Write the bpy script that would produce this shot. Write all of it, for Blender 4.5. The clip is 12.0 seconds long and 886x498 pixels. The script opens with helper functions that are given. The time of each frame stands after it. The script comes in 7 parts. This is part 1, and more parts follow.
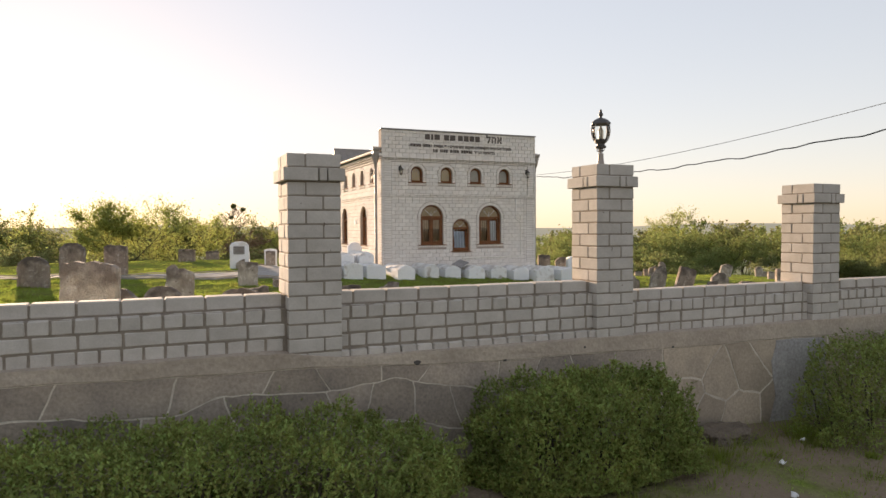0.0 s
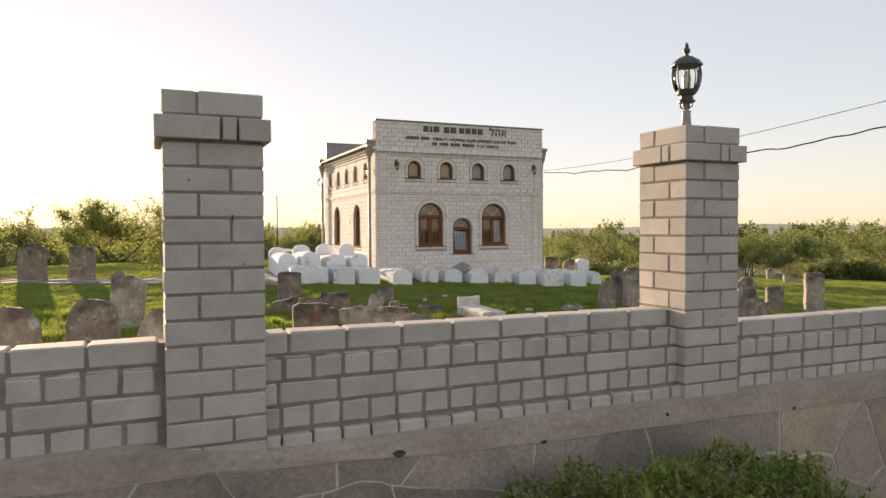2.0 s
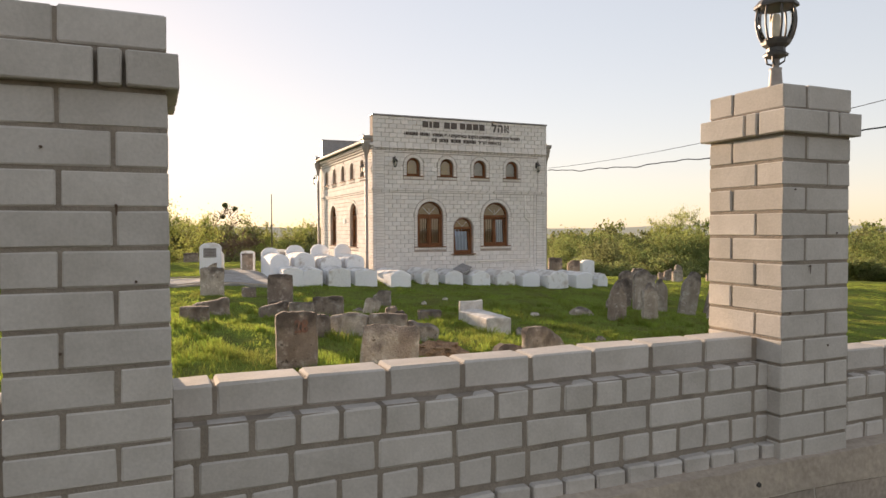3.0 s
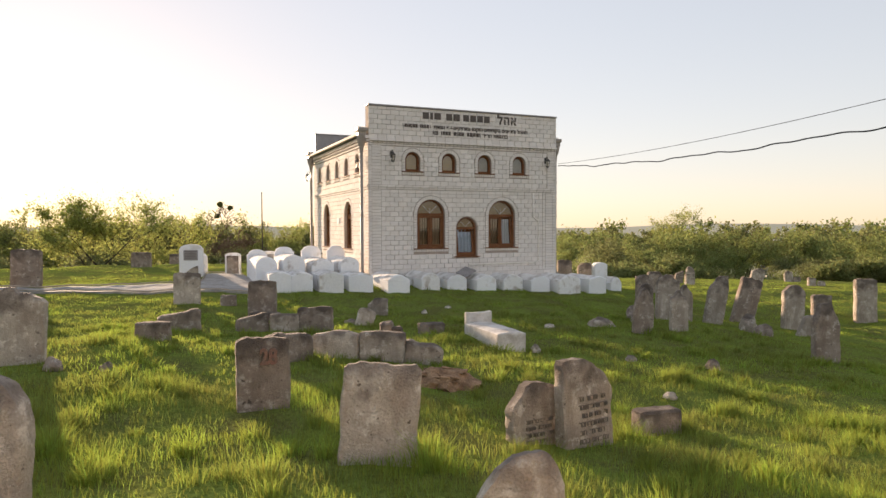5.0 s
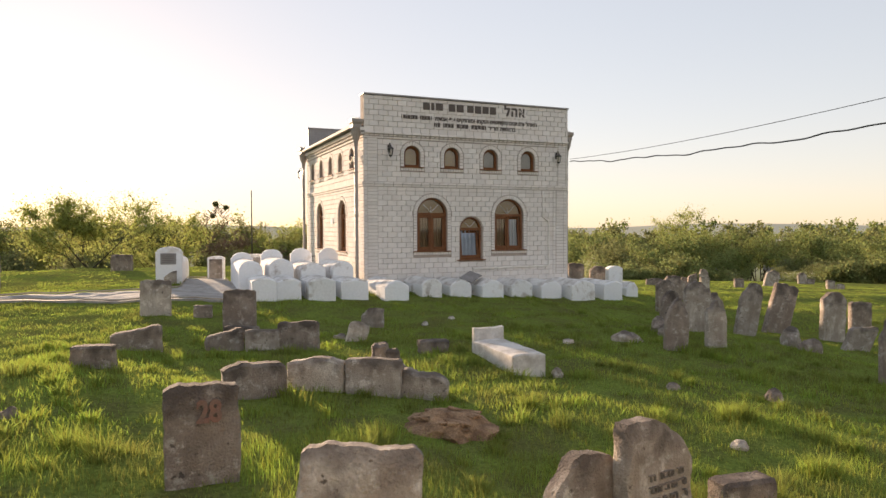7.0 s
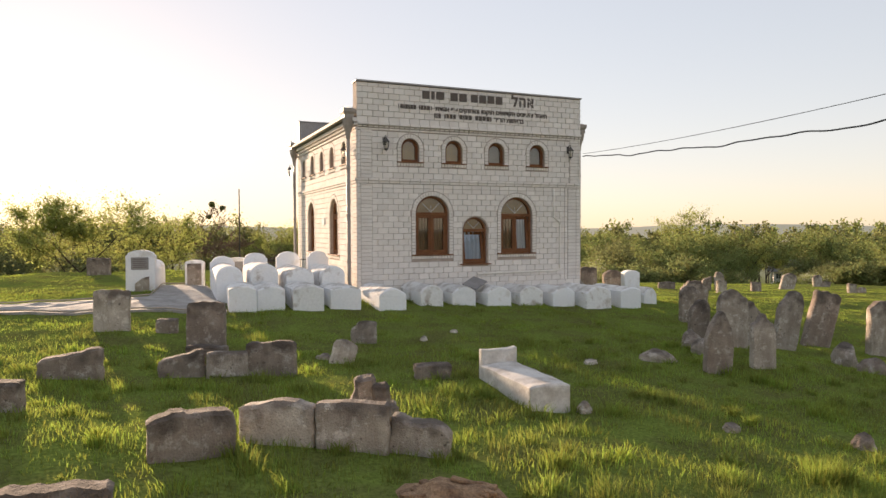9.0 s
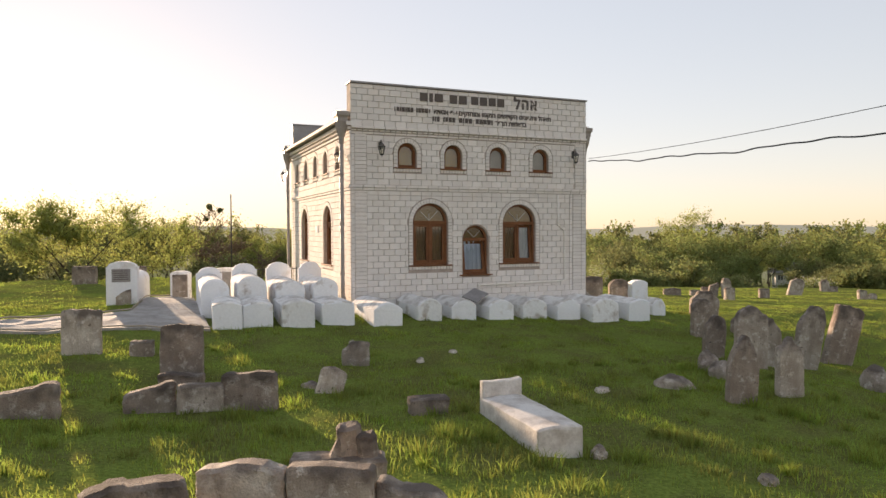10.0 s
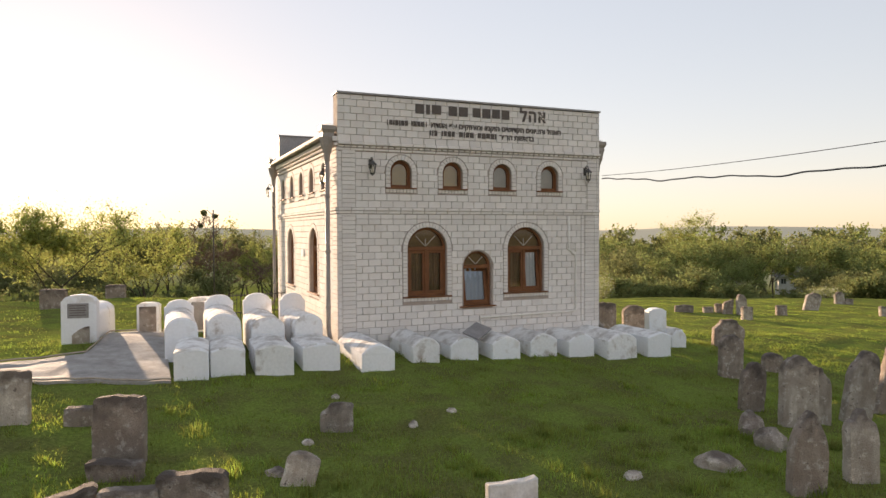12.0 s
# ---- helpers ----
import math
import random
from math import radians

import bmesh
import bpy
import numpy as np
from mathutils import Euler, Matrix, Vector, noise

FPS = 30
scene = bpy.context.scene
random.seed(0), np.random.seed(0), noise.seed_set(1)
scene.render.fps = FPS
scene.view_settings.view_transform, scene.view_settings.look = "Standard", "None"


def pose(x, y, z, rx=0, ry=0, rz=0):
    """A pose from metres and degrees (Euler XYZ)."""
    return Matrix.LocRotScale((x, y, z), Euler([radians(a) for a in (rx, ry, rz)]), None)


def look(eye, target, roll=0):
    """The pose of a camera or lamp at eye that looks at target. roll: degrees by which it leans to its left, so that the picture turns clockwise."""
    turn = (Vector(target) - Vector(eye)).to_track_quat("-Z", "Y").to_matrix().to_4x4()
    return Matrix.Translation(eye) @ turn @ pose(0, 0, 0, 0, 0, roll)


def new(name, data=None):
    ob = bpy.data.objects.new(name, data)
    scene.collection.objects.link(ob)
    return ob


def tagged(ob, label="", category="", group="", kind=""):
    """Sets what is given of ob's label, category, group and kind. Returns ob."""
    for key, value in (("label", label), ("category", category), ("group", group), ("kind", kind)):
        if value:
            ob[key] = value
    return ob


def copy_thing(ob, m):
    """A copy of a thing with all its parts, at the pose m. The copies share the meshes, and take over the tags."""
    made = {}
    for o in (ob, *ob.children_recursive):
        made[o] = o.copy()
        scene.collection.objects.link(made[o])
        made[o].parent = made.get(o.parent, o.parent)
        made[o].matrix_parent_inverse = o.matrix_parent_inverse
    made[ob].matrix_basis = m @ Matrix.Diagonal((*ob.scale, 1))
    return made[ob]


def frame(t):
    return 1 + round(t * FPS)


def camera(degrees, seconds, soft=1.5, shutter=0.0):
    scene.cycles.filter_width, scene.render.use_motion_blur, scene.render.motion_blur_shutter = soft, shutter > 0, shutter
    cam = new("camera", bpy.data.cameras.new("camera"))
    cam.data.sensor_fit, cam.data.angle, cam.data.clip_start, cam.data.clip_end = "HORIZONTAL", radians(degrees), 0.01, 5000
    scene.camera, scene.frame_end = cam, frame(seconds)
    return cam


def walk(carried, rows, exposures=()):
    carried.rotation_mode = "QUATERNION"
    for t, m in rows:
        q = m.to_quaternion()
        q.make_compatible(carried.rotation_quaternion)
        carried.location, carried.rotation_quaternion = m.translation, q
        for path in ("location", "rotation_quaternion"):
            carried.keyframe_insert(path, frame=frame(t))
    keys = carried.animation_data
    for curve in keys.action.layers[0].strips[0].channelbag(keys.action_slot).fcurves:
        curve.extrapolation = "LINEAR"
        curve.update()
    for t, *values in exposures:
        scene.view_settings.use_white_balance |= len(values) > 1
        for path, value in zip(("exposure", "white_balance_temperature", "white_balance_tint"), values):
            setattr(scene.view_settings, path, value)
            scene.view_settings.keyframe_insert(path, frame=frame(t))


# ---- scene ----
cam = camera(66.5, 12.0)
# seconds, x, y, z, heading to the right of +y, pitch, roll
PATH = [
    (0.0, -2.629, -3.203, 1.663, 23.16, -1.77, -0.30),
    (0.5, -2.437, -2.763, 1.656, 23.16, -1.75, -0.29),
    (1.0, -2.246, -2.318, 1.653, 23.17, -1.74, -0.27),
    (1.5, -2.057, -1.870, 1.652, 23.18, -1.74, -0.26),
    (2.0, -1.870, -1.425, 1.650, 23.19, -1.74, -0.25),
    (2.5, -1.691, -0.990, 1.647, 23.21, -1.74, -0.23),
    (3.0, -1.522, -0.568, 1.643, 23.23, -1.74, -0.22),
    (5.0, -0.928, 1.011, 1.669, 23.30, -1.79, -0.18),
    (5.5, -0.779, 1.391, 1.687, 23.31, -1.79, -0.18),
    (6.0, -0.627, 1.777, 1.703, 23.31, -1.80, -0.18),
    (6.5, -0.475, 2.169, 1.706, 23.30, -1.80, -0.18),
    (7.0, -0.322, 2.565, 1.692, 23.29, -1.79, -0.19),
    (9.0, 0.340, 4.100, 1.705, 23.18, -1.74, -0.22),
    (9.5, 0.524, 4.476, 1.792, 23.16, -1.71, -0.22),
    (10.0, 0.707, 4.854, 1.905, 23.14, -1.69, -0.23),
    (10.5, 0.886, 5.233, 2.026, 23.12, -1.66, -0.23),
    (11.0, 1.058, 5.610, 2.152, 23.11, -1.63, -0.23),
    (11.5, 1.228, 5.984, 2.286, 23.11, -1.60, -0.22),
    (12.0, 1.399, 6.353, 2.433, 23.11, -1.56, -0.22),
]


def aim(x, y, z, heading, pitch, roll):
    a, b = radians(heading), radians(pitch)
    return look((x, y, z), (x + 2 * math.sin(a) * math.cos(b), y + 2 * math.cos(a) * math.cos(b), z + 2 * math.sin(b)), roll)


walk(cam, [(t, aim(*row)) for t, *row in PATH], [(0.0, 1.27, 7200, 22), (12.0, 1.27, 7200, 22)])

# ---- light: a low evening sun behind the building, and the sky ----
SUN_AZ, SUN_EL = -8.5, 6.6
world = bpy.data.worlds.new("evening_sky")
scene.world = world
world.use_nodes = True
wn, wl = world.node_tree.nodes, world.node_tree.links
wn.clear()
sky = wn.new("ShaderNodeTexSky")
sky.sky_type, sky.sun_disc = "NISHITA", False
sky.sun_elevation, sky.sun_rotation = radians(SUN_EL), radians(SUN_AZ)
sky.air_density, sky.dust_density, sky.ozone_density, sky.altitude = 1.0, 0.3, 2.0, 300
back = wn.new("ShaderNodeBackground")
back.inputs["Strength"].default_value = 0.13
wout = wn.new("ShaderNodeOutputWorld")
# evening haze evens out the brightness of the dome
even, lift = wn.new("ShaderNodeGamma"), wn.new("ShaderNodeHueSaturation")
even.inputs["Gamma"].default_value = 0.32
lift.inputs["Value"].default_value, lift.inputs["Saturation"].default_value = 1.93, 1.12
wl.new(sky.outputs[0], even.inputs["Color"])
wl.new(even.outputs[0], lift.inputs["Color"])
wl.new(lift.outputs[0], back.inputs[0])
wl.new(back.outputs[0], wout.inputs[0])
sun = new("sun", bpy.data.lights.new("sun", "SUN"))
sun.data.energy, sun.data.angle, sun.data.color = 5.0, radians(1.2), (1.0, 0.80, 0.56)
sa, se = radians(SUN_AZ), radians(SUN_EL)
sun.matrix_world = look((math.sin(sa) * math.cos(se) * 50, math.cos(sa) * math.cos(se) * 50, math.sin(se) * 50), (0, 0, 0))


# ---- materials ----
def material(name, base, dark, scale=3.0, fine=60.0, rough=0.85, bump=0.15, light=None, metal=0.0, vary=0.0, space="Object", translucent=0.0, spread=(0.35, 0.7), bump_at=0.01, rand="obj", crust=None, grain=0.13, pits=None, streak=None):
    """A surface with stains at a large scale, grain at a fine one, relief, and a tone that shifts from piece to piece."""
    m = bpy.data.materials.new(name)
    m.use_nodes = True
    n, l = m.node_tree.nodes, m.node_tree.links
    bsdf, out = n["Principled BSDF"], n["Material Output"]
    tc = n.new("ShaderNodeTexCoord")
    if space == "World":
        geo = n.new("ShaderNodeNewGeometry")
        where = geo.outputs["Position"]
    else:
        where = tc.outputs["Object"]
    info = n.new("ShaderNodeObjectInfo")
    shift = n.new("ShaderNodeVectorMath")
    shift.operation = "ADD"
    if space == "World":
        shift.inputs[1].default_value = (0, 0, 0)
    else:
        mul = n.new("ShaderNodeMath")
        mul.operation = "MULTIPLY"
        mul.inputs[1].default_value = 37.0
        l.new(info.outputs["Random"], mul.inputs[0])
        comb = n.new("ShaderNodeCombineXYZ")
        for i in range(3):
            l.new(mul.outputs[0], comb.inputs[i])
        l.new(comb.outputs[0], shift.inputs[1])
    l.new(where, shift.inputs[0])
    big = n.new("ShaderNodeTexNoise")
    big.inputs["Scale"].default_value, big.inputs["Detail"].default_value, big.inputs["Roughness"].default_value = scale, 5, 0.62
    small = n.new("ShaderNodeTexNoise")
    small.inputs["Scale"].default_value, small.inputs["Detail"].default_value = fine, 4
    for t in (big, small):
        l.new(shift.outputs[0], t.inputs["Vector"])
    ramp = n.new("ShaderNodeMapRange")
    ramp.inputs["From Min"].default_value, ramp.inputs["From Max"].default_value = spread
    l.new(big.outputs["Fac"], ramp.inputs["Value"])
    mix = n.new("ShaderNodeMix")
    mix.data_type = "RGBA"
    mix.inputs["A"].default_value, mix.inputs["B"].default_value = dark, base
    l.new(ramp.outputs[0], mix.inputs["Factor"])
    col = mix.outputs["Result"]
    if light:
        lich = n.new("ShaderNodeTexNoise")
        lich.inputs["Scale"].default_value, lich.inputs["Detail"].default_value, lich.inputs["Roughness"].default_value = scale * 2.3, 6, 0.7
        l.new(shift.outputs[0], lich.inputs["Vector"])
        lr = n.new("ShaderNodeMapRange")
        lr.inputs["From Min"].default_value, lr.inputs["From Max"].default_value = 0.54, 0.62
        l.new(lich.outputs["Fac"], lr.inputs["Value"])
        m2 = n.new("ShaderNodeMix")
        m2.data_type = "RGBA"
        m2.inputs["B"].default_value = light
        l.new(lr.outputs[0], m2.inputs["Factor"])
        l.new(col, m2.inputs["A"])
        col = m2.outputs["Result"]
    if pits:
        pt, pr, m4 = n.new("ShaderNodeTexNoise"), n.new("ShaderNodeMapRange"), n.new("ShaderNodeMix")
        pt.inputs["Scale"].default_value, pt.inputs["Detail"].default_value, pt.inputs["Roughness"].default_value = scale * 5, 3, 0.55
        l.new(shift.outputs[0], pt.inputs["Vector"])
        pr.inputs["From Min"].default_value, pr.inputs["From Max"].default_value = 0.655, 0.70
        l.new(pt.outputs["Fac"], pr.inputs["Value"])
        m4.data_type = "RGBA"
        m4.inputs["B"].default_value = pits
        l.new(pr.outputs[0], m4.inputs["Factor"])
        l.new(col, m4.inputs["A"])
        col = m4.outputs["Result"]
    if streak:
        st, sr, m5, mp = n.new("ShaderNodeTexNoise"), n.new("ShaderNodeMapRange"), n.new("ShaderNodeMix"), n.new("ShaderNodeMapping")
        mp.inputs["Scale"].default_value = (1.0, 1.0, 0.22)
        l.new(shift.outputs[0], mp.inputs["Vector"])
        l.new(mp.outputs[0], st.inputs["Vector"])
        st.inputs["Scale"].default_value, st.inputs["Detail"].default_value, st.inputs["Roughness"].default_value = scale * 2.2, 5, 0.6
        sr.inputs["From Min"].default_value, sr.inputs["From Max"].default_value, sr.inputs["To Max"].default_value = 0.48, 0.66, 0.7
        l.new(st.outputs["Fac"], sr.inputs["Value"])
        m5.data_type = "RGBA"
        m5.inputs["B"].default_value = streak
        l.new(sr.outputs[0], m5.inputs["Factor"])
        l.new(col, m5.inputs["A"])
        col = m5.outputs["Result"]
    if crust:
        sep, cr, ad = n.new("ShaderNodeSeparateXYZ"), n.new("ShaderNodeMapRange"), n.new("ShaderNodeMath")
        l.new(tc.outputs["Generated"], sep.inputs[0])
        wob = n.new("ShaderNodeTexNoise")
        wob.inputs["Scale"].default_value, wob.inputs["Detail"].default_value = scale * 1.4, 6
        l.new(shift.outputs[0], wob.inputs["Vector"])
        ad.operation = "ADD"
        l.new(sep.outputs["Z"], ad.inputs[0])
        l.new(wob.outputs["Fac"], ad.inputs[1])
        cr.inputs["From Min"].default_value, cr.inputs["From Max"].default_value = 1.24, 1.5
        l.new(ad.outputs[0], cr.inputs["Value"])
        m3 = n.new("ShaderNodeMix")
        m3.data_type = "RGBA"
        m3.inputs["B"].default_value = crust
        l.new(cr.outputs[0], m3.inputs["Factor"])
        l.new(col, m3.inputs["A"])
        col = m3.outputs["Result"]
    hsv = n.new("ShaderNodeHueSaturation")
    l.new(col, hsv.inputs["Color"])
    val = n.new("ShaderNodeMapRange")
    val.inputs["From Min"].default_value, val.inputs["From Max"].default_value = 0.3, 0.7
    val.inputs["To Min"].default_value, val.inputs["To Max"].default_value = 1 - grain, 1 + grain
    l.new(small.outputs["Fac"], val.inputs["Value"])
    if vary:
        pv = n.new("ShaderNodeMapRange")
        pv.inputs["To Min"].default_value, pv.inputs["To Max"].default_value = 1 - vary, 1 + vary
        if rand == "island":
            g2 = n.new("ShaderNodeNewGeometry")
            l.new(g2.outputs["Random Per Island"], pv.inputs["Value"])
        else:
            l.new(info.outputs["Random"], pv.inputs["Value"])
        mm = n.new("ShaderNodeMath")
        mm.operation = "MULTIPLY"
        l.new(val.outputs[0], mm.inputs[0])
        l.new(pv.outputs[0], mm.inputs[1])
        l.new(mm.outputs[0], hsv.inputs["Value"])
        if translucent:
            hv = n.new("ShaderNodeMapRange")
            hv.inputs["To Min"].default_value, hv.inputs["To Max"].default_value = 0.5 - vary * 0.09, 0.5 + vary * 0.09
            l.new(pv.inputs["Value"].links[0].from_socket, hv.inputs["Value"])
            l.new(hv.outputs[0], hsv.inputs["Hue"])
    else:
        l.new(val.outputs[0], hsv.inputs["Value"])
    l.new(hsv.outputs[0], bsdf.inputs["Base Color"])
    bsdf.inputs["Roughness"].default_value, bsdf.inputs["Metallic"].default_value = rough, metal
    if rough > 0.7 or translucent:
        bsdf.inputs["Specular IOR Level"].default_value = 0.08 if translucent else 0.25
    if bump:
        add = n.new("ShaderNodeMath")
        add.operation = "ADD"
        l.new(big.outputs["Fac"], add.inputs[0])
        l.new(small.outputs["Fac"], add.inputs[1])
        bp = n.new("ShaderNodeBump")
        bp.inputs["Strength"].default_value, bp.inputs["Distance"].default_value = bump, bump_at
        l.new(add.outputs[0], bp.inputs["Height"])
        l.new(bp.outputs[0], bsdf.inputs["Normal"])
    if translucent:
        tr = n.new("ShaderNodeBsdfTranslucent")
        l.new(hsv.outputs[0], tr.inputs["Color"])
        ms = n.new("ShaderNodeMixShader")
        ms.inputs[0].default_value = translucent
        l.new(bsdf.outputs[0], ms.inputs[1])
        l.new(tr.outputs[0], ms.inputs[2])
        l.new(ms.outputs[0], out.inputs["Surface"])
    return m


def glass_material(name, tint=(0.9, 0.93, 0.92, 1), rough=0.02, ior=1.9):
    m = bpy.data.materials.new(name)
    m.use_nodes = True
    n, l = m.node_tree.nodes, m.node_tree.links
    n.remove(n["Principled BSDF"])
    gl, tr, fr, ms = n.new("ShaderNodeBsdfGlossy"), n.new("ShaderNodeBsdfTransparent"), n.new("ShaderNodeFresnel"), n.new("ShaderNodeMixShader")
    gl.inputs["Roughness"].default_value = rough
    tr.inputs["Color"].default_value = tint
    fr.inputs["IOR"].default_value = ior
    l.new(fr.outputs[0], ms.inputs[0])
    l.new(tr.outputs[0], ms.inputs[1])
    l.new(gl.outputs[0], ms.inputs[2])
    l.new(ms.outputs[0], n["Material Output"].inputs["Surface"])
    return m


M_BRICK = material("fence_brick", (0.555, 0.51, 0.462, 1), (0.44, 0.40, 0.355, 1), 5, 110, 0.9, 0.22, vary=0.055, bump_at=0.004, grain=0.06)
M_JOINT = material("fence_mortar", (0.32, 0.268, 0.216, 1), (0.212, 0.177, 0.142, 1), 9, 150, 0.95, 0.4, grain=0.08)
M_WBRICK = material("white_brick", (0.81, 0.755, 0.71, 1), (0.74, 0.675, 0.625, 1), 3, 90, 0.88, 0.2, vary=0.06, bump_at=0.004, grain=0.05)
M_WBRICKS = material("white_bricks_joined", (0.81, 0.755, 0.71, 1), (0.74, 0.675, 0.625, 1), 3, 90, 0.88, 0.2, vary=0.06, bump_at=0.004, space="World", rand="island", grain=0.05)
M_WJOINT = material("facade_mortar", (0.48, 0.395, 0.345, 1), (0.38, 0.31, 0.265, 1), 8, 150, 0.95, 0.3, space="World")
M_CEMENT = material("cement", (0.48, 0.40, 0.32, 1), (0.36, 0.295, 0.235, 1), 3, 45, 0.95, 0.5, space="World", bump_at=0.012, grain=0.12)
M_PLINTH = material("plinth_stone", (0.41, 0.335, 0.265, 1), (0.26, 0.215, 0.18, 1), 2.6, 50, 0.9, 0.5, vary=0.2, bump_at=0.01, grain=0.18)
M_PLINTH_WARM = material("beige_plinth_stone", (0.44, 0.355, 0.27, 1), (0.30, 0.245, 0.19, 1), 2.2, 50, 0.9, 0.5, vary=0.2, bump_at=0.01)
M_SKIM = material("grey_cement_skim", (0.43, 0.405, 0.385, 1), (0.27, 0.25, 0.235, 1), 5.0, 40, 0.92, 0.5, bump_at=0.01, grain=0.15)
M_POINT = material("pale_pointing", (0.62, 0.55, 0.46, 1), (0.33, 0.275, 0.225, 1), 1.6, 60, 0.95, 0.4, space="World", spread=(0.32, 0.50))
M_STONE = material("weathered_gravestone", (0.50, 0.435, 0.365, 1), (0.31, 0.255, 0.208, 1), 3.6, 70, 0.95, 0.9, light=(0.60, 0.54, 0.47, 1), vary=0.16, bump_at=0.02, crust=(0.145, 0.117, 0.098, 1), grain=0.11, pits=(0.165, 0.132, 0.11, 1), streak=(0.27, 0.215, 0.17, 1))
M_STONE_DARK = material("dark_gravestone", (0.385, 0.315, 0.26, 1), (0.235, 0.185, 0.15, 1), 3.8, 70, 0.95, 0.9, light=(0.48, 0.425, 0.365, 1), vary=0.15, bump_at=0.02, crust=(0.12, 0.096, 0.081, 1), grain=0.11, pits=(0.12, 0.096, 0.081, 1), streak=(0.22, 0.165, 0.13, 1))
M_STONE_PALE = material("pale_gravestone", (0.61, 0.545, 0.465, 1), (0.43, 0.36, 0.295, 1), 4.0, 60, 0.95, 0.9, light=(0.68, 0.63, 0.56, 1), vary=0.08, bump_at=0.02, crust=(0.21, 0.172, 0.145, 1), grain=0.11, pits=(0.17, 0.135, 0.11, 1), streak=(0.36, 0.285, 0.225, 1))
M_WHITE = material("whitewash", (0.84, 0.84, 0.85, 1), (0.60, 0.55, 0.50, 1), 2.3, 22, 0.88, 0.4, vary=0.03, bump_at=0.012, spread=(0.27, 0.42), grain=0.035)
M_WHITE_WORN = material("worn_whitewash", (0.82, 0.81, 0.80, 1), (0.48, 0.42, 0.37, 1), 3.0, 22, 0.9, 0.5, vary=0.05, bump_at=0.014, spread=(0.34, 0.48), grain=0.05)
M_LID = material("weathered_grave_lid", (0.78, 0.76, 0.73, 1), (0.48, 0.44, 0.40, 1), 3.4, 26, 0.92, 0.6, vary=0.08, bump_at=0.014, spread=(0.36, 0.56), grain=0.09)
M_TOMB = material("greyed_whitewash", (0.66, 0.62, 0.575, 1), (0.46, 0.41, 0.365, 1), 4, 40, 0.92, 0.5, bump_at=0.012, spread=(0.34, 0.55), grain=0.07)
M_LETTER = material("carved_letters", (0.29, 0.245, 0.205, 1), (0.22, 0.185, 0.155, 1), 9, 90, 0.95, 0.2)
M_SIGN = material("dark_sign_letters", (0.12, 0.09, 0.075, 1), (0.09, 0.07, 0.06, 1), 6, 60, 0.6, 0.1)
M_RED = material("faded_red_paint", (0.27, 0.13, 0.095, 1), (0.20, 0.135, 0.105, 1), 14, 90, 0.9, 0.2)
M_WOOD = material("brown_window_frame", (0.25, 0.105, 0.045, 1), (0.17, 0.066, 0.028, 1), 4, 70, 0.72, 0.1)
M_MUNTIN = material("pale_glazing_bar", (0.70, 0.62, 0.52, 1), (0.60, 0.52, 0.44, 1), 6, 60, 0.5, 0.05)
# brown of curtains and room, lightened to paint the lower panes' warm reflections
M_ROOM = material("brown_curtain", (0.50, 0.33, 0.21, 1), (0.37, 0.24, 0.155, 1), 2, 30, 0.95, 0.1)
# sky reflections of the leaning leaves, painted as pale sheets; the first also colours paper
M_REFLECT_PAPER = material("pale_net_curtain", (0.66, 0.65, 0.64, 1), (0.56, 0.55, 0.54, 1), 2, 30, 0.9, 0.1, grain=0.03)
M_SKY_REFLECT = material("pale_blue_curtain", (0.50, 0.58, 0.70, 1), (0.42, 0.50, 0.62, 1), 2, 30, 0.9, 0.1, grain=0.03)
# added sheets behind upper panes: amber paints sun shining through, grey the unlit ones
M_PANE_SUNLIT = material("amber_blind", (0.82, 0.60, 0.26, 1), (0.72, 0.51, 0.21, 1), 3, 60, 0.85, 0.1)
M_PANE_UNLIT = material("grey_blind", (0.62, 0.57, 0.50, 1), (0.52, 0.47, 0.41, 1), 3, 60, 0.85, 0.1)
M_METAL = material("grey_zinc", (0.36, 0.34, 0.33, 1), (0.27, 0.25, 0.24, 1), 3, 40, 0.5, 0.1, metal=0.5)
M_ROOF = material("grey_roof_sheet", (0.36, 0.335, 0.32, 1), (0.28, 0.26, 0.25, 1), 2, 30, 0.6, 0.1)
M_PIPE = material("taupe_downpipe", (0.36, 0.31, 0.27, 1), (0.28, 0.24, 0.21, 1), 3, 40, 0.55, 0.1)
M_WPIPE = material("white_conduit", (0.84, 0.79, 0.72, 1), (0.74, 0.69, 0.62, 1), 5, 50, 0.5, 0.05)
M_IRON = material("black_iron", (0.085, 0.075, 0.067, 1), (0.055, 0.048, 0.043, 1), 8, 80, 0.5, 0.2)
M_LAMPGLASS = glass_material("lamp_glass", (0.96, 0.96, 0.94, 1), rough=0.08, ior=1.3)
M_GLASS = glass_material("window_glass", (0.80, 0.80, 0.78, 1))
M_BULB = material("milky_bulb", (0.75, 0.68, 0.55, 1), (0.68, 0.60, 0.48, 1), 8, 60, 0.4, 0.0)
M_NAIL = material("rusty_nail", (0.12, 0.075, 0.05, 1), (0.07, 0.048, 0.035, 1), 9, 90, 0.8, 0.0)
M_CABLE = material("black_cable", (0.03, 0.03, 0.03, 1), (0.02, 0.02, 0.02, 1), 8, 60, 0.5, 0.0)
M_GROUND = material("turf", (0.15, 0.195, 0.042, 1), (0.125, 0.13, 0.042, 1), 1.3, 25, 0.95, 0.8, space="World", bump_at=0.03, grain=0.3, spread=(0.38, 0.6))


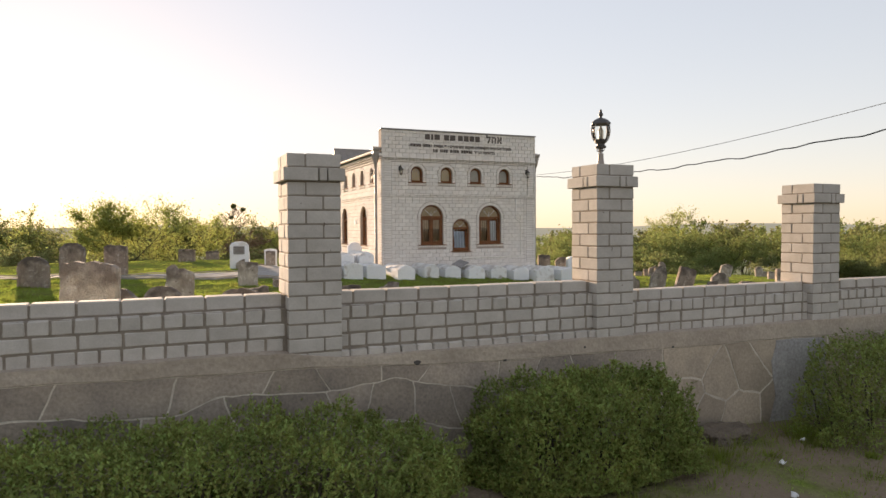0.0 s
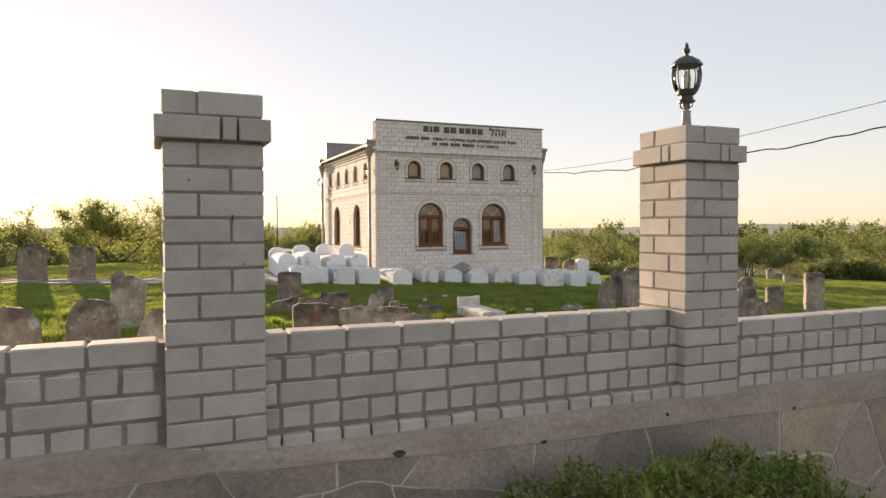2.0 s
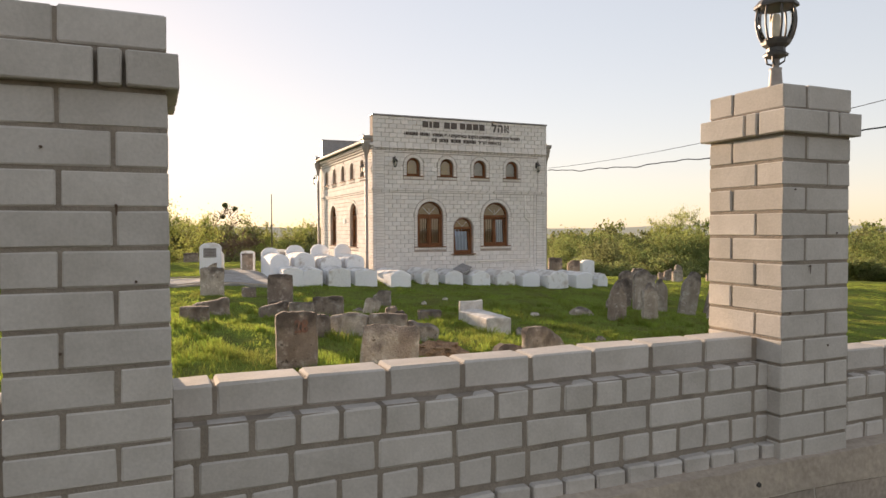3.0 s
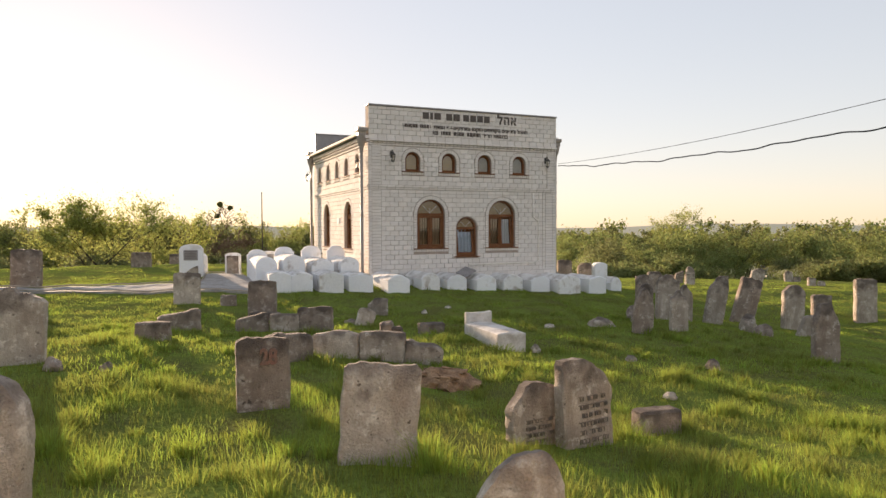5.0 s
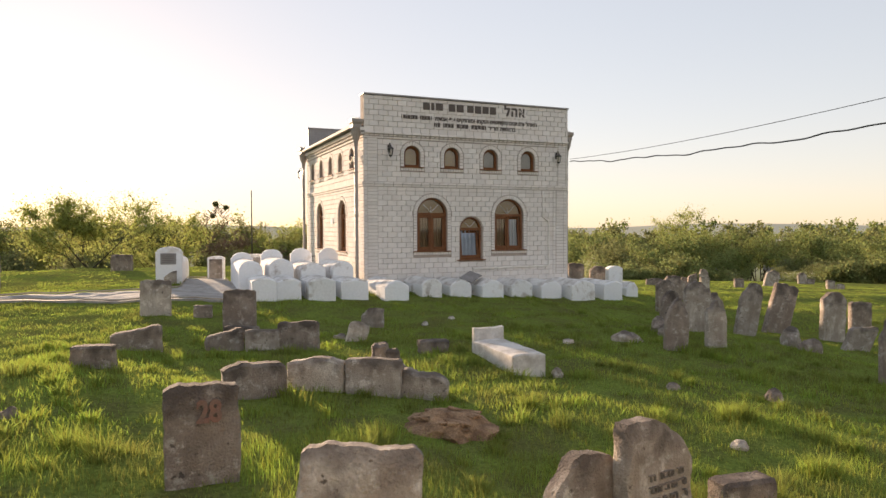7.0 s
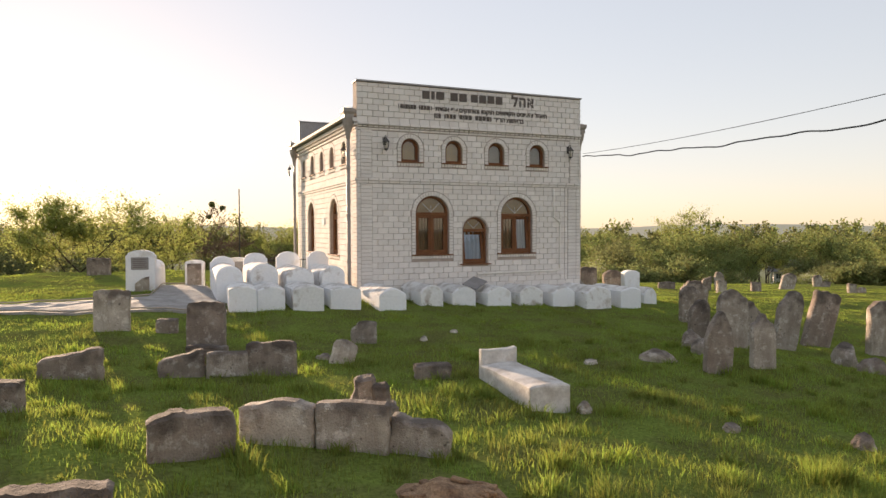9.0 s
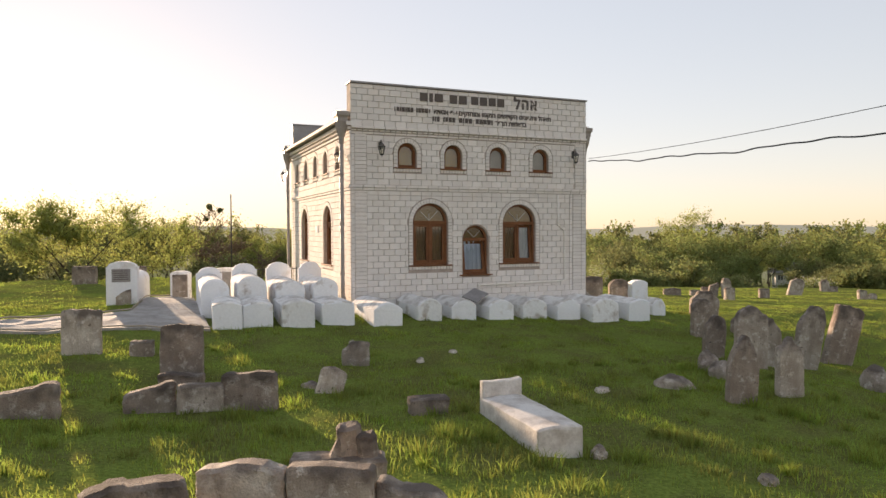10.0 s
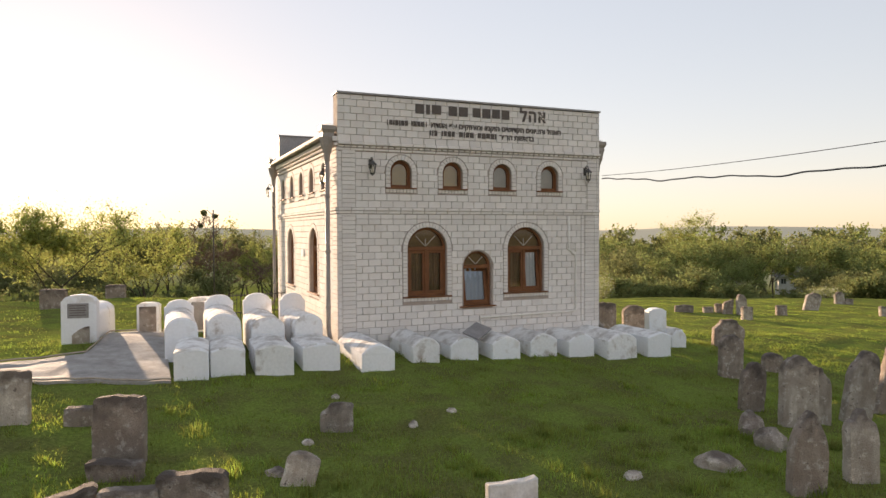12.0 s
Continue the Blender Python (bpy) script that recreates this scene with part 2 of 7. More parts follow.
def bare_verge(m):
    """Trodden earth in front of the wall, unevenly edged to grass; painted haze far off."""
    n, l = m.node_tree.nodes, m.node_tree.links
    bsdf = n["Principled BSDF"]
    was = bsdf.inputs["Base Color"].links[0].from_socket
    geo, sep, tex = n.new("ShaderNodeNewGeometry"), n.new("ShaderNodeSeparateXYZ"), n.new("ShaderNodeTexNoise")
    tex.inputs["Scale"].default_value, tex.inputs["Detail"].default_value = 1.6, 7
    l.new(geo.outputs["Position"], sep.inputs[0])
    l.new(geo.outputs["Position"], tex.inputs["Vector"])
    edge, patch, mul = n.new("ShaderNodeMapRange"), n.new("ShaderNodeMapRange"), n.new("ShaderNodeMath")
    edge.inputs["From Min"].default_value, edge.inputs["From Max"].default_value = 1.4, 1.1
    patch.inputs["From Min"].default_value, patch.inputs["From Max"].default_value = 0.36, 0.52
    l.new(sep.outputs["Y"], edge.inputs["Value"])
    l.new(tex.outputs["Fac"], patch.inputs["Value"])
    mul.operation = "MULTIPLY"
    l.new(edge.outputs[0], mul.inputs[0])
    l.new(patch.outputs[0], mul.inputs[1])
    mix = n.new("ShaderNodeMix")
    mix.data_type = "RGBA"
    mix.inputs["B"].default_value = (0.225, 0.172, 0.12, 1)
    l.new(mul.outputs[0], mix.inputs["Factor"])
    l.new(was, mix.inputs["A"])
    # haze painted into the wooded ridge across the valley: paler with distance
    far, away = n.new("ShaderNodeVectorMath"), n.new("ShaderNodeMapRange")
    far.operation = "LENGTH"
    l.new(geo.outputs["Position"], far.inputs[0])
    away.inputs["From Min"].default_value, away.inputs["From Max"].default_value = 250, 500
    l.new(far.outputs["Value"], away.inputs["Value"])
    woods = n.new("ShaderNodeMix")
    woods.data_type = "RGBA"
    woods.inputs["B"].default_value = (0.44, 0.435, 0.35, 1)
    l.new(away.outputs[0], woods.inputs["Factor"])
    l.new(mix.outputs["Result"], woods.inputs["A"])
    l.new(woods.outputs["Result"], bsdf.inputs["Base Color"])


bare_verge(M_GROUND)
M_GROUND.node_tree.nodes["Principled BSDF"].inputs["Specular IOR Level"].default_value = 0.0
M_PATH = material("worn_concrete", (0.42, 0.395, 0.365, 1), (0.25, 0.23, 0.21, 1), 3, 40, 0.85, 0.4, space="World", grain=0.1)
M_GRASS = material("grass_blades", (0.285, 0.385, 0.06, 1), (0.205, 0.225, 0.058, 1), 1.1, 9, 0.75, 0, space="World", vary=0.3, rand="island", translucent=0.55)
M_LEAF = material("spring_leaves", (0.37, 0.395, 0.12, 1), (0.25, 0.28, 0.085, 1), 0.3, 3, 0.75, 0, vary=0.3, rand="island", translucent=0.6)
M_LEAF_OLIVE = material("olive_leaves", (0.25, 0.262, 0.105, 1), (0.16, 0.172, 0.074, 1), 0.3, 3, 0.75, 0, vary=0.3, rand="island", translucent=0.5)
M_LEAF_MID = material("green_leaves", (0.265, 0.30, 0.10, 1), (0.17, 0.20, 0.07, 1), 0.3, 3, 0.75, 0, vary=0.3, rand="island", translucent=0.5)
M_LEAF_BUSH = material("hedge_leaves", (0.35, 0.395, 0.115, 1), (0.20, 0.24, 0.072, 1), 3, 20, 0.6, 0, space="World", vary=0.4, rand="island", translucent=0.42)
M_SCRUB = material("scrub_leaves", (0.25, 0.275, 0.10, 1), (0.165, 0.185, 0.072, 1), 0.3, 3, 0.75, 0, vary=0.3, rand="island", translucent=0.45)
M_BLOSSOM = material("white_blossom", (0.75, 0.73, 0.68, 1), (0.62, 0.60, 0.54, 1), 2, 9, 0.8, 0, vary=0.15, rand="island", translucent=0.3)
M_STRAW = material("dry_straw", (0.55, 0.43, 0.24, 1), (0.40, 0.31, 0.18, 1), 3, 20, 0.8, 0, vary=0.25, rand="island", translucent=0.4)
M_EARTH = material("crumbled_earth", (0.20, 0.155, 0.115, 1), (0.12, 0.095, 0.072, 1), 6, 50, 0.95, 0.9, bump_at=0.02, grain=0.25)
# brown reflections of the fanlights, painted on a sheet behind the glass
M_FANREFLECT = material("brown_fanlight_blind", (0.50, 0.33, 0.17, 1), (0.40, 0.26, 0.13, 1), 3, 40, 0.8, 0.1)
M_TWIG = material("brown_twigs", (0.26, 0.175, 0.115, 1), (0.17, 0.115, 0.08, 1), 3, 25, 0.95, 0.0)
M_BARK = material("bark", (0.10, 0.078, 0.06, 1), (0.055, 0.042, 0.033, 1), 3, 25, 0.95, 0.6)
M_RUST = material("rotted_red_wood", (0.46, 0.29, 0.17, 1), (0.19, 0.112, 0.068, 1), 7, 60, 0.95, 0.9, bump_at=0.02, grain=0.25)
M_PLAQUE = material("grey_plaque", (0.30, 0.28, 0.27, 1), (0.23, 0.21, 0.20, 1), 6, 60, 0.6, 0.2)
M_HOUSE = material("white_house_wall", (0.62, 0.62, 0.62, 1), (0.52, 0.52, 0.52, 1), 0.8, 8, 0.9, 0.1)
M_SLATE = material("grey_house_roof", (0.25, 0.245, 0.24, 1), (0.18, 0.176, 0.172, 1), 0.8, 8, 0.8, 0.1)
M_PANE_DARK = material("dark_panes", (0.05, 0.055, 0.06, 1), (0.04, 0.045, 0.05, 1), 2, 8, 0.25, 0.0)


# ---- building blocks ----
def empty(name, m=None):
    ob = new(name)
    ob.empty_display_size = 0.1
    if m is not None:
        ob.matrix_world = m
    return ob


def attach(ob, parent):
    if parent is not None:
        ob.parent = parent
    return ob


def part(name, bm, mat, parent=None, label="", m=None, smooth=False):
    """Links a bmesh (or a finished mesh) as one mesh object, in its parent's space."""
    if isinstance(bm, bmesh.types.BMesh):
        me = bpy.data.meshes.new(name)
        bm.normal_update()
        bm.to_mesh(me)
        bm.free()
    else:
        me = bm
    if mat and not me.materials:
        me.materials.append(mat)
    if smooth:
        me.polygons.foreach_set("use_smooth", [True] * len(me.polygons))
    ob = new(name, me)
    if m is not None:
        ob.matrix_basis = m
    attach(ob, parent)
    if label:
        ob["label"] = label
    return ob


def box(bm, x0, x1, y0, y1, z0, z1, bevel=0.0):
    made = bmesh.ops.create_cube(bm, size=1.0, matrix=Matrix.Translation(((x0 + x1) / 2, (y0 + y1) / 2, (z0 + z1) / 2)) @ Matrix.Diagonal((x1 - x0, y1 - y0, z1 - z0, 1)))
    if bevel:
        edges = list({e for v in made["verts"] for e in v.link_edges})
        bmesh.ops.bevel(bm, geom=edges, offset=bevel, segments=1, affect="EDGES", profile=0.5)
    return bm


def boxed(*a, bevel=0.0):
    return box(bmesh.new(), *a, bevel=bevel)


BRICKS = {}


def brick_mesh(lx, ly, lz, mat, bevel=0.006, seed=0):
    """One chamfered, slightly uneven brick, centred, shared by all bricks of its size."""
    key = (round(lx, 3), round(ly, 3), round(lz, 3), mat.name, seed)
    if key not in BRICKS:
        bm = boxed(-lx / 2, lx / 2, -ly / 2, ly / 2, -lz / 2, lz / 2, bevel=bevel)
        rnd = random.Random(str(key))
        for v in bm.verts:
            v.co += Vector((rnd.uniform(-1, 1), rnd.uniform(-1, 1), rnd.uniform(-1, 1))) * bevel * 0.28
        me = bpy.data.meshes.new("brick")
        bm.to_mesh(me)
        bm.free()
        me.materials.append(mat)
        BRICKS[key] = me
    return BRICKS[key]


def brick(parent, mat, x0, x1, y0, y1, z0, z1, rnd, jitter=0.0015, turn=0.0, bevel=0.006):
    me = brick_mesh(x1 - x0, y1 - y0, z1 - z0, mat, bevel, rnd.randrange(3))
    ob = new("brick", me)
    ob.matrix_basis = pose((x0 + x1) / 2, (y0 + y1) / 2 + rnd.uniform(-jitter, jitter), (z0 + z1) / 2, rnd.uniform(-turn, turn), rnd.uniform(-turn, turn), rnd.uniform(-turn, turn))
    ob.parent = parent
    return ob


def quads_mesh(name, verts, faces, mat):
    me = bpy.data.meshes.new(name)
    me.from_pydata(verts, [], faces)
    me.materials.append(mat)
    return me


def tube(bm, pts, r, sides=8):
    """A round rod along a chain of points; r one radius or one for each point."""
    pts = [Vector(p) for p in pts]
    rs = r if isinstance(r, (list, tuple)) else [r] * len(pts)
    rings = []
    for i, p in enumerate(pts):
        d = (pts[min(i + 1, len(pts) - 1)] - pts[max(i - 1, 0)]).normalized()
        a = d.orthogonal().normalized() if abs(d.z) > 0.9 else d.cross(Vector((0, 0, 1))).normalized()
        b = d.cross(a)
        rings.append([bm.verts.new(p + (a * math.cos(k * 2 * math.pi / sides) + b * math.sin(k * 2 * math.pi / sides)) * rs[i]) for k in range(sides)])
    for q, w in zip(rings, rings[1:]):
        for k in range(sides):
            bm.faces.new((q[k], q[(k + 1) % sides], w[(k + 1) % sides], w[k]))
    bm.faces.new(rings[0][::-1])
    bm.faces.new(rings[-1])
    return bm


def lathe(bm, prof, sides=16, cx=0.0, cy=0.0):
    rings = [[bm.verts.new((cx + r * math.cos(k * 2 * math.pi / sides), cy + r * math.sin(k * 2 * math.pi / sides), z)) for k in range(sides)] for r, z in prof]
    for q, w in zip(rings, rings[1:]):
        for k in range(sides):
            bm.faces.new((q[k], q[(k + 1) % sides], w[(k + 1) % sides], w[k]))
    bm.faces.new(rings[0][::-1])
    bm.faces.new(rings[-1])
    return bm


# ---- the lie of the land ----
BUMPS = [(-0.11, 4.4, 10.3, 0.55), (0.10, 0.7, 21.4, 0.9), (0.13, -1.4, 9.9, 1.3), (-0.14, 3.4, 6.2, 1.2), (-0.12, 1.0, 12.9, 1.5), (-0.15, 3.6, 15.2, 1.3), (0.15, 9.6, 11.2, 1.4), (-0.08, 13, 14.3, 1.5)]


def step(a, b, x):
    t = np.clip((x - a) / (b - a), 0, 1)
    return t * t * (3 - 2 * t)


def rough(x, y):
    """Tussocks and hollows, a few centimetres."""
    return (0.022 * np.sin(1.7 * x + 0.9 * y + 0.4) * np.sin(1.3 * y - 0.6 * x) + 0.014 * np.sin(4.1 * x - 2.3 * y) * np.sin(3.3 * y + 1.9 * x + 1.1)
            + 0.009 * np.sin(8.7 * x + 3.1 * y + 2.0) * np.sin(7.9 * y - 4.3 * x))


def height(x, y):
    """The ground's height at x, y (arrays or numbers)."""
    x, y = np.asarray(x, float), np.asarray(y, float)
    cx, cy = np.clip(x, -16, 15.5), np.clip(y, 0.5, 19.5)
    z = 0.34841 - 0.07874 * cx - 0.05624 * cy - 0.00232 * cx * cx + 0.00319 * cx * cy + 0.0026 * cy * cy
    for a, u, v, s in BUMPS:
        z = z + a * np.exp(-((x - u) ** 2 + (y - v) ** 2) / (2 * s * s))
    open_ = step(11.5, 15, x) + step(21.5, 24, y) * (1 - step(11.5, 15, x))
    z = z + open_ * (0.035 * np.sin(1.5 * x + 0.5 * y) * np.sin(0.9 * y - 0.5 * x + 1.0) + 0.03 * np.sin(1.25 * y + 0.35 * x))
    outside = -0.07 - 0.03 * x + 0.05 * step(-1.0, 1.0, y)
    outside = np.clip(outside, -0.35, 0.15)
    inside = step(1.15, 1.6, y)
    z = outside * (1 - inside) + z * inside + rough(x, y) * (0.4 + 0.6 * inside)
    dx, dy = x - 1.4, y - 6.4
    r, az = np.hypot(dx, dy), np.degrees(np.arctan2(dx, dy))
    crest = 22 + 28 * step(18, 44, az) + 14 * step(44, 58, az)
    z = z - 0.058 * np.clip(r - 20, 0, 50) * step(16, 36, az) * step(0, 8, y)
    front = step(0, 8, y)
    z = z - front * (7 * step(0, 45, r - crest) + 10 * step(45, 250, r - crest))
    z = z + front * 27.5 * step(500, 1500, r) * (0.74 + 0.36 * np.exp(-((az - 46) / 6.0) ** 2) + 0.10 * np.exp(-((az - 54) / 4.0) ** 2) + 0.25 * np.exp(-((az - 2) / 9.0) ** 2) + 0.035 * np.sin(az * 0.5) + 0.02 * np.sin(az * 1.7) + 0.008 * np.sin(az * 5.3))
    return z


def H(x, y):
    return float(height(x, y))


# ---- ground: one sheet to the horizon ----
def axis(lo, hi, fine, far):
    inner = np.arange(lo, hi + 1e-6, fine)
    grow = [fine]
    while sum(grow) < far:
        grow.append(grow[-1] * 1.16)
    steps = np.cumsum(grow)
    return np.concatenate([(lo - steps)[::-1], inner, hi + steps])


def sheet(name, xs, ys, mat):
    X, Y = np.meshgrid(xs, ys, indexing="ij")
    V = np.stack([X, Y, height(X, Y)], -1).reshape(-1, 3)
    nx, ny = len(xs), len(ys)
    i = (np.arange(nx - 1)[:, None] * ny + np.arange(ny - 1)[None]).ravel()
    F = np.stack([i, i + ny, i + ny + 1, i + 1], 1)
    me = bpy.data.meshes.new(name)
    me.from_pydata(V.tolist(), [], F.tolist())
    me.materials.append(mat)
    me.polygons.foreach_set("use_smooth", [True] * len(me.polygons))
    return new(name, me)


tagged(sheet("ground", axis(-7, 17, 0.16, 3500), axis(-5, 24, 0.16, 3500), M_GROUND), "green uneven turf of the hilltop graveyard and valley, far ridge painted hazy", "ground", kind="structure")

# ---- the boundary wall: brick panels on a cement band over a clad stone plinth ----
FY = 1.185          # face of the pillars
C = 0.0956          # one course of the panels
PC = 0.0931         # one course of the pillars
PW = 0.352          # width of a pillar
PILLARS = [(-4.235, 2.152, 0.80), (-1.837, 2.152, 0.80), (0.561, 2.160, 0.735), (2.969, 2.057, 0.76), (5.38, 2.057, 0.76)]


def fence_pillar(x, top, foot, label):
    thing = empty("fence_pillar", pose(x + PW / 2, FY + PW / 2, foot))
    rnd = random.Random(round(x * 100))
    h, j, w = PW / 2, 0.0095, 0.114
    part("mortar_core", boxed(-h + 0.004, h - 0.004, -h + 0.004, h - 0.004, 0, top - foot - 0.004), M_JOINT, thing)
    z, k = top - foot, 0
    while z - PC > -0.05:
        z0, z1 = max(z - PC + j, 0.0), z
        out = 0.026 if k == 1 else 0.0
        a = h + out
        n = k % 2
        if k == 1:
            for s in (0, 1, 2, 3):
                q = pose(0, 0, 0, 0, 0, 90 * s)
                for u0, u1 in ((-a, a - w - 0.05 - 2 * j), (a - w - 0.05 - j, a - w - j)):
                    me = brick_mesh(u1 - u0, w, z1 - z0, M_BRICK, 0.004, rnd.randrange(3))
                    ob = new("brick", me)
                    ob.matrix_basis = q @ pose((u0 + u1) / 2, -a + w / 2, (z0 + z1) / 2)
                    ob.parent = thing
        else:
            for s in range(4):
                q = pose(0, 0, 0, 0, 0, 90 * s)
                u0, u1 = (-a, a - w - j) if n else (-a + w + j, a)
                me = brick_mesh(u1 - u0, w, z1 - z0, M_BRICK, 0.004, rnd.randrange(3))
                ob = new("brick", me)
                ob.matrix_basis = q @ pose((u0 + u1) / 2, -a + w / 2 + rnd.uniform(-0.002, 0.002), (z0 + z1) / 2, rnd.uniform(-0.4, 0.4), 0, rnd.uniform(-0.4, 0.4))
                ob.parent = thing
        z -= PC
        k += 1
    return tagged(thing, label, "pillar", "pillars of the boundary wall")


def fence_panel(name, x0, x1, top, rows, cut, seed):
    """Courses from the top: stretchers set back, then headers and stretchers by turns, the lowest one cut down."""
    rnd = random.Random(seed)
    wall = empty(name, pose(x0, FY, 0))
    L = x1 - x0
    foot = top - rows * C - (0.072 if cut else 0)
    part("mortar_core", boxed(0, L, 0.0605, 0.205, foot - 0.04, top - C), M_JOINT, wall)
    part("mortar_core", boxed(0, L, 0.1085, 0.212, top - C - 0.001, top - 0.010), M_JOINT, wall)
    for k in range(rows + (1 if cut else 0)):
        last = cut and k == rows
        z1 = top - k * C
        z0 = z1 - C + 0.0095 if not last else z1 - 0.072
        stretch = k % 2 == 0 and not last
        pitch = 0.24 if stretch else 0.12
        y0 = 0.104 if k == 0 else (0.056 if not last else 0.028)
        x = -rnd.uniform(0.3, 0.8) * pitch if stretch else -rnd.uniform(0.1, 0.5) * pitch
        while x < L:
            a, b = max(x, 0.0), min(x + pitch - 0.0103, L)
            if b - a > 0.03:
                drop = rnd.uniform(0, 0.006) if last else 0
                brick(wall, M_BRICK, round(a, 2), round(b, 2), y0, y0 + (0.12 if k == 0 else 0.16), z0, z1 - (0.003 if last else 0) - drop, rnd, 0.002 if not last else 0.004, 0.25 if not last else 1.5, 0.007)
            x += pitch
    return tagged(wall, "low wall panel of pale sand-lime brick with dark joints", "wall", kind="structure")


for px, ptop, pfoot in PILLARS:
    fence_pillar(px, ptop, pfoot, "tall square pillar of pale brick with a projecting cap course")
fence_panel("wall_panel_1", PILLARS[0][0] + PW, PILLARS[1][0], 1.238, 4, False, 11)
fence_panel("wall_panel_2", PILLARS[1][0] + PW, PILLARS[2][0], 1.238, 4, True, 12)
fence_panel("wall_panel_3", PILLARS[2][0] + PW, PILLARS[3][0], 1.144, 4, False, 13)
fence_panel("wall_panel_4", PILLARS[3][0] + PW, PILLARS[4][0], 1.144, 4, False, 14)


def nail_mark(x, z, run, k):
    """A nail hole, with a thin rusty run below it."""
    bm = bmesh.new()
    lathe(bm, [(0.0035, -0.002), (0.0035, 0.0015), (0.002, 0.002)], 7)
    for v in bm.verts:
        v.co = Vector((v.co.x, -v.co.z, v.co.y))
    if run:
        r_ = random.Random(k)
        a = [bm.verts.new((-0.004 + 0.002 * r_.random(), -0.0012, 0.0)), bm.verts.new((0.004, -0.0012, 0.0)), bm.verts.new((0.002, -0.0010, -run)), bm.verts.new((-0.001, -0.0010, -run * 0.9))]
        bm.faces.new(a[::-1])
    ob = part("nail_mark", bm, M_NAIL, m=pose(x, FY - 0.0035, z))
    tagged(ob, "rusty nail mark on the pale brick pillar", "nail", "nail marks on the pillars")


for k, (x, z, run) in enumerate([(0.62, 1.78, 0.0), (0.84, 1.62, 0.0), (0.70, 1.50, 0.03), (0.60, 1.33, 0.0), (0.80, 1.20, 0.0), (-1.75, 1.83, 0.0), (-1.60, 1.70, 0.025), (-1.56, 1.52, 0.0), (-1.72, 1.36, 0.0)]):
    nail_mark(x, z, run, k)


def band_top(x):
    return 0.868 - 0.070 * float(step(-2.0, -1.4, x)) - 0.002 * x


def band_foot(x):
    return 0.745 - 0.065 * float(step(-3.0, 0.5, x)) - 0.012 * x + 0.006 * math.sin(3.1 * x) + 0.002 * math.sin(9.7 * x)


def cement_band():
    bm = bmesh.new()
    xs = np.arange(-6.6, 6.6, 0.06)
    rows = []
    for x in xs:
        t, f = band_top(x), band_foot(x)
        w = lambda k: 0.005 * noise.noise((x * 4, k * 7.3, 0.5)) + 0.004 * noise.noise((x * 17, k * 3.3, 4.5))
        rows.append([bm.verts.new(p) for p in ((x, FY + 0.28, t), (x, FY + 0.03, t + 0.004), (x, FY - 0.020 + w(1), t - 0.002 + 1.6 * w(2)), (x, FY - 0.022 + w(3) * 0.6, (t * 2 + f) / 3), (x, FY - 0.023 + w(6) * 0.6, (t + 2 * f) / 3), (x, FY - 0.024 + w(4) * 0.6, f + 0.005 + w(7) * 0.7), (x, FY - 0.012, f + w(7) * 0.7), (x, FY + 0.28, f - 0.01))])
    for a, b in zip(rows, rows[1:]):
        for k in range(len(a)):
            bm.faces.new((a[k], a[(k + 1) % len(a)], b[(k + 1) % len(a)], b[k]))
    ob = part("cement_band", bm, M_CEMENT)
    return tagged(ob, "rough grey cement band under the brick panels", "wall band", kind="structure")


cement_band()


def plinth_body():
    bm = bmesh.new()
    rows = []
    for x in np.arange(-6.6, 6.61, 0.1):
        f = band_foot(x) + 0.004
        rows.append([bm.verts.new(p) for p in ((x, FY - 0.014, -0.7), (x, FY - 0.014, f), (x, FY + 0.30, f), (x, FY + 0.30, -0.7))])
    for a, b in zip(rows, rows[1:]):
        for k in range(4):
            bm.faces.new((a[k], b[k], b[(k + 1) % 4], a[(k + 1) % 4]))
    bm.faces.new(rows[0])
    bm.faces.new(rows[-1][::-1])
    bmesh.ops.recalc_face_normals(bm, faces=bm.faces)
    return bm


plinth = part("wall_plinth", plinth_body(), M_POINT)
tagged(plinth, "retaining plinth clad in irregular grey stone with pale pointing", "wall", kind="structure")


def clip(poly, nx, nz, d):
    out = []
    for (ax, az), (bx, bz) in zip(poly, poly[1:] + poly[:1]):
        sa_, sb_ = ax * nx + az * nz - d, bx * nx + bz * nz - d
        if sa_ <= 0:
            out.append((ax, az))
        if (sa_ < 0 < sb_) or (sb_ < 0 < sa_):
            t = sa_ / (sa_ - sb_)
            out.append((ax + t * (bx - ax), az + t * (bz - az)))
    return out


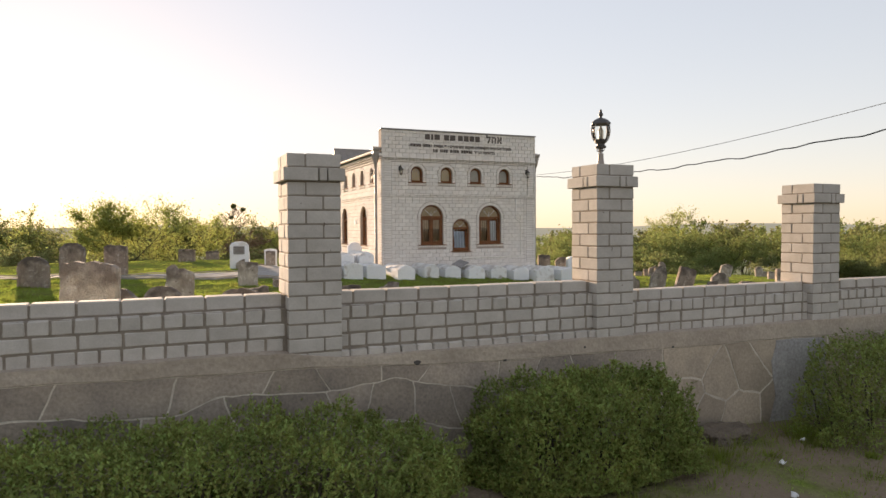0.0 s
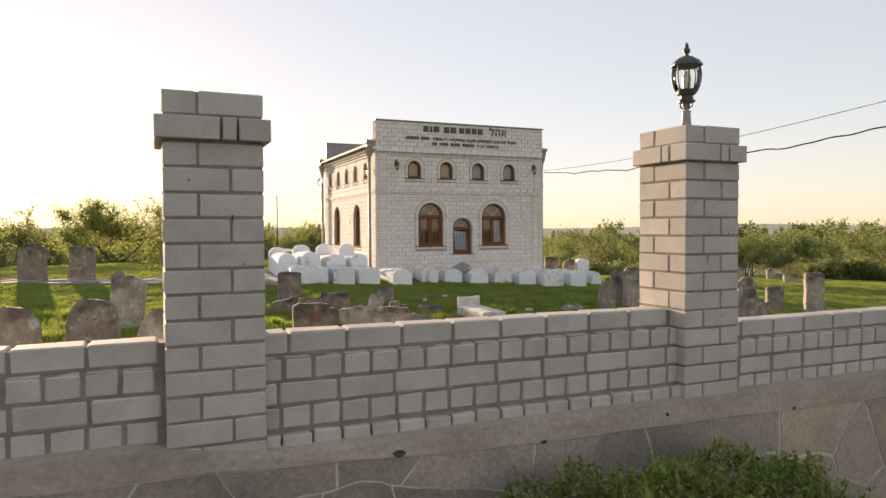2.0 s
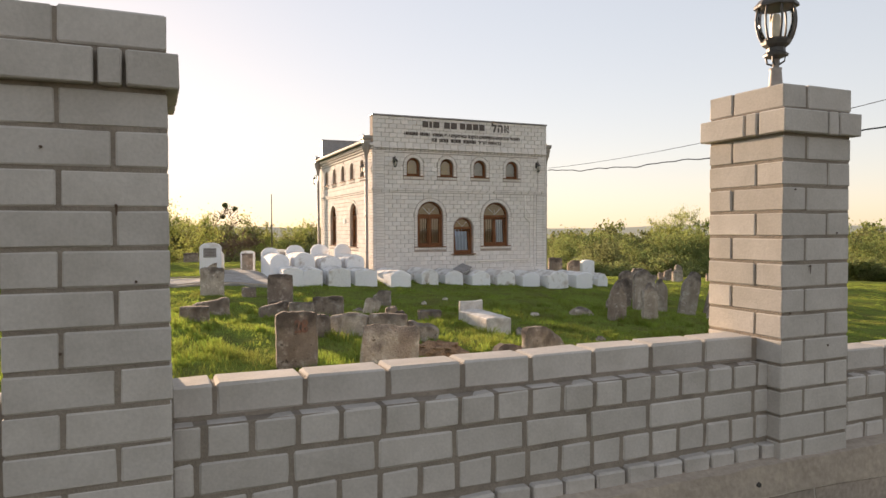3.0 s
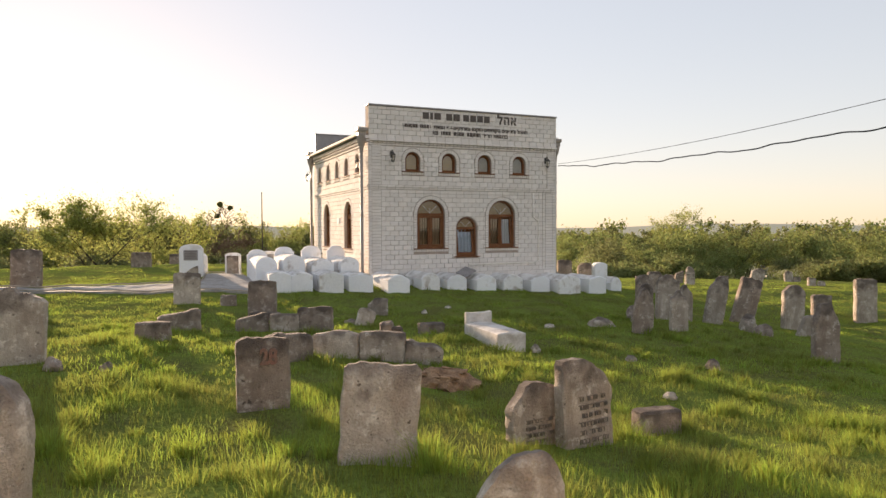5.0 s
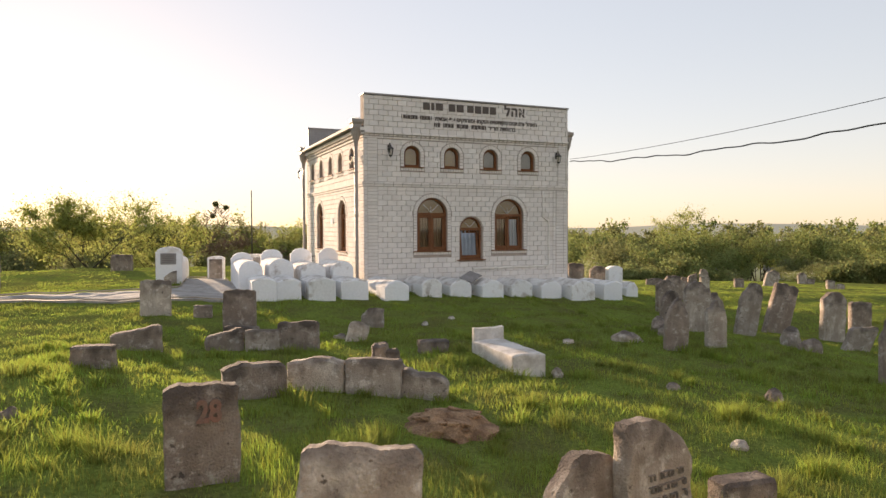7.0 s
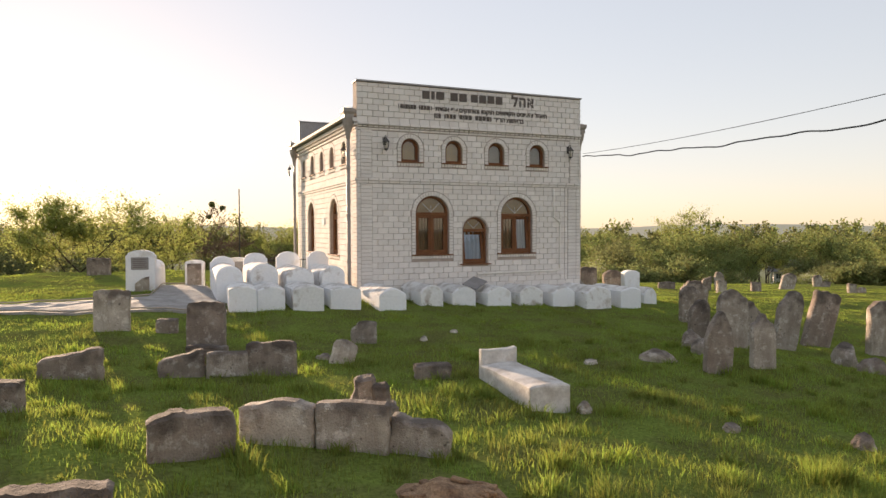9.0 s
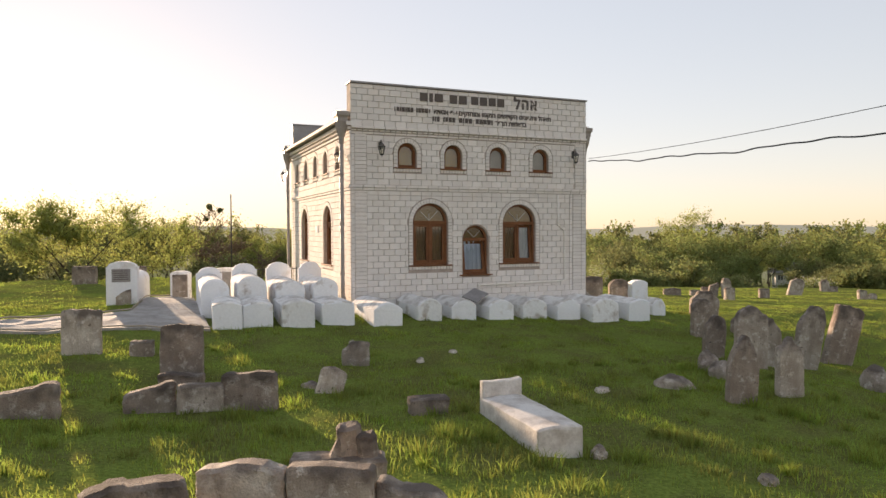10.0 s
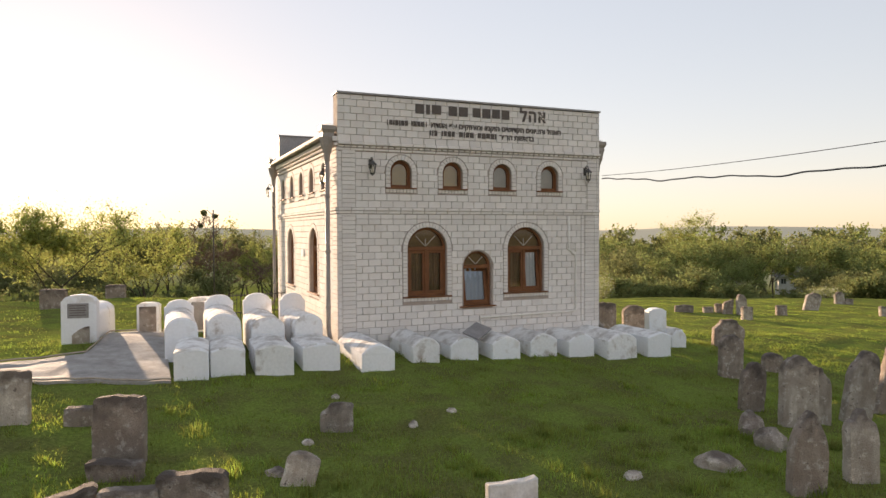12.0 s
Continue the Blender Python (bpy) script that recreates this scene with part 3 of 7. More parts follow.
def flagstone(poly, mat, rnd):
    """One flat stone of the cladding from its outline on the wall's face, edges a little wavy."""
    x, z = sum(p[0] for p in poly) / len(poly), sum(p[1] for p in poly) / len(poly)
    fine = []
    for (ax, az), (bx, bz) in zip(poly, poly[1:] + poly[:1]):
        n = max(2, int(math.hypot(bx - ax, bz - az) / 0.05))
        fine += [(ax + (bx - ax) * q / n, az + (bz - az) * q / n) for q in range(n)]
    rim = []
    for a, b in fine:
        u = a + 0.022 * noise.noise((a * 5, b * 5, 2.0)) + 0.007 * noise.noise((a * 19, b * 19, 1.0))
        v = b + 0.022 * noise.noise((a * 5, b * 5, 7.0)) + 0.007 * noise.noise((a * 19, b * 19, 9.0))
        rim.append((u, min(v, band_foot(u) - 0.003)))
    bm = bmesh.new()
    proud = rnd.uniform(0.002, 0.005)
    back = [bm.verts.new((a - x, 0.02, b - z)) for a, b in rim]
    front = [bm.verts.new(((a - x) * 0.995, -proud + rnd.uniform(-0.0015, 0.0015), (b - z) * 0.995)) for a, b in rim]
    mid = bm.verts.new((0, -proud - rnd.uniform(0, 0.003), 0))
    m = len(rim)
    for k in range(m):
        bm.faces.new((back[k], back[(k + 1) % m], front[(k + 1) % m], front[k]))
        bm.faces.new((front[k], front[(k + 1) % m], mid))
    bmesh.ops.recalc_face_normals(bm, faces=bm.faces)
    part("stone", bm, mat, plinth, m=pose(x, FY - 0.014, z))


def bed_joint(x):
    """The long wavy joint under the top course of flat stones."""
    return float(np.interp(x, (-6.6, -3.4, -2.9, -2.5, -2.3, -1.9, -1.62, -1.15, -0.95, -0.72, -0.4, 0.3, 1.3), (0.50, 0.60, 0.55, 0.53, 0.62, 0.61, 0.585, 0.63, 0.60, 0.55, 0.47, 0.46, 0.43)))


def coursed_stones():
    """Wide stones in three courses along the older stretch."""
    rnd = random.Random(5)
    g = 0.0046
    edges = [lambda x: band_foot(x) + 0.02, bed_joint, lambda x: bed_joint(x) - 0.27 + 0.03 * math.sin(2.3 * x), lambda x: -0.58]
    cuts = [[-6.5, -5.7, -4.9, -4.1, -3.2, -2.55, -1.97, -1.62, -1.22, -0.90, -0.32, 0.0, 0.34, 0.72, 1.2],
            [-6.5, -5.4, -4.5, -3.6, -2.75, -2.2, -1.56, -1.30, -0.98, -0.66, -0.30, 0.10, 0.48, 0.86, 1.2],
            [-6.5, -5.8, -5.1, -4.3, -3.4, -2.8, -2.0, -1.2, -0.75, -0.32, 0.2, 0.6, 1.2]]
    for hi, lo, xs in zip(edges, edges[1:], cuts):
        lean = [0.0] + [rnd.uniform(-0.05, 0.05) for _ in xs[2:]] + [0.0]
        for a, b, la, lb in zip(xs, xs[1:], lean, lean[1:]):
            top = [a + la + g + (b + lb - a - la - 2 * g) * q / 6 for q in range(7)]
            low = [a - la + g + (b - lb - a + la - 2 * g) * q / 6 for q in range(7)]
            flagstone([(x, lo(x) + g) for x in low] + [(x, hi(x) - g) for x in top[::-1]], M_PLINTH, rnd)


def crazed_stones():
    """Smaller beige stones fitted like crazy paving with broad pale pointing."""
    rnd = random.Random(8)
    sites = []
    while len(sites) < 34:
        q = (rnd.uniform(1.15, 6.4), rnd.uniform(-0.5, 0.66))
        if all((q[0] - a) ** 2 + (q[1] - b) ** 2 > 0.055 for a, b in sites):
            sites.append(q)
    for k, (x, z) in enumerate(sites):
        poly = [(max(x - 0.7, 1.209), z - 0.6), (min(x + 0.7, 6.5), z - 0.6), (min(x + 0.7, 6.5), z + 0.6), (max(x - 0.7, 1.209), z + 0.6)]
        for n, (u, v) in enumerate(sites):
            if n != k and abs(u - x) < 1.2 and abs(v - z) < 1.2 and len(poly) > 2:
                dx, dz = u - x, v - z
                ln = math.hypot(dx, dz)
                poly = clip(poly, dx / ln, dz / ln, ((x + u) / 2 * dx + (z + v) / 2 * dz) / ln - 0.0085)
        poly = clip(poly, 0, 1, band_foot(x) + 0.03) if len(poly) > 2 else poly
        poly = clip(poly, 0, -1, 0.6) if len(poly) > 2 else poly
        if len(poly) > 2:
            flagstone(poly, M_PLINTH_WARM, rnd)


coursed_stones()
crazed_stones()


def plaster_patch():
    """A skim of grey cement smeared over the cladding."""
    rnd = random.Random(3)
    rim = []
    for k in range(40):
        a = 2 * math.pi * k / 40
        u, v = 2.78 + 0.36 * math.copysign(abs(math.cos(a)) ** 0.3, math.cos(a)), 0.14 + 0.56 * math.copysign(abs(math.sin(a)) ** 0.3, math.sin(a))
        rim.append((u + 0.09 * noise.noise((u * 4, v * 4, 4.0)) + rnd.uniform(-0.006, 0.006), min(v, band_foot(u) - 0.006)))
    bm = bmesh.new()
    rings = [[bm.verts.new((2.78 + (u - 2.78) * q, y, 0.14 + (v - 0.14) * q)) for u, v in rim] for q, y in ((1.0, 0.004), (0.985, -0.010), (0.6, -0.013))]
    for p, q in zip(rings, rings[1:]):
        for k in range(40):
            bm.faces.new((p[k], p[(k + 1) % 40], q[(k + 1) % 40], q[k]))
    bm.faces.new(rings[-1])
    bmesh.ops.recalc_face_normals(bm, faces=bm.faces)
    part("plaster_patch", bm, M_SKIM, plinth, "smeared bluish-grey cement patch", m=pose(0, FY - 0.014, 0))


plaster_patch()


def broken_pocket(x, z, w, h, seed):
    """A crumbled pocket with a ragged rim; a proud dark disc paints its shade."""
    rnd = random.Random(seed)
    bm = bmesh.new()
    n = 11
    ring = [(math.cos(2 * math.pi * k / n) * w / 2 * rnd.uniform(0.7, 1.1), math.sin(2 * math.pi * k / n) * h / 2 * rnd.uniform(0.7, 1.1)) for k in range(n)]
    rows = [[bm.verts.new((a * s, y, b * s)) for a, b in ring] for s, y in ((1.25, 0.010), (1.12, -0.004), (1.0, -0.006), (0.7, -0.005))]
    for q, r_ in zip(rows, rows[1:]):
        for k in range(n):
            bm.faces.new((q[k], q[(k + 1) % n], r_[(k + 1) % n], r_[k]))
    bm.faces.new(rows[-1])
    bmesh.ops.recalc_face_normals(bm, faces=bm.faces)
    ob = part("crumbled_pocket", bm, M_IRON, m=pose(x, FY - 0.0235, z))
    return tagged(ob, "small crumbled pocket in the cement band, its shade painted as a dark disc", "hole")


for k, (x, z, w, h) in enumerate([(-0.96, 0.732, 0.052, 0.030), (-0.27, 0.690, 0.030, 0.014), (1.30, 0.672, 0.022, 0.016), (0.43, 0.735, 0.018, 0.016)]):
    broken_pocket(x, z, w, h, k)


# ---- the mausoleum ----
BX0, BX1, BY0, BY1 = 4.72, 10.905, 19.40, 26.40
BZ0, BZT = -0.6, 5.165
house = empty("mausoleum", pose(BX0, BY0, 0))
tagged(house, "two-storey white brick mausoleum with arched brown windows and lettered parapet", "building")
# windows: centre, sill, half width, crown; along the front and the west side
FRONT = [(1.895, 1.07, 0.44, 2.50, "big"), (4.245, 1.07, 0.46, 2.50, "big"), (3.055, 0.82, 0.335, 1.99, "small_door"),
         (1.325, 3.31, 0.228, 3.87, "top"), (2.475, 3.31, 0.228, 3.87, "top"), (3.655, 3.31, 0.228, 3.87, "top"), (4.85, 3.31, 0.228, 3.87, "top")]
SIDE = [(2.02, 1.03, 0.44, 2.50, "big"), (4.78, 1.03, 0.44, 2.50, "big")] + [(c, 3.31, 0.228, 3.87, "top") for c in (1.02, 2.26, 3.46, 4.63, 5.86)]
SPACE_FRONT = Matrix.Identity(4)
SPACE_SIDE = pose(0, BY1 - BY0, 0, 0, 0, -90)      # runs from the rear corner to the front one, seen from the west


def arch(c, sill, hw, crown, grow=0.0, n=14):
    """Outline of an arched opening, from its lower left round to its lower right."""
    r = hw + grow
    spring = crown - hw
    pts = [(c - r, sill)] + [(c - r * math.cos(math.pi * k / n), spring + r * math.sin(math.pi * k / n)) for k in range(n + 1)] + [(c + r, sill)]
    return pts


def half_width(w, z, grow):
    c, sill, hw, crown = w[:4]
    spring, r = crown - hw, hw + grow
    if z < sill or z > spring + r:
        return 0.0
    return r if z <= spring else math.sqrt(max(r * r - (z - spring) ** 2, 0))


def wall_body(name, length, wins, top, space, depth=0.30):
    """A wall with its arched openings cut right through, in mortar; bricks are laid on its face."""
    bm = bmesh.new()
    outlines = [[(0, BZ0), (length, BZ0), (length, top), (0, top)]] + [arch(*w[:4]) for w in wins]
    layers = []
    for y in (0.012, depth):
        loops, edges = [], []
        for o in outlines:
            vs = [bm.verts.new((x, y, z)) for x, z in o]
            loops.append(vs)
            edges += [bm.edges.new((vs[i], vs[(i + 1) % len(vs)])) for i in range(len(vs))]
        bmesh.ops.triangle_fill(bm, use_beauty=True, edges=edges, normal=(0, -1, 0))
        layers.append(loops)
    for a, b in zip(*layers):
        for i in range(len(a)):
            j = (i + 1) % len(a)
            bm.faces.new((a[i], a[j], b[j], b[i]))
    bmesh.ops.recalc_face_normals(bm, faces=bm.faces)
    return part(name, bm, M_WJOINT, house, m=space)


def shaped_brick(wall, s0, s1, z0, z1, c, spring, r, proud):
    """A brick cut to the curve of an arch."""
    n = 9
    cols = []
    for i in range(n + 1):
        x = s0 + (s1 - s0) * i / n
        lo = spring + math.sqrt(r * r - (x - c) ** 2) if abs(x - c) < r else z0
        cols.append((x, min(max(lo, z0), z1)))
    run = []
    for i in range(n + 2):
        if i <= n and cols[i][1] < z1 - 0.004:
            run.append(cols[i])
            continue
        if len(run) > 1:
            V, F = [], []
            for x, lo in run:
                V += [(x, -proud, lo), (x, -proud, z1), (x, 0.02, z1), (x, 0.02, lo)]
            for k in range(len(run) - 1):
                p, q = k * 4, k * 4 + 4
                F += [(p, q, q + 1, p + 1), (p + 1, q + 1, q + 2, p + 2), (q, p, p + 3, q + 3)]
            m = len(run) * 4 - 4
            F += [(0, 1, 2, 3), (m + 3, m + 2, m + 1, m)]
            part("brick", quads_mesh("brick", V, F, M_WBRICK), None, wall)
        run = []


def lay_bricks(wall, length, wins, z_lo, z_hi, pitch_x, pitch_z, x_lo, x_hi, proud, rnd, single, joint=0.0095, stagger=True, grow=0.115):
    """Courses between two heights, cut where openings and their surrounds come. single: each brick an object; else one mesh."""
    z, k, bulk = z_lo, 0, []
    while z < z_hi - 0.03:
        z0, z1 = z + joint / 2, min(z + pitch_z, z_hi) - joint / 2
        x = x_lo - (pitch_x / 2 if (k % 2 and stagger) else 0)
        while x < x_hi:
            spans = [(max(x + joint / 2, x_lo), min(x + pitch_x - joint / 2, x_hi))]
            for w in wins:
                g_ = grow if w[4] != "small_door" else 0.025
                if z1 > w[3] - w[2] and z0 < w[3] + g_ and spans and spans[0][0] < w[0] + w[2] + g_ and spans[-1][1] > w[0] - w[2] - g_:
                    for s0, s1 in spans:
                        shaped_brick(wall, s0, s1, z0, z1, w[0], w[3] - w[2], w[2] + g_ + 0.006, proud)
                    spans = []
            for w in wins:
                lo_, hi_ = w[1] - (0.105 if w[4] != "small_door" else 0.03), w[3] + grow
                if z1 <= lo_ or z0 >= hi_:
                    continue
                zz = min(max(z1, w[1]), w[3] + grow)
                hwid = half_width(w, max(w[1], min(zz, w[3] + grow)), grow if w[4] != "small_door" else 0.03)
                hwid = max(hwid - 0.01, 0) if zz > w[3] - w[2] else hwid
                if hwid <= 0:
                    continue
                a, b = w[0] - hwid, w[0] + hwid
                cutted = []
                for s0, s1 in spans:
                    if s1 <= a or s0 >= b:
                        cutted.append((s0, s1))
                    else:
                        if s0 < a - 0.02:
                            cutted.append((s0, a - 0.005))
                        if s1 > b + 0.02:
                            cutted.append((b + 0.005, s1))
                spans = cutted
            for s0, s1 in spans:
                if s1 - s0 > 0.02:
                    bulk.append((s0, s1, z0, z1))
            x += pitch_x
        z += pitch_z
        k += 1
    if single:
        for s0, s1, z0, z1 in bulk:
            brick(wall, M_WBRICK, round(s0, 3), round(s1, 3), -proud, 0.03, z0, z1, rnd, 0.0012, 0.15, 0.004)
    return [] if single else [(s0, s1, -proud + rnd.uniform(-0.0015, 0.0015), z0, z1) for s0, s1, z0, z1 in bulk]


def joined_bricks(name, cells, parent, mat=None, bev=0.004):
    """Many bricks in one mesh: each a frustum with chamfered edges."""
    V, F = [], []
    for x0, x1, y, z0, z1 in cells:
        n = len(V)
        for yy, b in ((0.02, 0), (y + bev, 0), (y, bev)):
            V += [(x0 + b, yy, z0 + b), (x1 - b, yy, z0 + b), (x1 - b, yy, z1 - b), (x0 + b, yy, z1 - b)]
        for q in (0, 4):
            for i in range(4):
                j = (i + 1) % 4
                F.append((n + q + i, n + q + j, n + q + 4 + j, n + q + 4 + i))
        F.append((n + 8, n + 9, n + 10, n + 11))
    me = quads_mesh(name, V, F, mat or M_WBRICKS)
    return tagged(part(name, me, None, parent), kind="stuff")


def voussoirs(w, parent, rnd, singles):
    """The ring of headers round an opening, its jamb bricks and the soldier course under its sill."""
    c, sill, hw, crown = w[:4]
    spring = crown - hw
    t = 0.105
    cells = []
    bm = bmesh.new()

    def wedge(p, q, r, s):
        g = 0.935
        cx, cz = (p[0] + q[0] + r[0] + s[0]) / 4, (p[1] + q[1] + r[1] + s[1]) / 4
        f = [bm.verts.new((cx + (a - cx) * g, -0.018, cz + (b - cz) * g)) for a, b in (p, q, r, s)]
        b_ = [bm.verts.new((cx + (a - cx) * (g + 0.015), 0.02, cz + (b - cz) * (g + 0.015))) for a, b in (p, q, r, s)]
        bm.faces.new(f)
        for i in range(4):
            j = (i + 1) % 4
            bm.faces.new((f[j], f[i], b_[i], b_[j]))

    n = max(9, int(math.pi * (hw + t / 2) / 0.072))
    g = 0.16 / n
    for k in range(n):
        a0, a1 = math.pi * (k / n) + g * 0.6, math.pi * ((k + 1) / n) - g * 0.6
        P = lambda a, r: (c - r * math.cos(a), spring + r * math.sin(a))
        wedge(P(a0, hw + 0.004), P(a1, hw + 0.004), P(a1, hw + t), P(a0, hw + t))
    rows = int((spring - sill) / 0.074)
    for k in range(rows):
        z0 = sill + (spring - sill) * k / rows + 0.004
        z1 = sill + (spring - sill) * (k + 1) / rows - 0.004
        for s in (-1, 1):
            xa, xb = sorted((c + s * (hw + 0.004), c + s * (hw + t)))
            wedge((xa, z0), (xb, z0), (xb, z1), (xa, z1))
    m = int((2 * hw + 2 * t) / 0.074)
    for k in range(m):
        xa, xb = c - hw - t + (2 * hw + 2 * t) * k / m + 0.004, c - hw - t + (2 * hw + 2 * t) * (k + 1) / m - 0.004
        wedge((xa, sill - 0.10), (xb, sill - 0.10), (xb, sill - 0.022), (xa, sill - 0.022))
    bmesh.ops.recalc_face_normals(bm, faces=bm.faces)
    tagged(part("brick_surround", bm, M_WBRICKS, parent), kind="stuff")


def arch_frame(bm, c, sill, hw, crown, t, y0, y1):
    """A frame of width t that follows an arched opening."""
    o, i = arch(c, sill, hw, crown), arch(c, sill + t, hw - t, crown - t)
    a = [[bm.verts.new((x, y, z)) for x, z in p] for p in (o, i) for y in (y0, y1)]
    n = len(o)
    for k in range(n):
        j = (k + 1) % n
        bm.faces.new((a[0][k], a[0][j], a[2][j], a[2][k]))
        bm.faces.new((a[2][k], a[2][j], a[3][j], a[3][k]))
        bm.faces.new((a[1][k], a[1][j], a[0][j], a[0][k]))
    return bm


def fill_arch(c, sill, hw, crown, y, n=14):
    bm = bmesh.new()
    bm.faces.new([bm.verts.new((x, y, z)) for x, z in arch(c, sill, hw, crown, n=n)][::-1])
    return bm


def window(w, space, blind=None, tilt=0.0):
    c, sill, hw, crown, kind = w
    win = part("window", arch_frame(bmesh.new(), c, sill, hw, crown, 0.05 if kind != "top" else 0.035, 0.085, 0.15), M_WOOD, house, "brown wooden arched window", m=space)
    spring = crown - hw
    if kind == "top":
        part("sash", arch_frame(bmesh.new(), c, sill + 0.035, hw - 0.035, crown - 0.035, 0.03, 0.10, 0.14), M_WOOD, win)
        part("pane", fill_arch(c, sill + 0.06, hw - 0.06, crown - 0.06, 0.125), M_GLASS, win)
        if blind:
            part("blind", fill_arch(c, sill + 0.02, hw - 0.02, crown - 0.02, 0.19), blind, win)
    else:
        part("transom", boxed(c - hw + 0.04, c + hw - 0.04, 0.08, 0.15, spring - 0.04, spring + 0.04, bevel=0.006), M_WOOD, win)
        part("fanlight", fill_arch(c, spring + 0.03, hw - 0.045, crown - 0.045, 0.125), M_GLASS, win)
        # added sheet that carries the fanlight's painted reflection
        part("fanlight_blind", fill_arch(c, spring + 0.02, hw - 0.03, crown - 0.03, 0.20), M_FANREFLECT, win)
        for k in (-1, 0, 1):
            if k == 0 and kind != "big":
                continue
            a = math.pi / 2 + k * 0.80
            bm = bmesh.new()
            q = hw * 0.80
            dx, dz = math.cos(a), math.sin(a)
            tube(bm, [(c, 0.112, spring + 0.05), (c + dx * q * (0.45 if k == 0 else 0.86), 0.112, spring + 0.05 + dz * q * (0.45 if k == 0 else 0.86))], 0.008, 6)
            part("glazing_bar", bm, M_MUNTIN, win, "pale slanting glazing bar")
        lo, hi = sill + 0.05, spring - 0.04
        leaves = [(c - hw + 0.05, c - 0.012), (c + 0.012, c + hw - 0.05)] if kind == "big" else [(c - hw + 0.05, c + hw - 0.05)]
        if kind == "big":
            part("mullion", boxed(c - 0.03, c + 0.03, 0.078, 0.15, lo, hi, bevel=0.005), M_WOOD, win)
        for k, (a, b) in enumerate(leaves):
            lean = tilt if k == len(leaves) - 1 else 0.0
            f = 0.062
            bm = bmesh.new()
            for q in ((a, b, lo, lo + f), (a, b, hi - f, hi), (a, a + f, lo + f, hi - f), (b - f, b, lo + f, hi - f)):
                box(bm, q[0] - (a + b) / 2, q[1] - (a + b) / 2, -0.025, 0.025, q[2] - lo, q[3] - lo)
            leaf = part("casement", bm, M_WOOD, win, m=pose((a + b) / 2, 0.125, lo, -lean, 0, -lean * 0.3))
            pane = bmesh.new()
            hwd, hh = (b - a) / 2 - f + 0.005, hi - lo - f + 0.005
            pane.faces.new([pane.verts.new(p) for p in ((-hwd, 0.0, f - 0.005), (hwd, 0.0, f - 0.005), (hwd, 0.0, hh), (-hwd, 0.0, hh))])
            ob = part("pane", pane, M_GLASS, win, m=leaf.matrix_basis.copy())
            # added pleated sheet: its colour carries the pane's reflection, pale sky on leaning leaves
            cur = bmesh.new()
            V = [[cur.verts.new((a + (b - a) * i / 16, 0.22 + 0.014 * math.sin(i * 1.9), z)) for i in range(17)] for z in (lo, hi)]
            for i in range(16):
                cur.faces.new((V[0][i], V[0][i + 1], V[1][i + 1], V[1][i]))
            part("curtain", cur, (M_REFLECT_PAPER if kind == "big" else M_SKY_REFLECT) if lean else M_ROOM, win)
    bm = boxed(c - hw - 0.10, c + hw + 0.10, -0.05, 0.10, sill - 0.028, sill, bevel=0.005)
    part("sill", bm, M_WOOD, win, "dark brown sill")
    return win


rnd = random.Random(3)
FL, SL = BX1 - BX0, BY1 - BY0
front = wall_body("front_wall", FL, FRONT, BZT - 0.03, SPACE_FRONT)
side = wall_body("west_wall", SL, SIDE, 4.36, SPACE_SIDE)
part("east_wall", boxed(FL - 0.30, FL - 0.002, 0.304, SL - 0.304, BZ0, 4.36), M_WBRICKS, house)
part("rear_wall", boxed(0.0, FL, SL - 0.30, SL, BZ0, BZT), M_ROOF, house, "plain grey rear wall and parapet")
part("floor_slab", boxed(0.304, FL - 0.304, 0.304, SL - 0.304, 0.25, 0.33), M_ROOM, house)
part("room_wall", boxed(0.31, FL - 0.31, 3.4, 3.5, 0.33, 4.3), M_ROOM, house)
part("ceiling_slab", boxed(0.304, FL - 0.304, 0.304, SL - 0.304, 4.30, 4.36), M_ROOM, house)
part("upper_floor", boxed(0.304, FL - 0.304, 0.304, SL - 0.304, 2.75, 2.90), M_ROOM, house)
PZ = 0.1385
# lower storey: the courses nearest to the eye, brick by brick
lay_bricks(front, FL, FRONT, 0.34, 2.77 - 0.10, 0.26, PZ, 0.36, FL - 0.50, 0.012, rnd, True)
cells = lay_bricks(front, FL, FRONT, 2.67, 2.77, 0.26, 0.10, 0.36, FL - 0.50, 0.012, rnd, False)
cells += lay_bricks(front, FL, FRONT, 2.90, 4.03, 0.26, PZ, 0.36, FL - 0.34, 0.012, rnd, False)
cells += lay_bricks(front, FL, FRONT, 4.20, BZT - 0.04, 0.26, PZ, 0.0, FL, 0.016, rnd, False)
# corner strips of thin bricks
for lo, hi in ((0.34, 2.77), (2.90, 4.03)):
    cells += lay_bricks(front, FL, [], lo, hi, 0.14, PZ, 0.0, 0.075, 0.022, rnd, False, stagger=False)
    cells += lay_bricks(front, FL, [], lo, hi, 0.28, 0.0885, 0.08, 0.355, 0.018, rnd, False, stagger=False)
    cells += lay_bricks(front, FL, [], lo, hi, 0.26, 0.0885, FL - (0.39 if lo < 1 else 0.33), FL, 0.018, rnd, False, stagger=False)
cells += lay_bricks(front, FL, [], 0.34, 2.77, 0.10, PZ, FL - 0.49, FL - 0.40, 0.012, rnd, False, stagger=False)
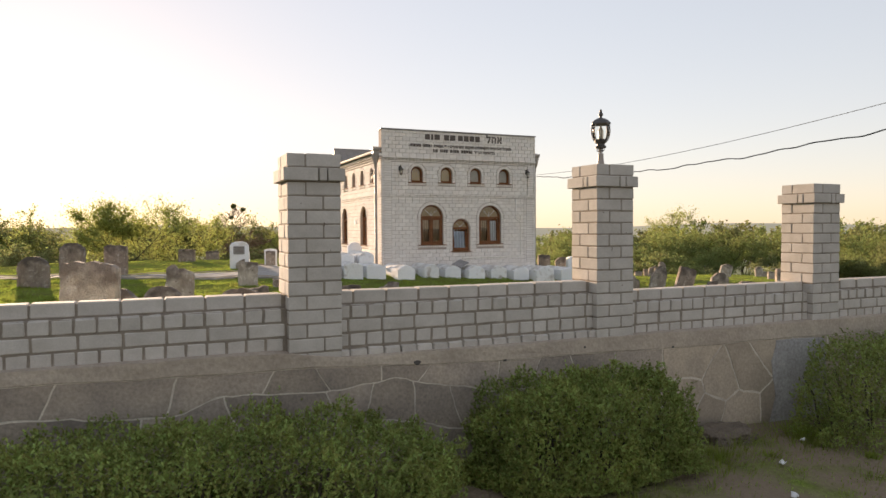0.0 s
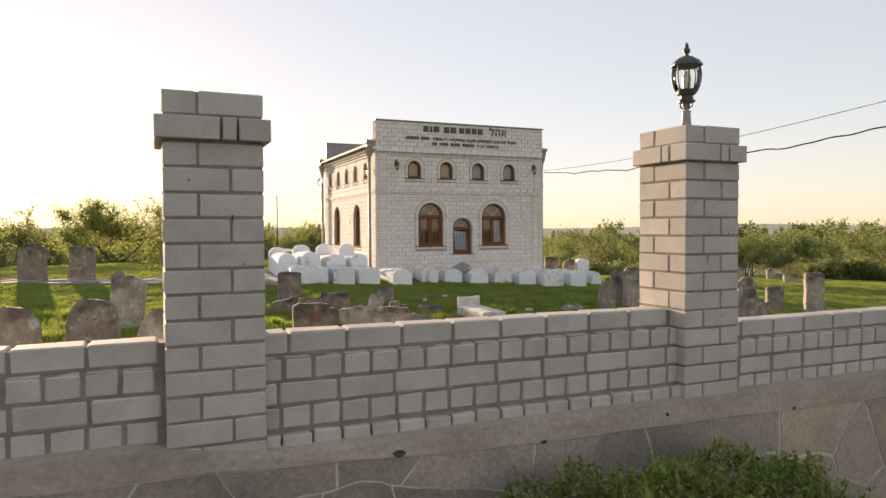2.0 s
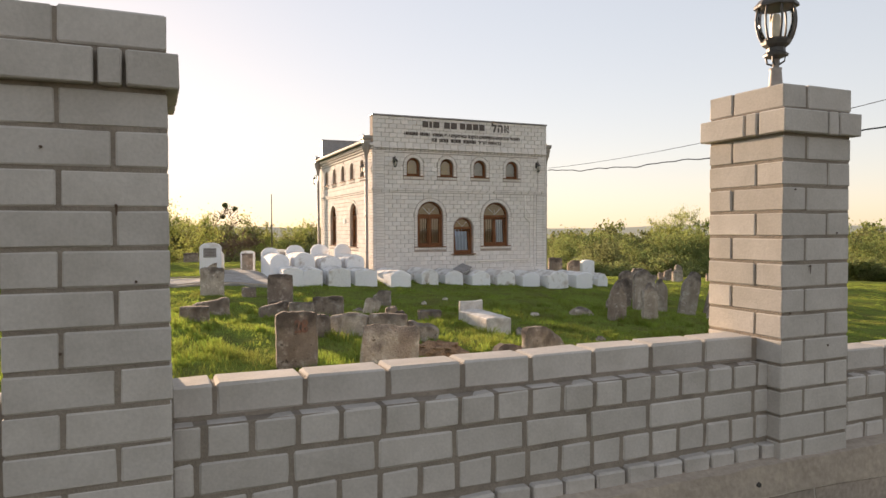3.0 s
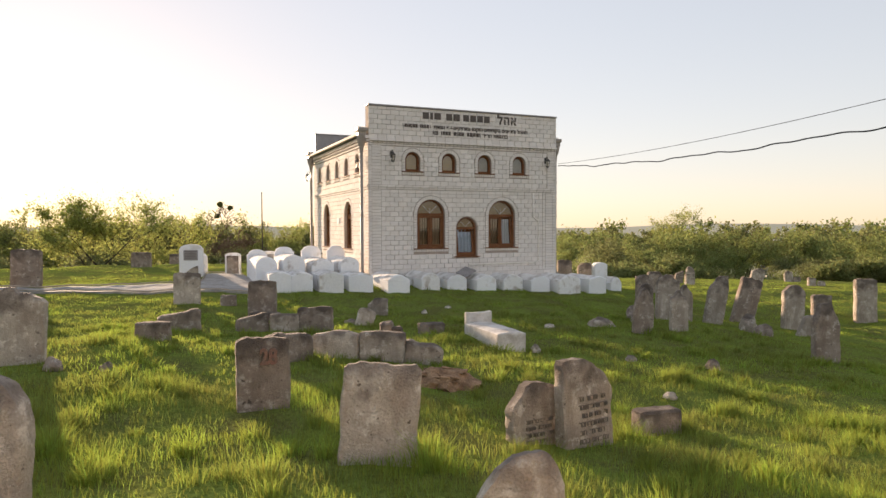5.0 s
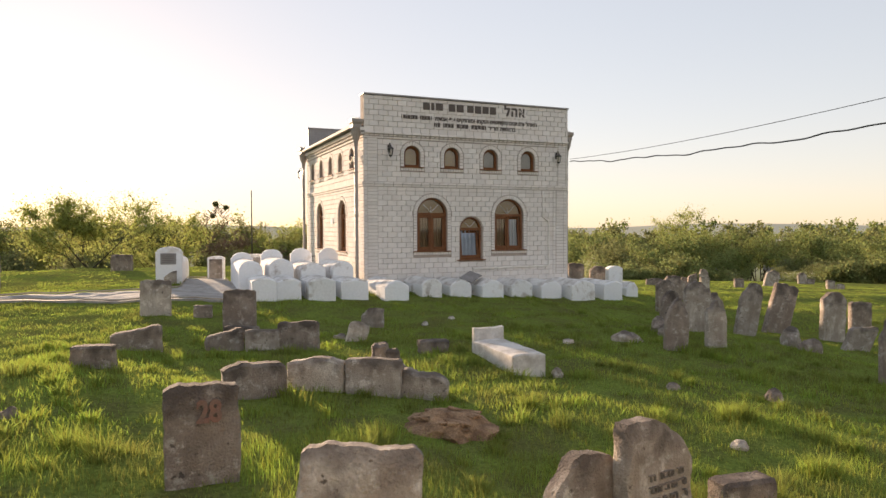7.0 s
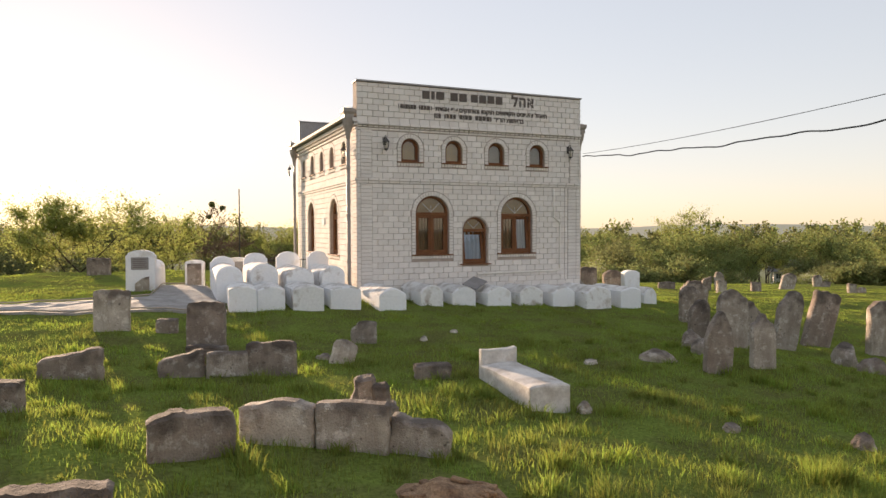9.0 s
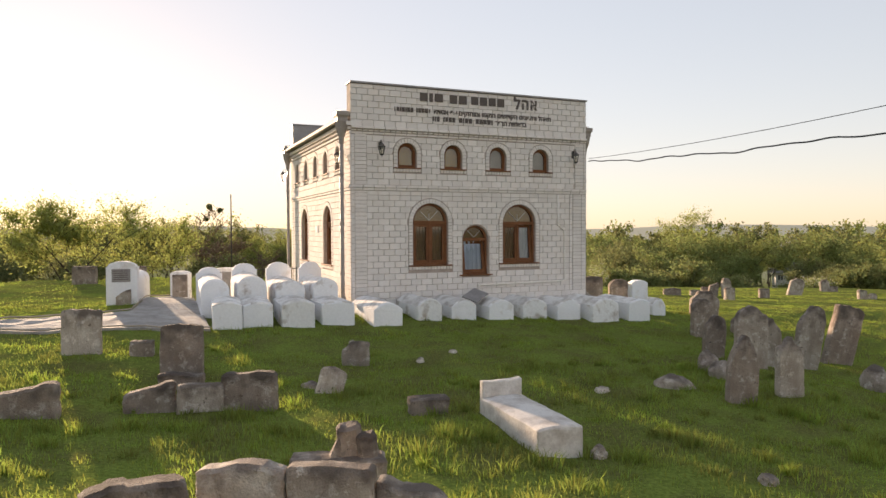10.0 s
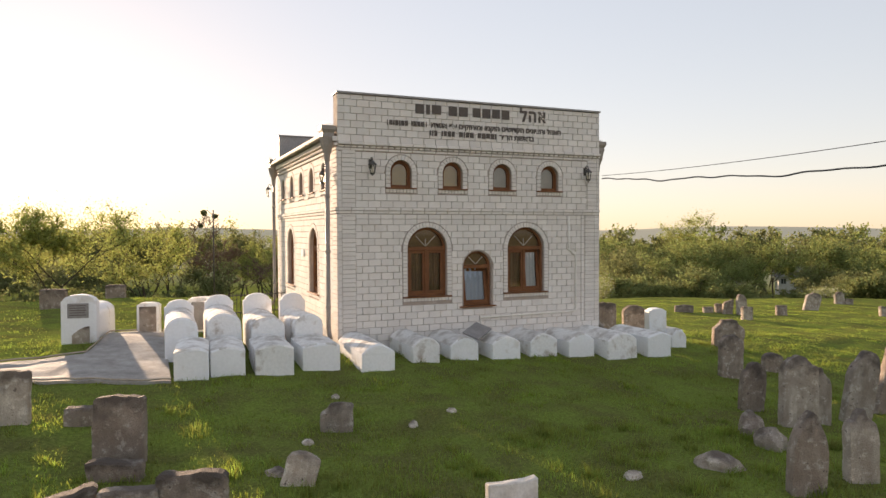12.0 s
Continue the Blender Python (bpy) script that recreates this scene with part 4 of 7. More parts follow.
# base course, belt course and cornice
cells += lay_bricks(front, FL, [], 0.20, 0.34, 0.26, 0.14, 0.0, FL, 0.020, rnd, False)
cells += lay_bricks(front, FL, [], 0.02, 0.20, 0.26, 0.18, 0.0, FL, 0.026, rnd, False)
cells += lay_bricks(front, FL, [], 2.775, 2.835, 0.26, 0.06, 0.0, FL, 0.030, rnd, False)
cells += lay_bricks(front, FL, [], 2.835, 2.90, 0.26, 0.065, 0.0, FL, 0.050, rnd, False)
cells += lay_bricks(front, FL, [], 4.025, 4.075, 0.26, 0.05, 0.0, FL, 0.024, rnd, False)
cells += lay_bricks(front, FL, [], 4.075, 4.135, 0.13, 0.06, 0.0, FL, 0.045, rnd, False, joint=0.03, stagger=False)
cells += lay_bricks(front, FL, [], 4.135, 4.20, 0.26, 0.065, 0.0, FL, 0.075, rnd, False)
joined_bricks("brickwork", cells, front)
cells = []
for lo, hi in ((0.20, 2.77), (2.90, 4.03)):
    cells += lay_bricks(side, SL, SIDE, lo, hi, 0.26, PZ, 0.36, SL - 0.36, 0.012, rnd, False)
    for a, b in ((0.0, 0.355), (SL - 0.355, SL)):
        cells += lay_bricks(side, SL, [], lo, hi, 0.36, 0.0885, a, b, 0.018, rnd, False, stagger=False)
cells += lay_bricks(side, SL, [], 2.775, 2.835, 0.26, 0.06, 0.0, SL, 0.030, rnd, False)
cells += lay_bricks(side, SL, [], 2.835, 2.90, 0.26, 0.065, 0.0, SL, 0.050, rnd, False)
cells += lay_bricks(side, SL, [], 4.03, 4.09, 0.26, 0.06, 0.0, SL, 0.030, rnd, False)
cells += lay_bricks(side, SL, [], 4.09, 4.20, 0.15, 0.11, 0.0, SL, 0.060, rnd, False, joint=0.06, stagger=False)
cells += lay_bricks(side, SL, [], 4.20, 4.30, 0.26, 0.10, 0.0, SL, 0.090, rnd, False)
joined_bricks("brickwork", cells, side)
for w in FRONT:
    if w[4] != "small_door":
        voussoirs(w, front, rnd, True)
for w in SIDE:
    voussoirs(w, side, rnd, True)
# upper front windows: the first two take the painted sun glow
for i, w in enumerate(FRONT):
    window(w, SPACE_FRONT, {3: M_PANE_SUNLIT, 4: M_PANE_SUNLIT, 5: M_PANE_UNLIT, 6: M_PANE_UNLIT}.get(i), {1: 7.0, 2: 9.0}.get(i, 0.0))
for w in SIDE:
    window(w, SPACE_SIDE, M_PANE_UNLIT if w[4] == "top" else None)
part("coping", boxed(-0.02, FL + 0.02, -0.05, 0.34, BZT - 0.03, BZT + 0.012, bevel=0.006), M_METAL, house, "thin grey metal coping")
part("coping", boxed(-0.02, FL + 0.02, SL - 0.33, SL + 0.04, BZT + 0.001, BZT + 0.03, bevel=0.006), M_METAL, house, "thin grey metal coping")


def roof():
    bm = bmesh.new()
    prof = [(-0.16, 4.335), (-0.16, 4.365), (FL / 2, 4.95), (FL + 0.16, 4.365), (FL + 0.16, 4.335)]
    a = [[bm.verts.new((x, y, z)) for x, z in prof] for y in (0.305, SL - 0.305)]
    for k in range(len(prof)):
        j = (k + 1) % len(prof)
        bm.faces.new((a[0][k], a[0][j], a[1][j], a[1][k]))
    bm.faces.new(a[0][::-1])
    bm.faces.new(a[1])
    bmesh.ops.recalc_face_normals(bm, faces=bm.faces)
    part("roof", bm, M_ROOF, house, "low grey sheet-metal roof")
    bm = bmesh.new()
    tube(bm, [(-0.19, 0.1, 4.36), (-0.19, SL, 4.36)], 0.05, 8)
    part("gutter", bm, M_PIPE, house, "taupe metal gutter")


roof()


def downpipe(x, y, outx, outy, foot):
    """A hopper head with a flared body, a round pipe, its clips and the shoe."""
    bm = bmesh.new()
    for z0, z1, a, b in ((4.42, 4.50, 0.175, 0.175), (4.36, 4.42, 0.135, 0.175), (4.28, 4.36, 0.14, 0.135)):
        lathe(bm, [(a * 1.2, z0), (b * 1.2, z1)], 4)
    pts = [(0.125, 4.28), (0.10, 4.10), (0.055, 3.95), (0.042, 3.80)]
    lathe(bm, [(r * 1.2, z) for r, z in pts][::-1], 8)
    bmesh.ops.recalc_face_normals(bm, faces=bm.faces)
    hop = part("hopper_head", bm, M_PIPE, house, "flared taupe hopper head with bird spikes", m=pose(x, y, 0, 0, 0, 45))
    bm = bmesh.new()
    for k in range(8):
        for j in range(2):
            tube(bm, [(-0.09 + k * 0.026, -0.03 + j * 0.06, 4.49), (-0.09 + k * 0.026 + 0.006 * (k - 3.5), -0.03 + j * 0.06, 4.56)], 0.003, 4)
    part("bird_spikes", bm, M_IRON, hop, m=pose(0, 0, 0, 0, 0, -45))
    bm = bmesh.new()
    tube(bm, [(x, y, 3.85), (x, y, foot + 0.22), (x + outx * 0.04, y + outy * 0.04, foot + 0.12), (x + outx * 0.16, y + outy * 0.16, foot + 0.02)], 0.047, 10)
    pipe = part("downpipe", bm, M_PIPE, house, "round taupe downpipe", smooth=True)
    for z in (0.9, 2.0, 3.1):
        bm = bmesh.new()
        lathe(bm, [(0.055, z), (0.055, z + 0.05)], 10, x, y)
        part("clip", bm, M_PIPE, pipe)


downpipe(-0.17, 0.14, 0, -1, 0.30)
downpipe(-0.13, SL - 0.1, -1, 0, 0.25)
downpipe(FL + 0.12, 0.22, 1, 0, 0.1)


def wall_lantern(x, y, z, turn, label):
    thing = empty("wall_lantern", pose(x, y, z, 0, 0, turn))
    bm = bmesh.new()
    box(bm, -0.035, 0.035, 0.0, 0.015, -0.02, 0.16, bevel=0.004)
    tube(bm, [(0, 0.0, 0.12), (0, -0.05, 0.19), (0, -0.11, 0.19), (0, -0.13, 0.15), (0, -0.13, 0.12)], 0.009, 6)
    tube(bm, [(0, 0.0, 0.05), (0, -0.04, 0.10), (0, -0.07, 0.16)], 0.006, 6)
    part("bracket", bm, M_IRON, thing)
    bm = bmesh.new()
    lathe(bm, [(0.012, 0.14), (0.03, 0.115), (0.088, 0.055), (0.092, 0.045)][::-1], 6, 0, -0.13)
    part("roof", bm, M_IRON, thing)
    bm = bmesh.new()
    for k in range(6):
        a = k * math.pi / 3
        tube(bm, [(0.072 * math.cos(a), -0.13 + 0.072 * math.sin(a), 0.05), (0.046 * math.cos(a), -0.13 + 0.046 * math.sin(a), -0.12)], 0.006, 4)
    lathe(bm, [(0.03, -0.15), (0.052, -0.13), (0.050, -0.115)], 6, 0, -0.13)
    lathe(bm, [(0.006, -0.18), (0.012, -0.165), (0.006, -0.15)], 6, 0, -0.13)
    part("cage", bm, M_IRON, thing)
    bm = bmesh.new()
    lathe(bm, [(0.043, -0.118), (0.069, 0.048)], 6, 0, -0.13)
    part("glass", bm, M_LAMPGLASS, thing)
    bm = bmesh.new()
    lathe(bm, [(0.012, -0.11), (0.02, -0.06), (0.018, -0.02), (0.006, 0.0)], 8, 0, -0.13)
    part("bulb", bm, M_BULB, thing)
    return tagged(thing, label, "wall lamp", "lanterns of the mausoleum")


wall_lantern(5.39, BY0 - 0.02, 3.70, 0, "small black iron lantern on the white brick front")
wall_lantern(10.51, BY0 - 0.02, 3.70, 0, "small black iron lantern beside the cable entry")
wall_lantern(BX0 - 0.02, 20.05, 3.55, -90, "small black iron lantern on the sunlit brick side")
wall_lantern(BX0 - 0.17, 26.20, 3.58, -90, "small black iron lantern beside the rear downpipe")
tagged(part("notice_plate", boxed(-0.004, 0.008, -0.15, 0.15, -0.09, 0.09, bevel=0.003), M_WHITE, m=pose(BX0 - 0.028, 22.76, 1.91)), "small white notice plate between two side windows", "notice")


def conduit():
    bm = bmesh.new()
    tube(bm, [(10.06, 0, 2.76), (10.06, 0, 2.06), (10.08, 0, 1.98), (10.22, 0, 1.88), (10.25, 0, 1.80), (10.25, 0, 0.66), (10.22, 0, 0.60), (10.15, 0, 0.58), (7.87, 0, 0.56), (7.83, 0, 0.52), (7.83, 0, 0.20)], 0.019, 8)
    for x, z in ((7.83, 0.57), (10.25, 0.62), (10.06, 2.0), (10.22, 1.9)):
        box(bm, x - 0.025, x + 0.025, -0.02, 0.02, z - 0.025, z + 0.025, bevel=0.006)
    tube(bm, [(10.25, -0.02, 1.94), (10.25, -0.02, 2.12), (10.20, -0.02, 2.14)], 0.014, 6)
    tube(bm, [(10.25, -0.03, 1.98), (10.20, -0.03, 1.98)], 0.012, 6)
    ob = part("conduit_pipe", bm, M_WPIPE, m=pose(0, BY0 - 0.036, 0), smooth=True)
    return tagged(ob, "thin cream pipe with elbows on the white brick front", "pipe")


conduit()


def letters(body, size, mat, width, x_right, z, y, parent, name="lettering"):
    """Writing that runs from right to left, pressed from the built-in font into a thin raised mesh of a given width."""
    cu = bpy.data.curves.new("lettering", "FONT")
    cu.body, cu.size, cu.extrude, cu.align_x = body, size, 0.006, "LEFT"
    cu.offset = 0.012 * size / 0.3
    tmp = bpy.data.objects.new("lettering", cu)
    me = bpy.data.meshes.new_from_object(tmp)
    bpy.data.objects.remove(tmp)
    xs = [v.co.x for v in me.vertices]
    k = width / (max(xs) - min(xs))
    for v in me.vertices:
        v.co.x = (v.co.x - min(xs)) * k
    ob = part(name, me, mat, parent, m=pose(x_right - width, y, z, 90, 0, 0))
    return tagged(ob, kind="stuff") if len(body) > 2 else ob


def bars(widths, x_right, z0, z1, y, mat, parent, gap=0.02, depth=0.012, rnd=random.Random(8), name="writing_bar"):
    """A row of plain bars, from right to left, for writing that is not spelled out."""
    x = x_right
    for w in widths:
        if w > 0:
            part(name, boxed(x - w, x, y - depth, y + 0.002, z0 + rnd.uniform(-0.006, 0.006), z1), mat, parent)
            x -= w + gap
        else:
            x += w


SY = -0.019
for glyph, right, wide in (("א", 9.465, 0.205), ("ה", 9.215, 0.185), ("ל", 8.985, 0.185)):
    letters(glyph, 0.36, M_SIGN, wide, right - BX0, 4.83, SY, house, "letter")
bars([0.185, 0.185, 0.19, 0.185, -0.07, 0.205, 0.19, -0.13, 0.205, 0.085, 0.19], 8.535 - BX0, 4.84, 5.035, SY, M_SIGN, house, 0.045)
letters("האהל והציונים הקדושים הוקמו ומוחזקים ע״י אגודת"[::-1], 0.15, M_SIGN, 3.16, 9.855 - BX0, 4.575, SY, house)
bars([0.015, -0.02, 0.075, 0.065, 0.065, 0.03, -0.06, 0.065, 0.065, 0.03, 0.065, 0.03, 0.065, -0.02, 0.015], 6.60 - BX0, 4.575, 4.675, SY, M_SIGN, house, 0.016)
letters("בראשות הר״ר"[::-1], 0.155, M_SIGN, 0.86, 9.16 - BX0, 4.40, SY, house)
bars([0.03, 0.085, 0.085, 0.085, 0.075, -0.08, 0.085, 0.075, 0.03, 0.085, -0.08, 0.065, 0.075, 0.065, 0.03, -0.08, 0.065, 0.03, 0.03], 8.22 - BX0, 4.40, 4.51, SY, M_SIGN, house, 0.021)


# ---- paved way to the graves ----
LOWER = [(1.60, 17.45), (0.6, 17.62), (-0.4, 17.85), (-1.9, 18.0), (-3.4, 18.5), (-7, 19.8), (-14, 22.5)]
UPPER = [(1.55, 21.9), (0.56, 21.7), (0.26, 19.75), (-2.1, 19.0), (-3.6, 19.35), (-7, 20.65), (-14, 23.4)]


def along(line, n):
    p = np.array(line)
    s = np.concatenate([[0], np.cumsum(np.hypot(*np.diff(p, axis=0).T))])
    q = np.linspace(0, s[-1], n)
    return np.stack([np.interp(q, s, p[:, k]) for k in (0, 1)], 1)


def pavement():
    n, m = 70, 7
    lo = np.concatenate([along(LOWER[:3], 26), along(LOWER[2:], n - 25)[1:]])
    up = np.concatenate([along(UPPER[:3], 26), along(UPPER[2:], n - 25)[1:]])
    V, F = [], []
    for i in range(n):
        for j in range(m):
            x, y = lo[i] + (up[i] - lo[i]) * j / (m - 1)
            V.append((x, y, H(x, y) + 0.045 + 0.004 * math.sin(x * 5 + y * 3)))
    for i in range(n - 1):
        for j in range(m - 1):
            a = i * m + j
            F.append((a, a + 1, a + m + 1, a + m))
    bm = bmesh.new()
    bm.from_mesh(quads_mesh("pavement", V, F, M_PATH))
    ext = bmesh.ops.extrude_face_region(bm, geom=bm.faces[:])
    for v in ext["geom"]:
        if isinstance(v, bmesh.types.BMVert):
            v.co.z -= 0.16
    bmesh.ops.recalc_face_normals(bm, faces=bm.faces)
    way = tagged(part("pavement", bm, M_PATH), "worn grey concrete path between the grass and graves", "path", kind="structure")
    for line in (lo, up):
        bm = bmesh.new()
        rows = []
        for x, y in line[:60]:
            z = H(x, y) + 0.075
            rows.append((x, y, z))
        tube(bm, rows, 0.015, 4)
        part("kerb", bm, M_CEMENT, way)
    return lo, up


PLO, PUP = pavement()


# ---- gravestones ----
# outlines of the heads: across from edge to edge, and the share of the full height
HEADS = {
    "flat": [(-1, 0.975), (-0.6, 1.0), (0.5, 0.99), (1, 0.965)],
    "round": [(-1, 0.70), (-0.9, 0.80), (-0.65, 0.92), (-0.3, 0.99), (0, 1.0), (0.3, 0.985), (0.65, 0.91), (0.9, 0.80), (1, 0.70)],
    "point": [(-1, 0.70), (-0.8, 0.76), (-0.45, 0.86), (-0.2, 0.96), (0, 1.0), (0.25, 0.95), (0.5, 0.85), (0.8, 0.77), (1, 0.70)],
    "egg": [(-1, 0.58), (-0.85, 0.70), (-0.55, 0.86), (-0.25, 0.96), (-0.05, 1.0), (0.2, 0.97), (0.5, 0.87), (0.8, 0.74), (1, 0.56)],
    "notched": [(-1, 0.74), (-0.85, 0.80), (-0.5, 0.84), (-0.3, 0.93), (-0.05, 1.0), (0.15, 0.985), (0.28, 0.90), (0.6, 0.83), (0.85, 0.79), (1, 0.68)],
    "necked": [(-1, 0.68), (-0.9, 0.73), (-0.7, 0.80), (-0.56, 0.88), (-0.50, 0.97), (-0.3, 1.0), (0.3, 0.995), (0.48, 0.97), (0.54, 0.88), (0.72, 0.80), (0.92, 0.72), (1, 0.67)],
    "bowed": [(-1, 0.70), (-0.8, 0.80), (-0.55, 0.86), (-0.35, 0.95), (0.05, 1.0), (0.4, 0.99), (0.75, 0.94), (0.92, 0.86), (1, 0.80)],
    "humped": [(-1, 0.80), (-0.85, 0.88), (-0.5, 0.96), (-0.1, 1.0), (0.3, 0.97), (0.6, 0.90), (0.85, 0.86), (1, 0.80)],
    "slant": [(-1, 0.99), (-0.7, 0.97), (-0.35, 0.86), (0.0, 0.86), (0.3, 0.91), (0.6, 0.84), (0.85, 0.72), (1, 0.60)],
    "slant_l": [(-1, 0.62), (-0.8, 0.72), (-0.2, 0.82), (0.3, 0.88), (0.6, 0.98), (0.85, 1.0), (1, 0.94)],
    "shoulder": [(-1, 0.86), (-0.8, 0.90), (-0.62, 0.96), (-0.4, 1.0), (0.35, 1.0), (0.6, 0.95), (0.8, 0.90), (1, 0.85)],
    "broken": [(-1, 0.92), (-0.7, 0.98), (-0.4, 1.0), (-0.2, 0.93), (0.2, 0.92), (0.5, 0.88), (1, 0.84)],
    "wave": [(-1, 0.84), (-0.7, 0.88), (-0.35, 0.91), (-0.1, 0.98), (0.2, 1.0), (0.5, 0.96), (0.75, 0.90), (1, 0.85)],
    "bump": [(-1, 0.84), (-0.8, 0.90), (-0.55, 0.93), (-0.45, 1.0), (-0.2, 0.99), (-0.12, 0.93), (0.4, 0.94), (0.8, 0.91), (1, 0.84)],
    "drop": [(-1, 0.965), (-0.9, 0.995), (-0.1, 0.985), (0.25, 0.95), (0.42, 0.88), (0.62, 0.84), (0.78, 0.78), (0.86, 0.70), (1, 0.64)],
    "rise": [(-1, 0.60), (-0.9, 0.67), (-0.58, 0.78), (-0.35, 0.95), (-0.05, 1.0), (0.5, 0.98), (0.8, 0.95), (1, 0.90)],
    "spur": [(-1, 0.38), (-0.6, 0.72), (-0.2, 0.90), (0.42, 1.0), (0.60, 0.985), (0.80, 0.85), (1, 0.62)],
    "crumbled": [(-1, 0.94), (-0.8, 0.97), (-0.5, 0.93), (0.0, 0.95), (0.3, 1.0), (0.7, 0.99), (0.9, 0.95), (1, 0.90)],
}


def gravestone(x, y, turn, w, h, t, style, mat, label, tilt=0.0, lean=0.0, seed=0, sink=0.16, name="gravestone"):
    """An upright slab: a profile for its head, rounded arrises, an uneven hewn face; it stands sunk into the turf."""
    rnd = random.Random(seed * 77 + 5)
    nu, nv = 33, 15
    ph = rnd.uniform(0, 9)
    us, hs = zip(*HEADS[style])

    def head(u):
        s = float(np.interp(u, us, hs))
        return s + 0.024 * noise.noise((u * 2.4, seed * 3.1, ph)) + 0.011 * noise.noise((u * 7, seed * 1.7, ph)) + 0.004 * noise.noise((u * 19, seed * 2.9, ph)) - 0.03 * float(step(0.90, 1.0, abs(u)))

    V, F = [], []
    for side in (-1, 1):
        for i in range(nu):
            u = -1 + 2 * i / (nu - 1)
            uu = math.copysign(abs(u) ** 0.8, u)
            top = (h * head(uu) + sink)
            for j in range(nv):
                v = (j / (nv - 1)) ** 0.85
                edge = max(0.0, abs(uu) - 0.90) / 0.10, max(0.0, v - 0.94) / 0.06
                round_ = 1 - 0.26 * min(1.0, edge[0] ** 3 + edge[1] ** 3)
                px, pz = uu * w / 2 * (1 + 0.05 * noise.noise((v * 4, u, seed * 2.3)) + 0.02 * noise.noise((v * 14, u, seed * 4.3))), v * top - sink
                py = side * (t / 2) * round_ + 0.014 * noise.noise((px * 5, pz * 5, seed * 5.7 + side)) + 0.007 * noise.noise((px * 17, pz * 17, seed + side))
                V.append((px, py, pz))
    o = nu * nv
    for i in range(nu - 1):
        for j in range(nv - 1):
            a = i * nv + j
            F.append((a, a + nv, a + nv + 1, a + 1))
            F.append((o + a, o + a + 1, o + a + nv + 1, o + a + nv))
    for i in range(nu - 1):
        a, b = i * nv + nv - 1, (i + 1) * nv + nv - 1
        F.append((a, b, o + b, o + a))
        a, b = i * nv, (i + 1) * nv
        F.append((b, a, o + a, o + b))
    for j in range(nv - 1):
        F.append((j + 1, j, o + j, o + j + 1)[::-1])
        a = (nu - 1) * nv + j
        F.append((a, a + 1, o + a + 1, o + a)[::-1])
    me = quads_mesh(name, V, F, mat)
    me.polygons.foreach_set("use_smooth", [True] * len(me.polygons))
    me.set_sharp_from_angle(angle=radians(38))
    ob = part(name, me, mat, m=pose(x, y, H(x, y), -tilt, lean, turn))
    return tagged(ob, label, "gravestone", "old gravestones in the grass")


def carved(stone, rows, cols, x0, x1, z0, z1, y, seed):
    """Rows of short dark bars for carved lines that are not spelled out."""
    r = random.Random(seed)
    for k in range(rows):
        bm = bmesh.new()
        zt = z1 - (z1 - z0) * k / rows
        zb = zt - (z1 - z0) / rows * 0.55
        x = x0
        while x < x1:
            q = r.uniform(0.6, 1.2) * (x1 - x0) / cols
            if r.random() < 0.85:
                e = min(x + q * 0.72, x1)
                box(bm, x, e, y - 0.004, y + 0.02, zt - (zt - zb) * 0.15, zt)
                if r.random() < 0.8:
                    box(bm, e - q * 0.12, e, y - 0.0045, y + 0.02, zb, zt - 0.001)
                if r.random() < 0.5:
                    box(bm, x, x + q * 0.10, y - 0.0045, y + 0.02, zb, zt - 0.001)
                if r.random() < 0.4:
                    box(bm, x, e, y - 0.0035, y + 0.02, zb - 0.001, zb + (zt - zb) * 0.13)
            x += q
        tagged(part("carved_line", bm, M_LETTER, stone), kind="stuff")


OLD, DARK, PALE = M_STONE, M_STONE_DARK, M_STONE_PALE
g28 = gravestone(-0.05, 7.05, -2, 0.45, 0.63, 0.15, "flat", DARK, "dark upright gravestone with a faded red painted number", 2, 0, 1)
cu = letters("28", 0.19, M_RED, 0.15, 0.115, 0.40, -0.088, g28, "painted_number")
gravestone(0.45, 5.33, -18, 0.53, 0.66, 0.14, "flat", PALE, "thick pale gravestone with pitted face and worn top", 7, 3, 2)
g_low = gravestone(1.88, 5.72, 8, 0.45, 0.49, 0.13, "rise", OLD, "broken grey gravestone with carved lines leaning on its neighbour", 3, 0, 3)
carved(g_low, 4, 9, -0.10, 0.18, -0.02, 0.20, -0.072, 31)
g_tall = gravestone(2.325, 5.62, 10, 0.54, 0.72, 0.14, "drop", OLD, "tall broken grey gravestone with seven carved lines", 3, 0, 4)
carved(g_tall, 7, 9, -0.12, 0.20, -0.06, 0.42, -0.078, 32)
gravestone(0.76, 3.97, -20, 0.44, 0.40, 0.15, "spur", PALE, "slanting pale gravestone with brown stain", 12, 5, 5)
gravestone(3.35, 5.95, -5, 0.43, 0.24, 0.20, "flat", DARK, "low square stump of dark gravestone", 0, 0, 6)
gravestone(-2.24, 9.42, -10, 0.46, 0.82, 0.16, "broken", OLD, "tall grey gravestone with chipped head", 3, 2, 7)
gravestone(-2.55, 7.35, -18, 0.56, 0.66, 0.15, "round", DARK, "round-headed dark gravestone behind the wall", 4, 3, 8)
gravestone(-3.02, 5.35, -20, 0.52, 0.70, 0.15, "round", OLD, "mottled round-headed gravestone behind the wall", 5, -4, 9)
gravestone(-3.21, 4.15, -16, 0.52, 1.02, 0.17, "flat", PALE, "large pale gravestone with squared head", 2, 0, 10)
gravestone(-1.75, 4.75, -20, 0.55, 0.72, 0.15, "round", OLD, "brown stained round-headed gravestone", 5, 0, 11)
gravestone(-4.35, 5.9, -16, 0.50, 0.42, 0.16, "flat", DARK, "low dark gravestone behind the wall", 3, 0, 12)
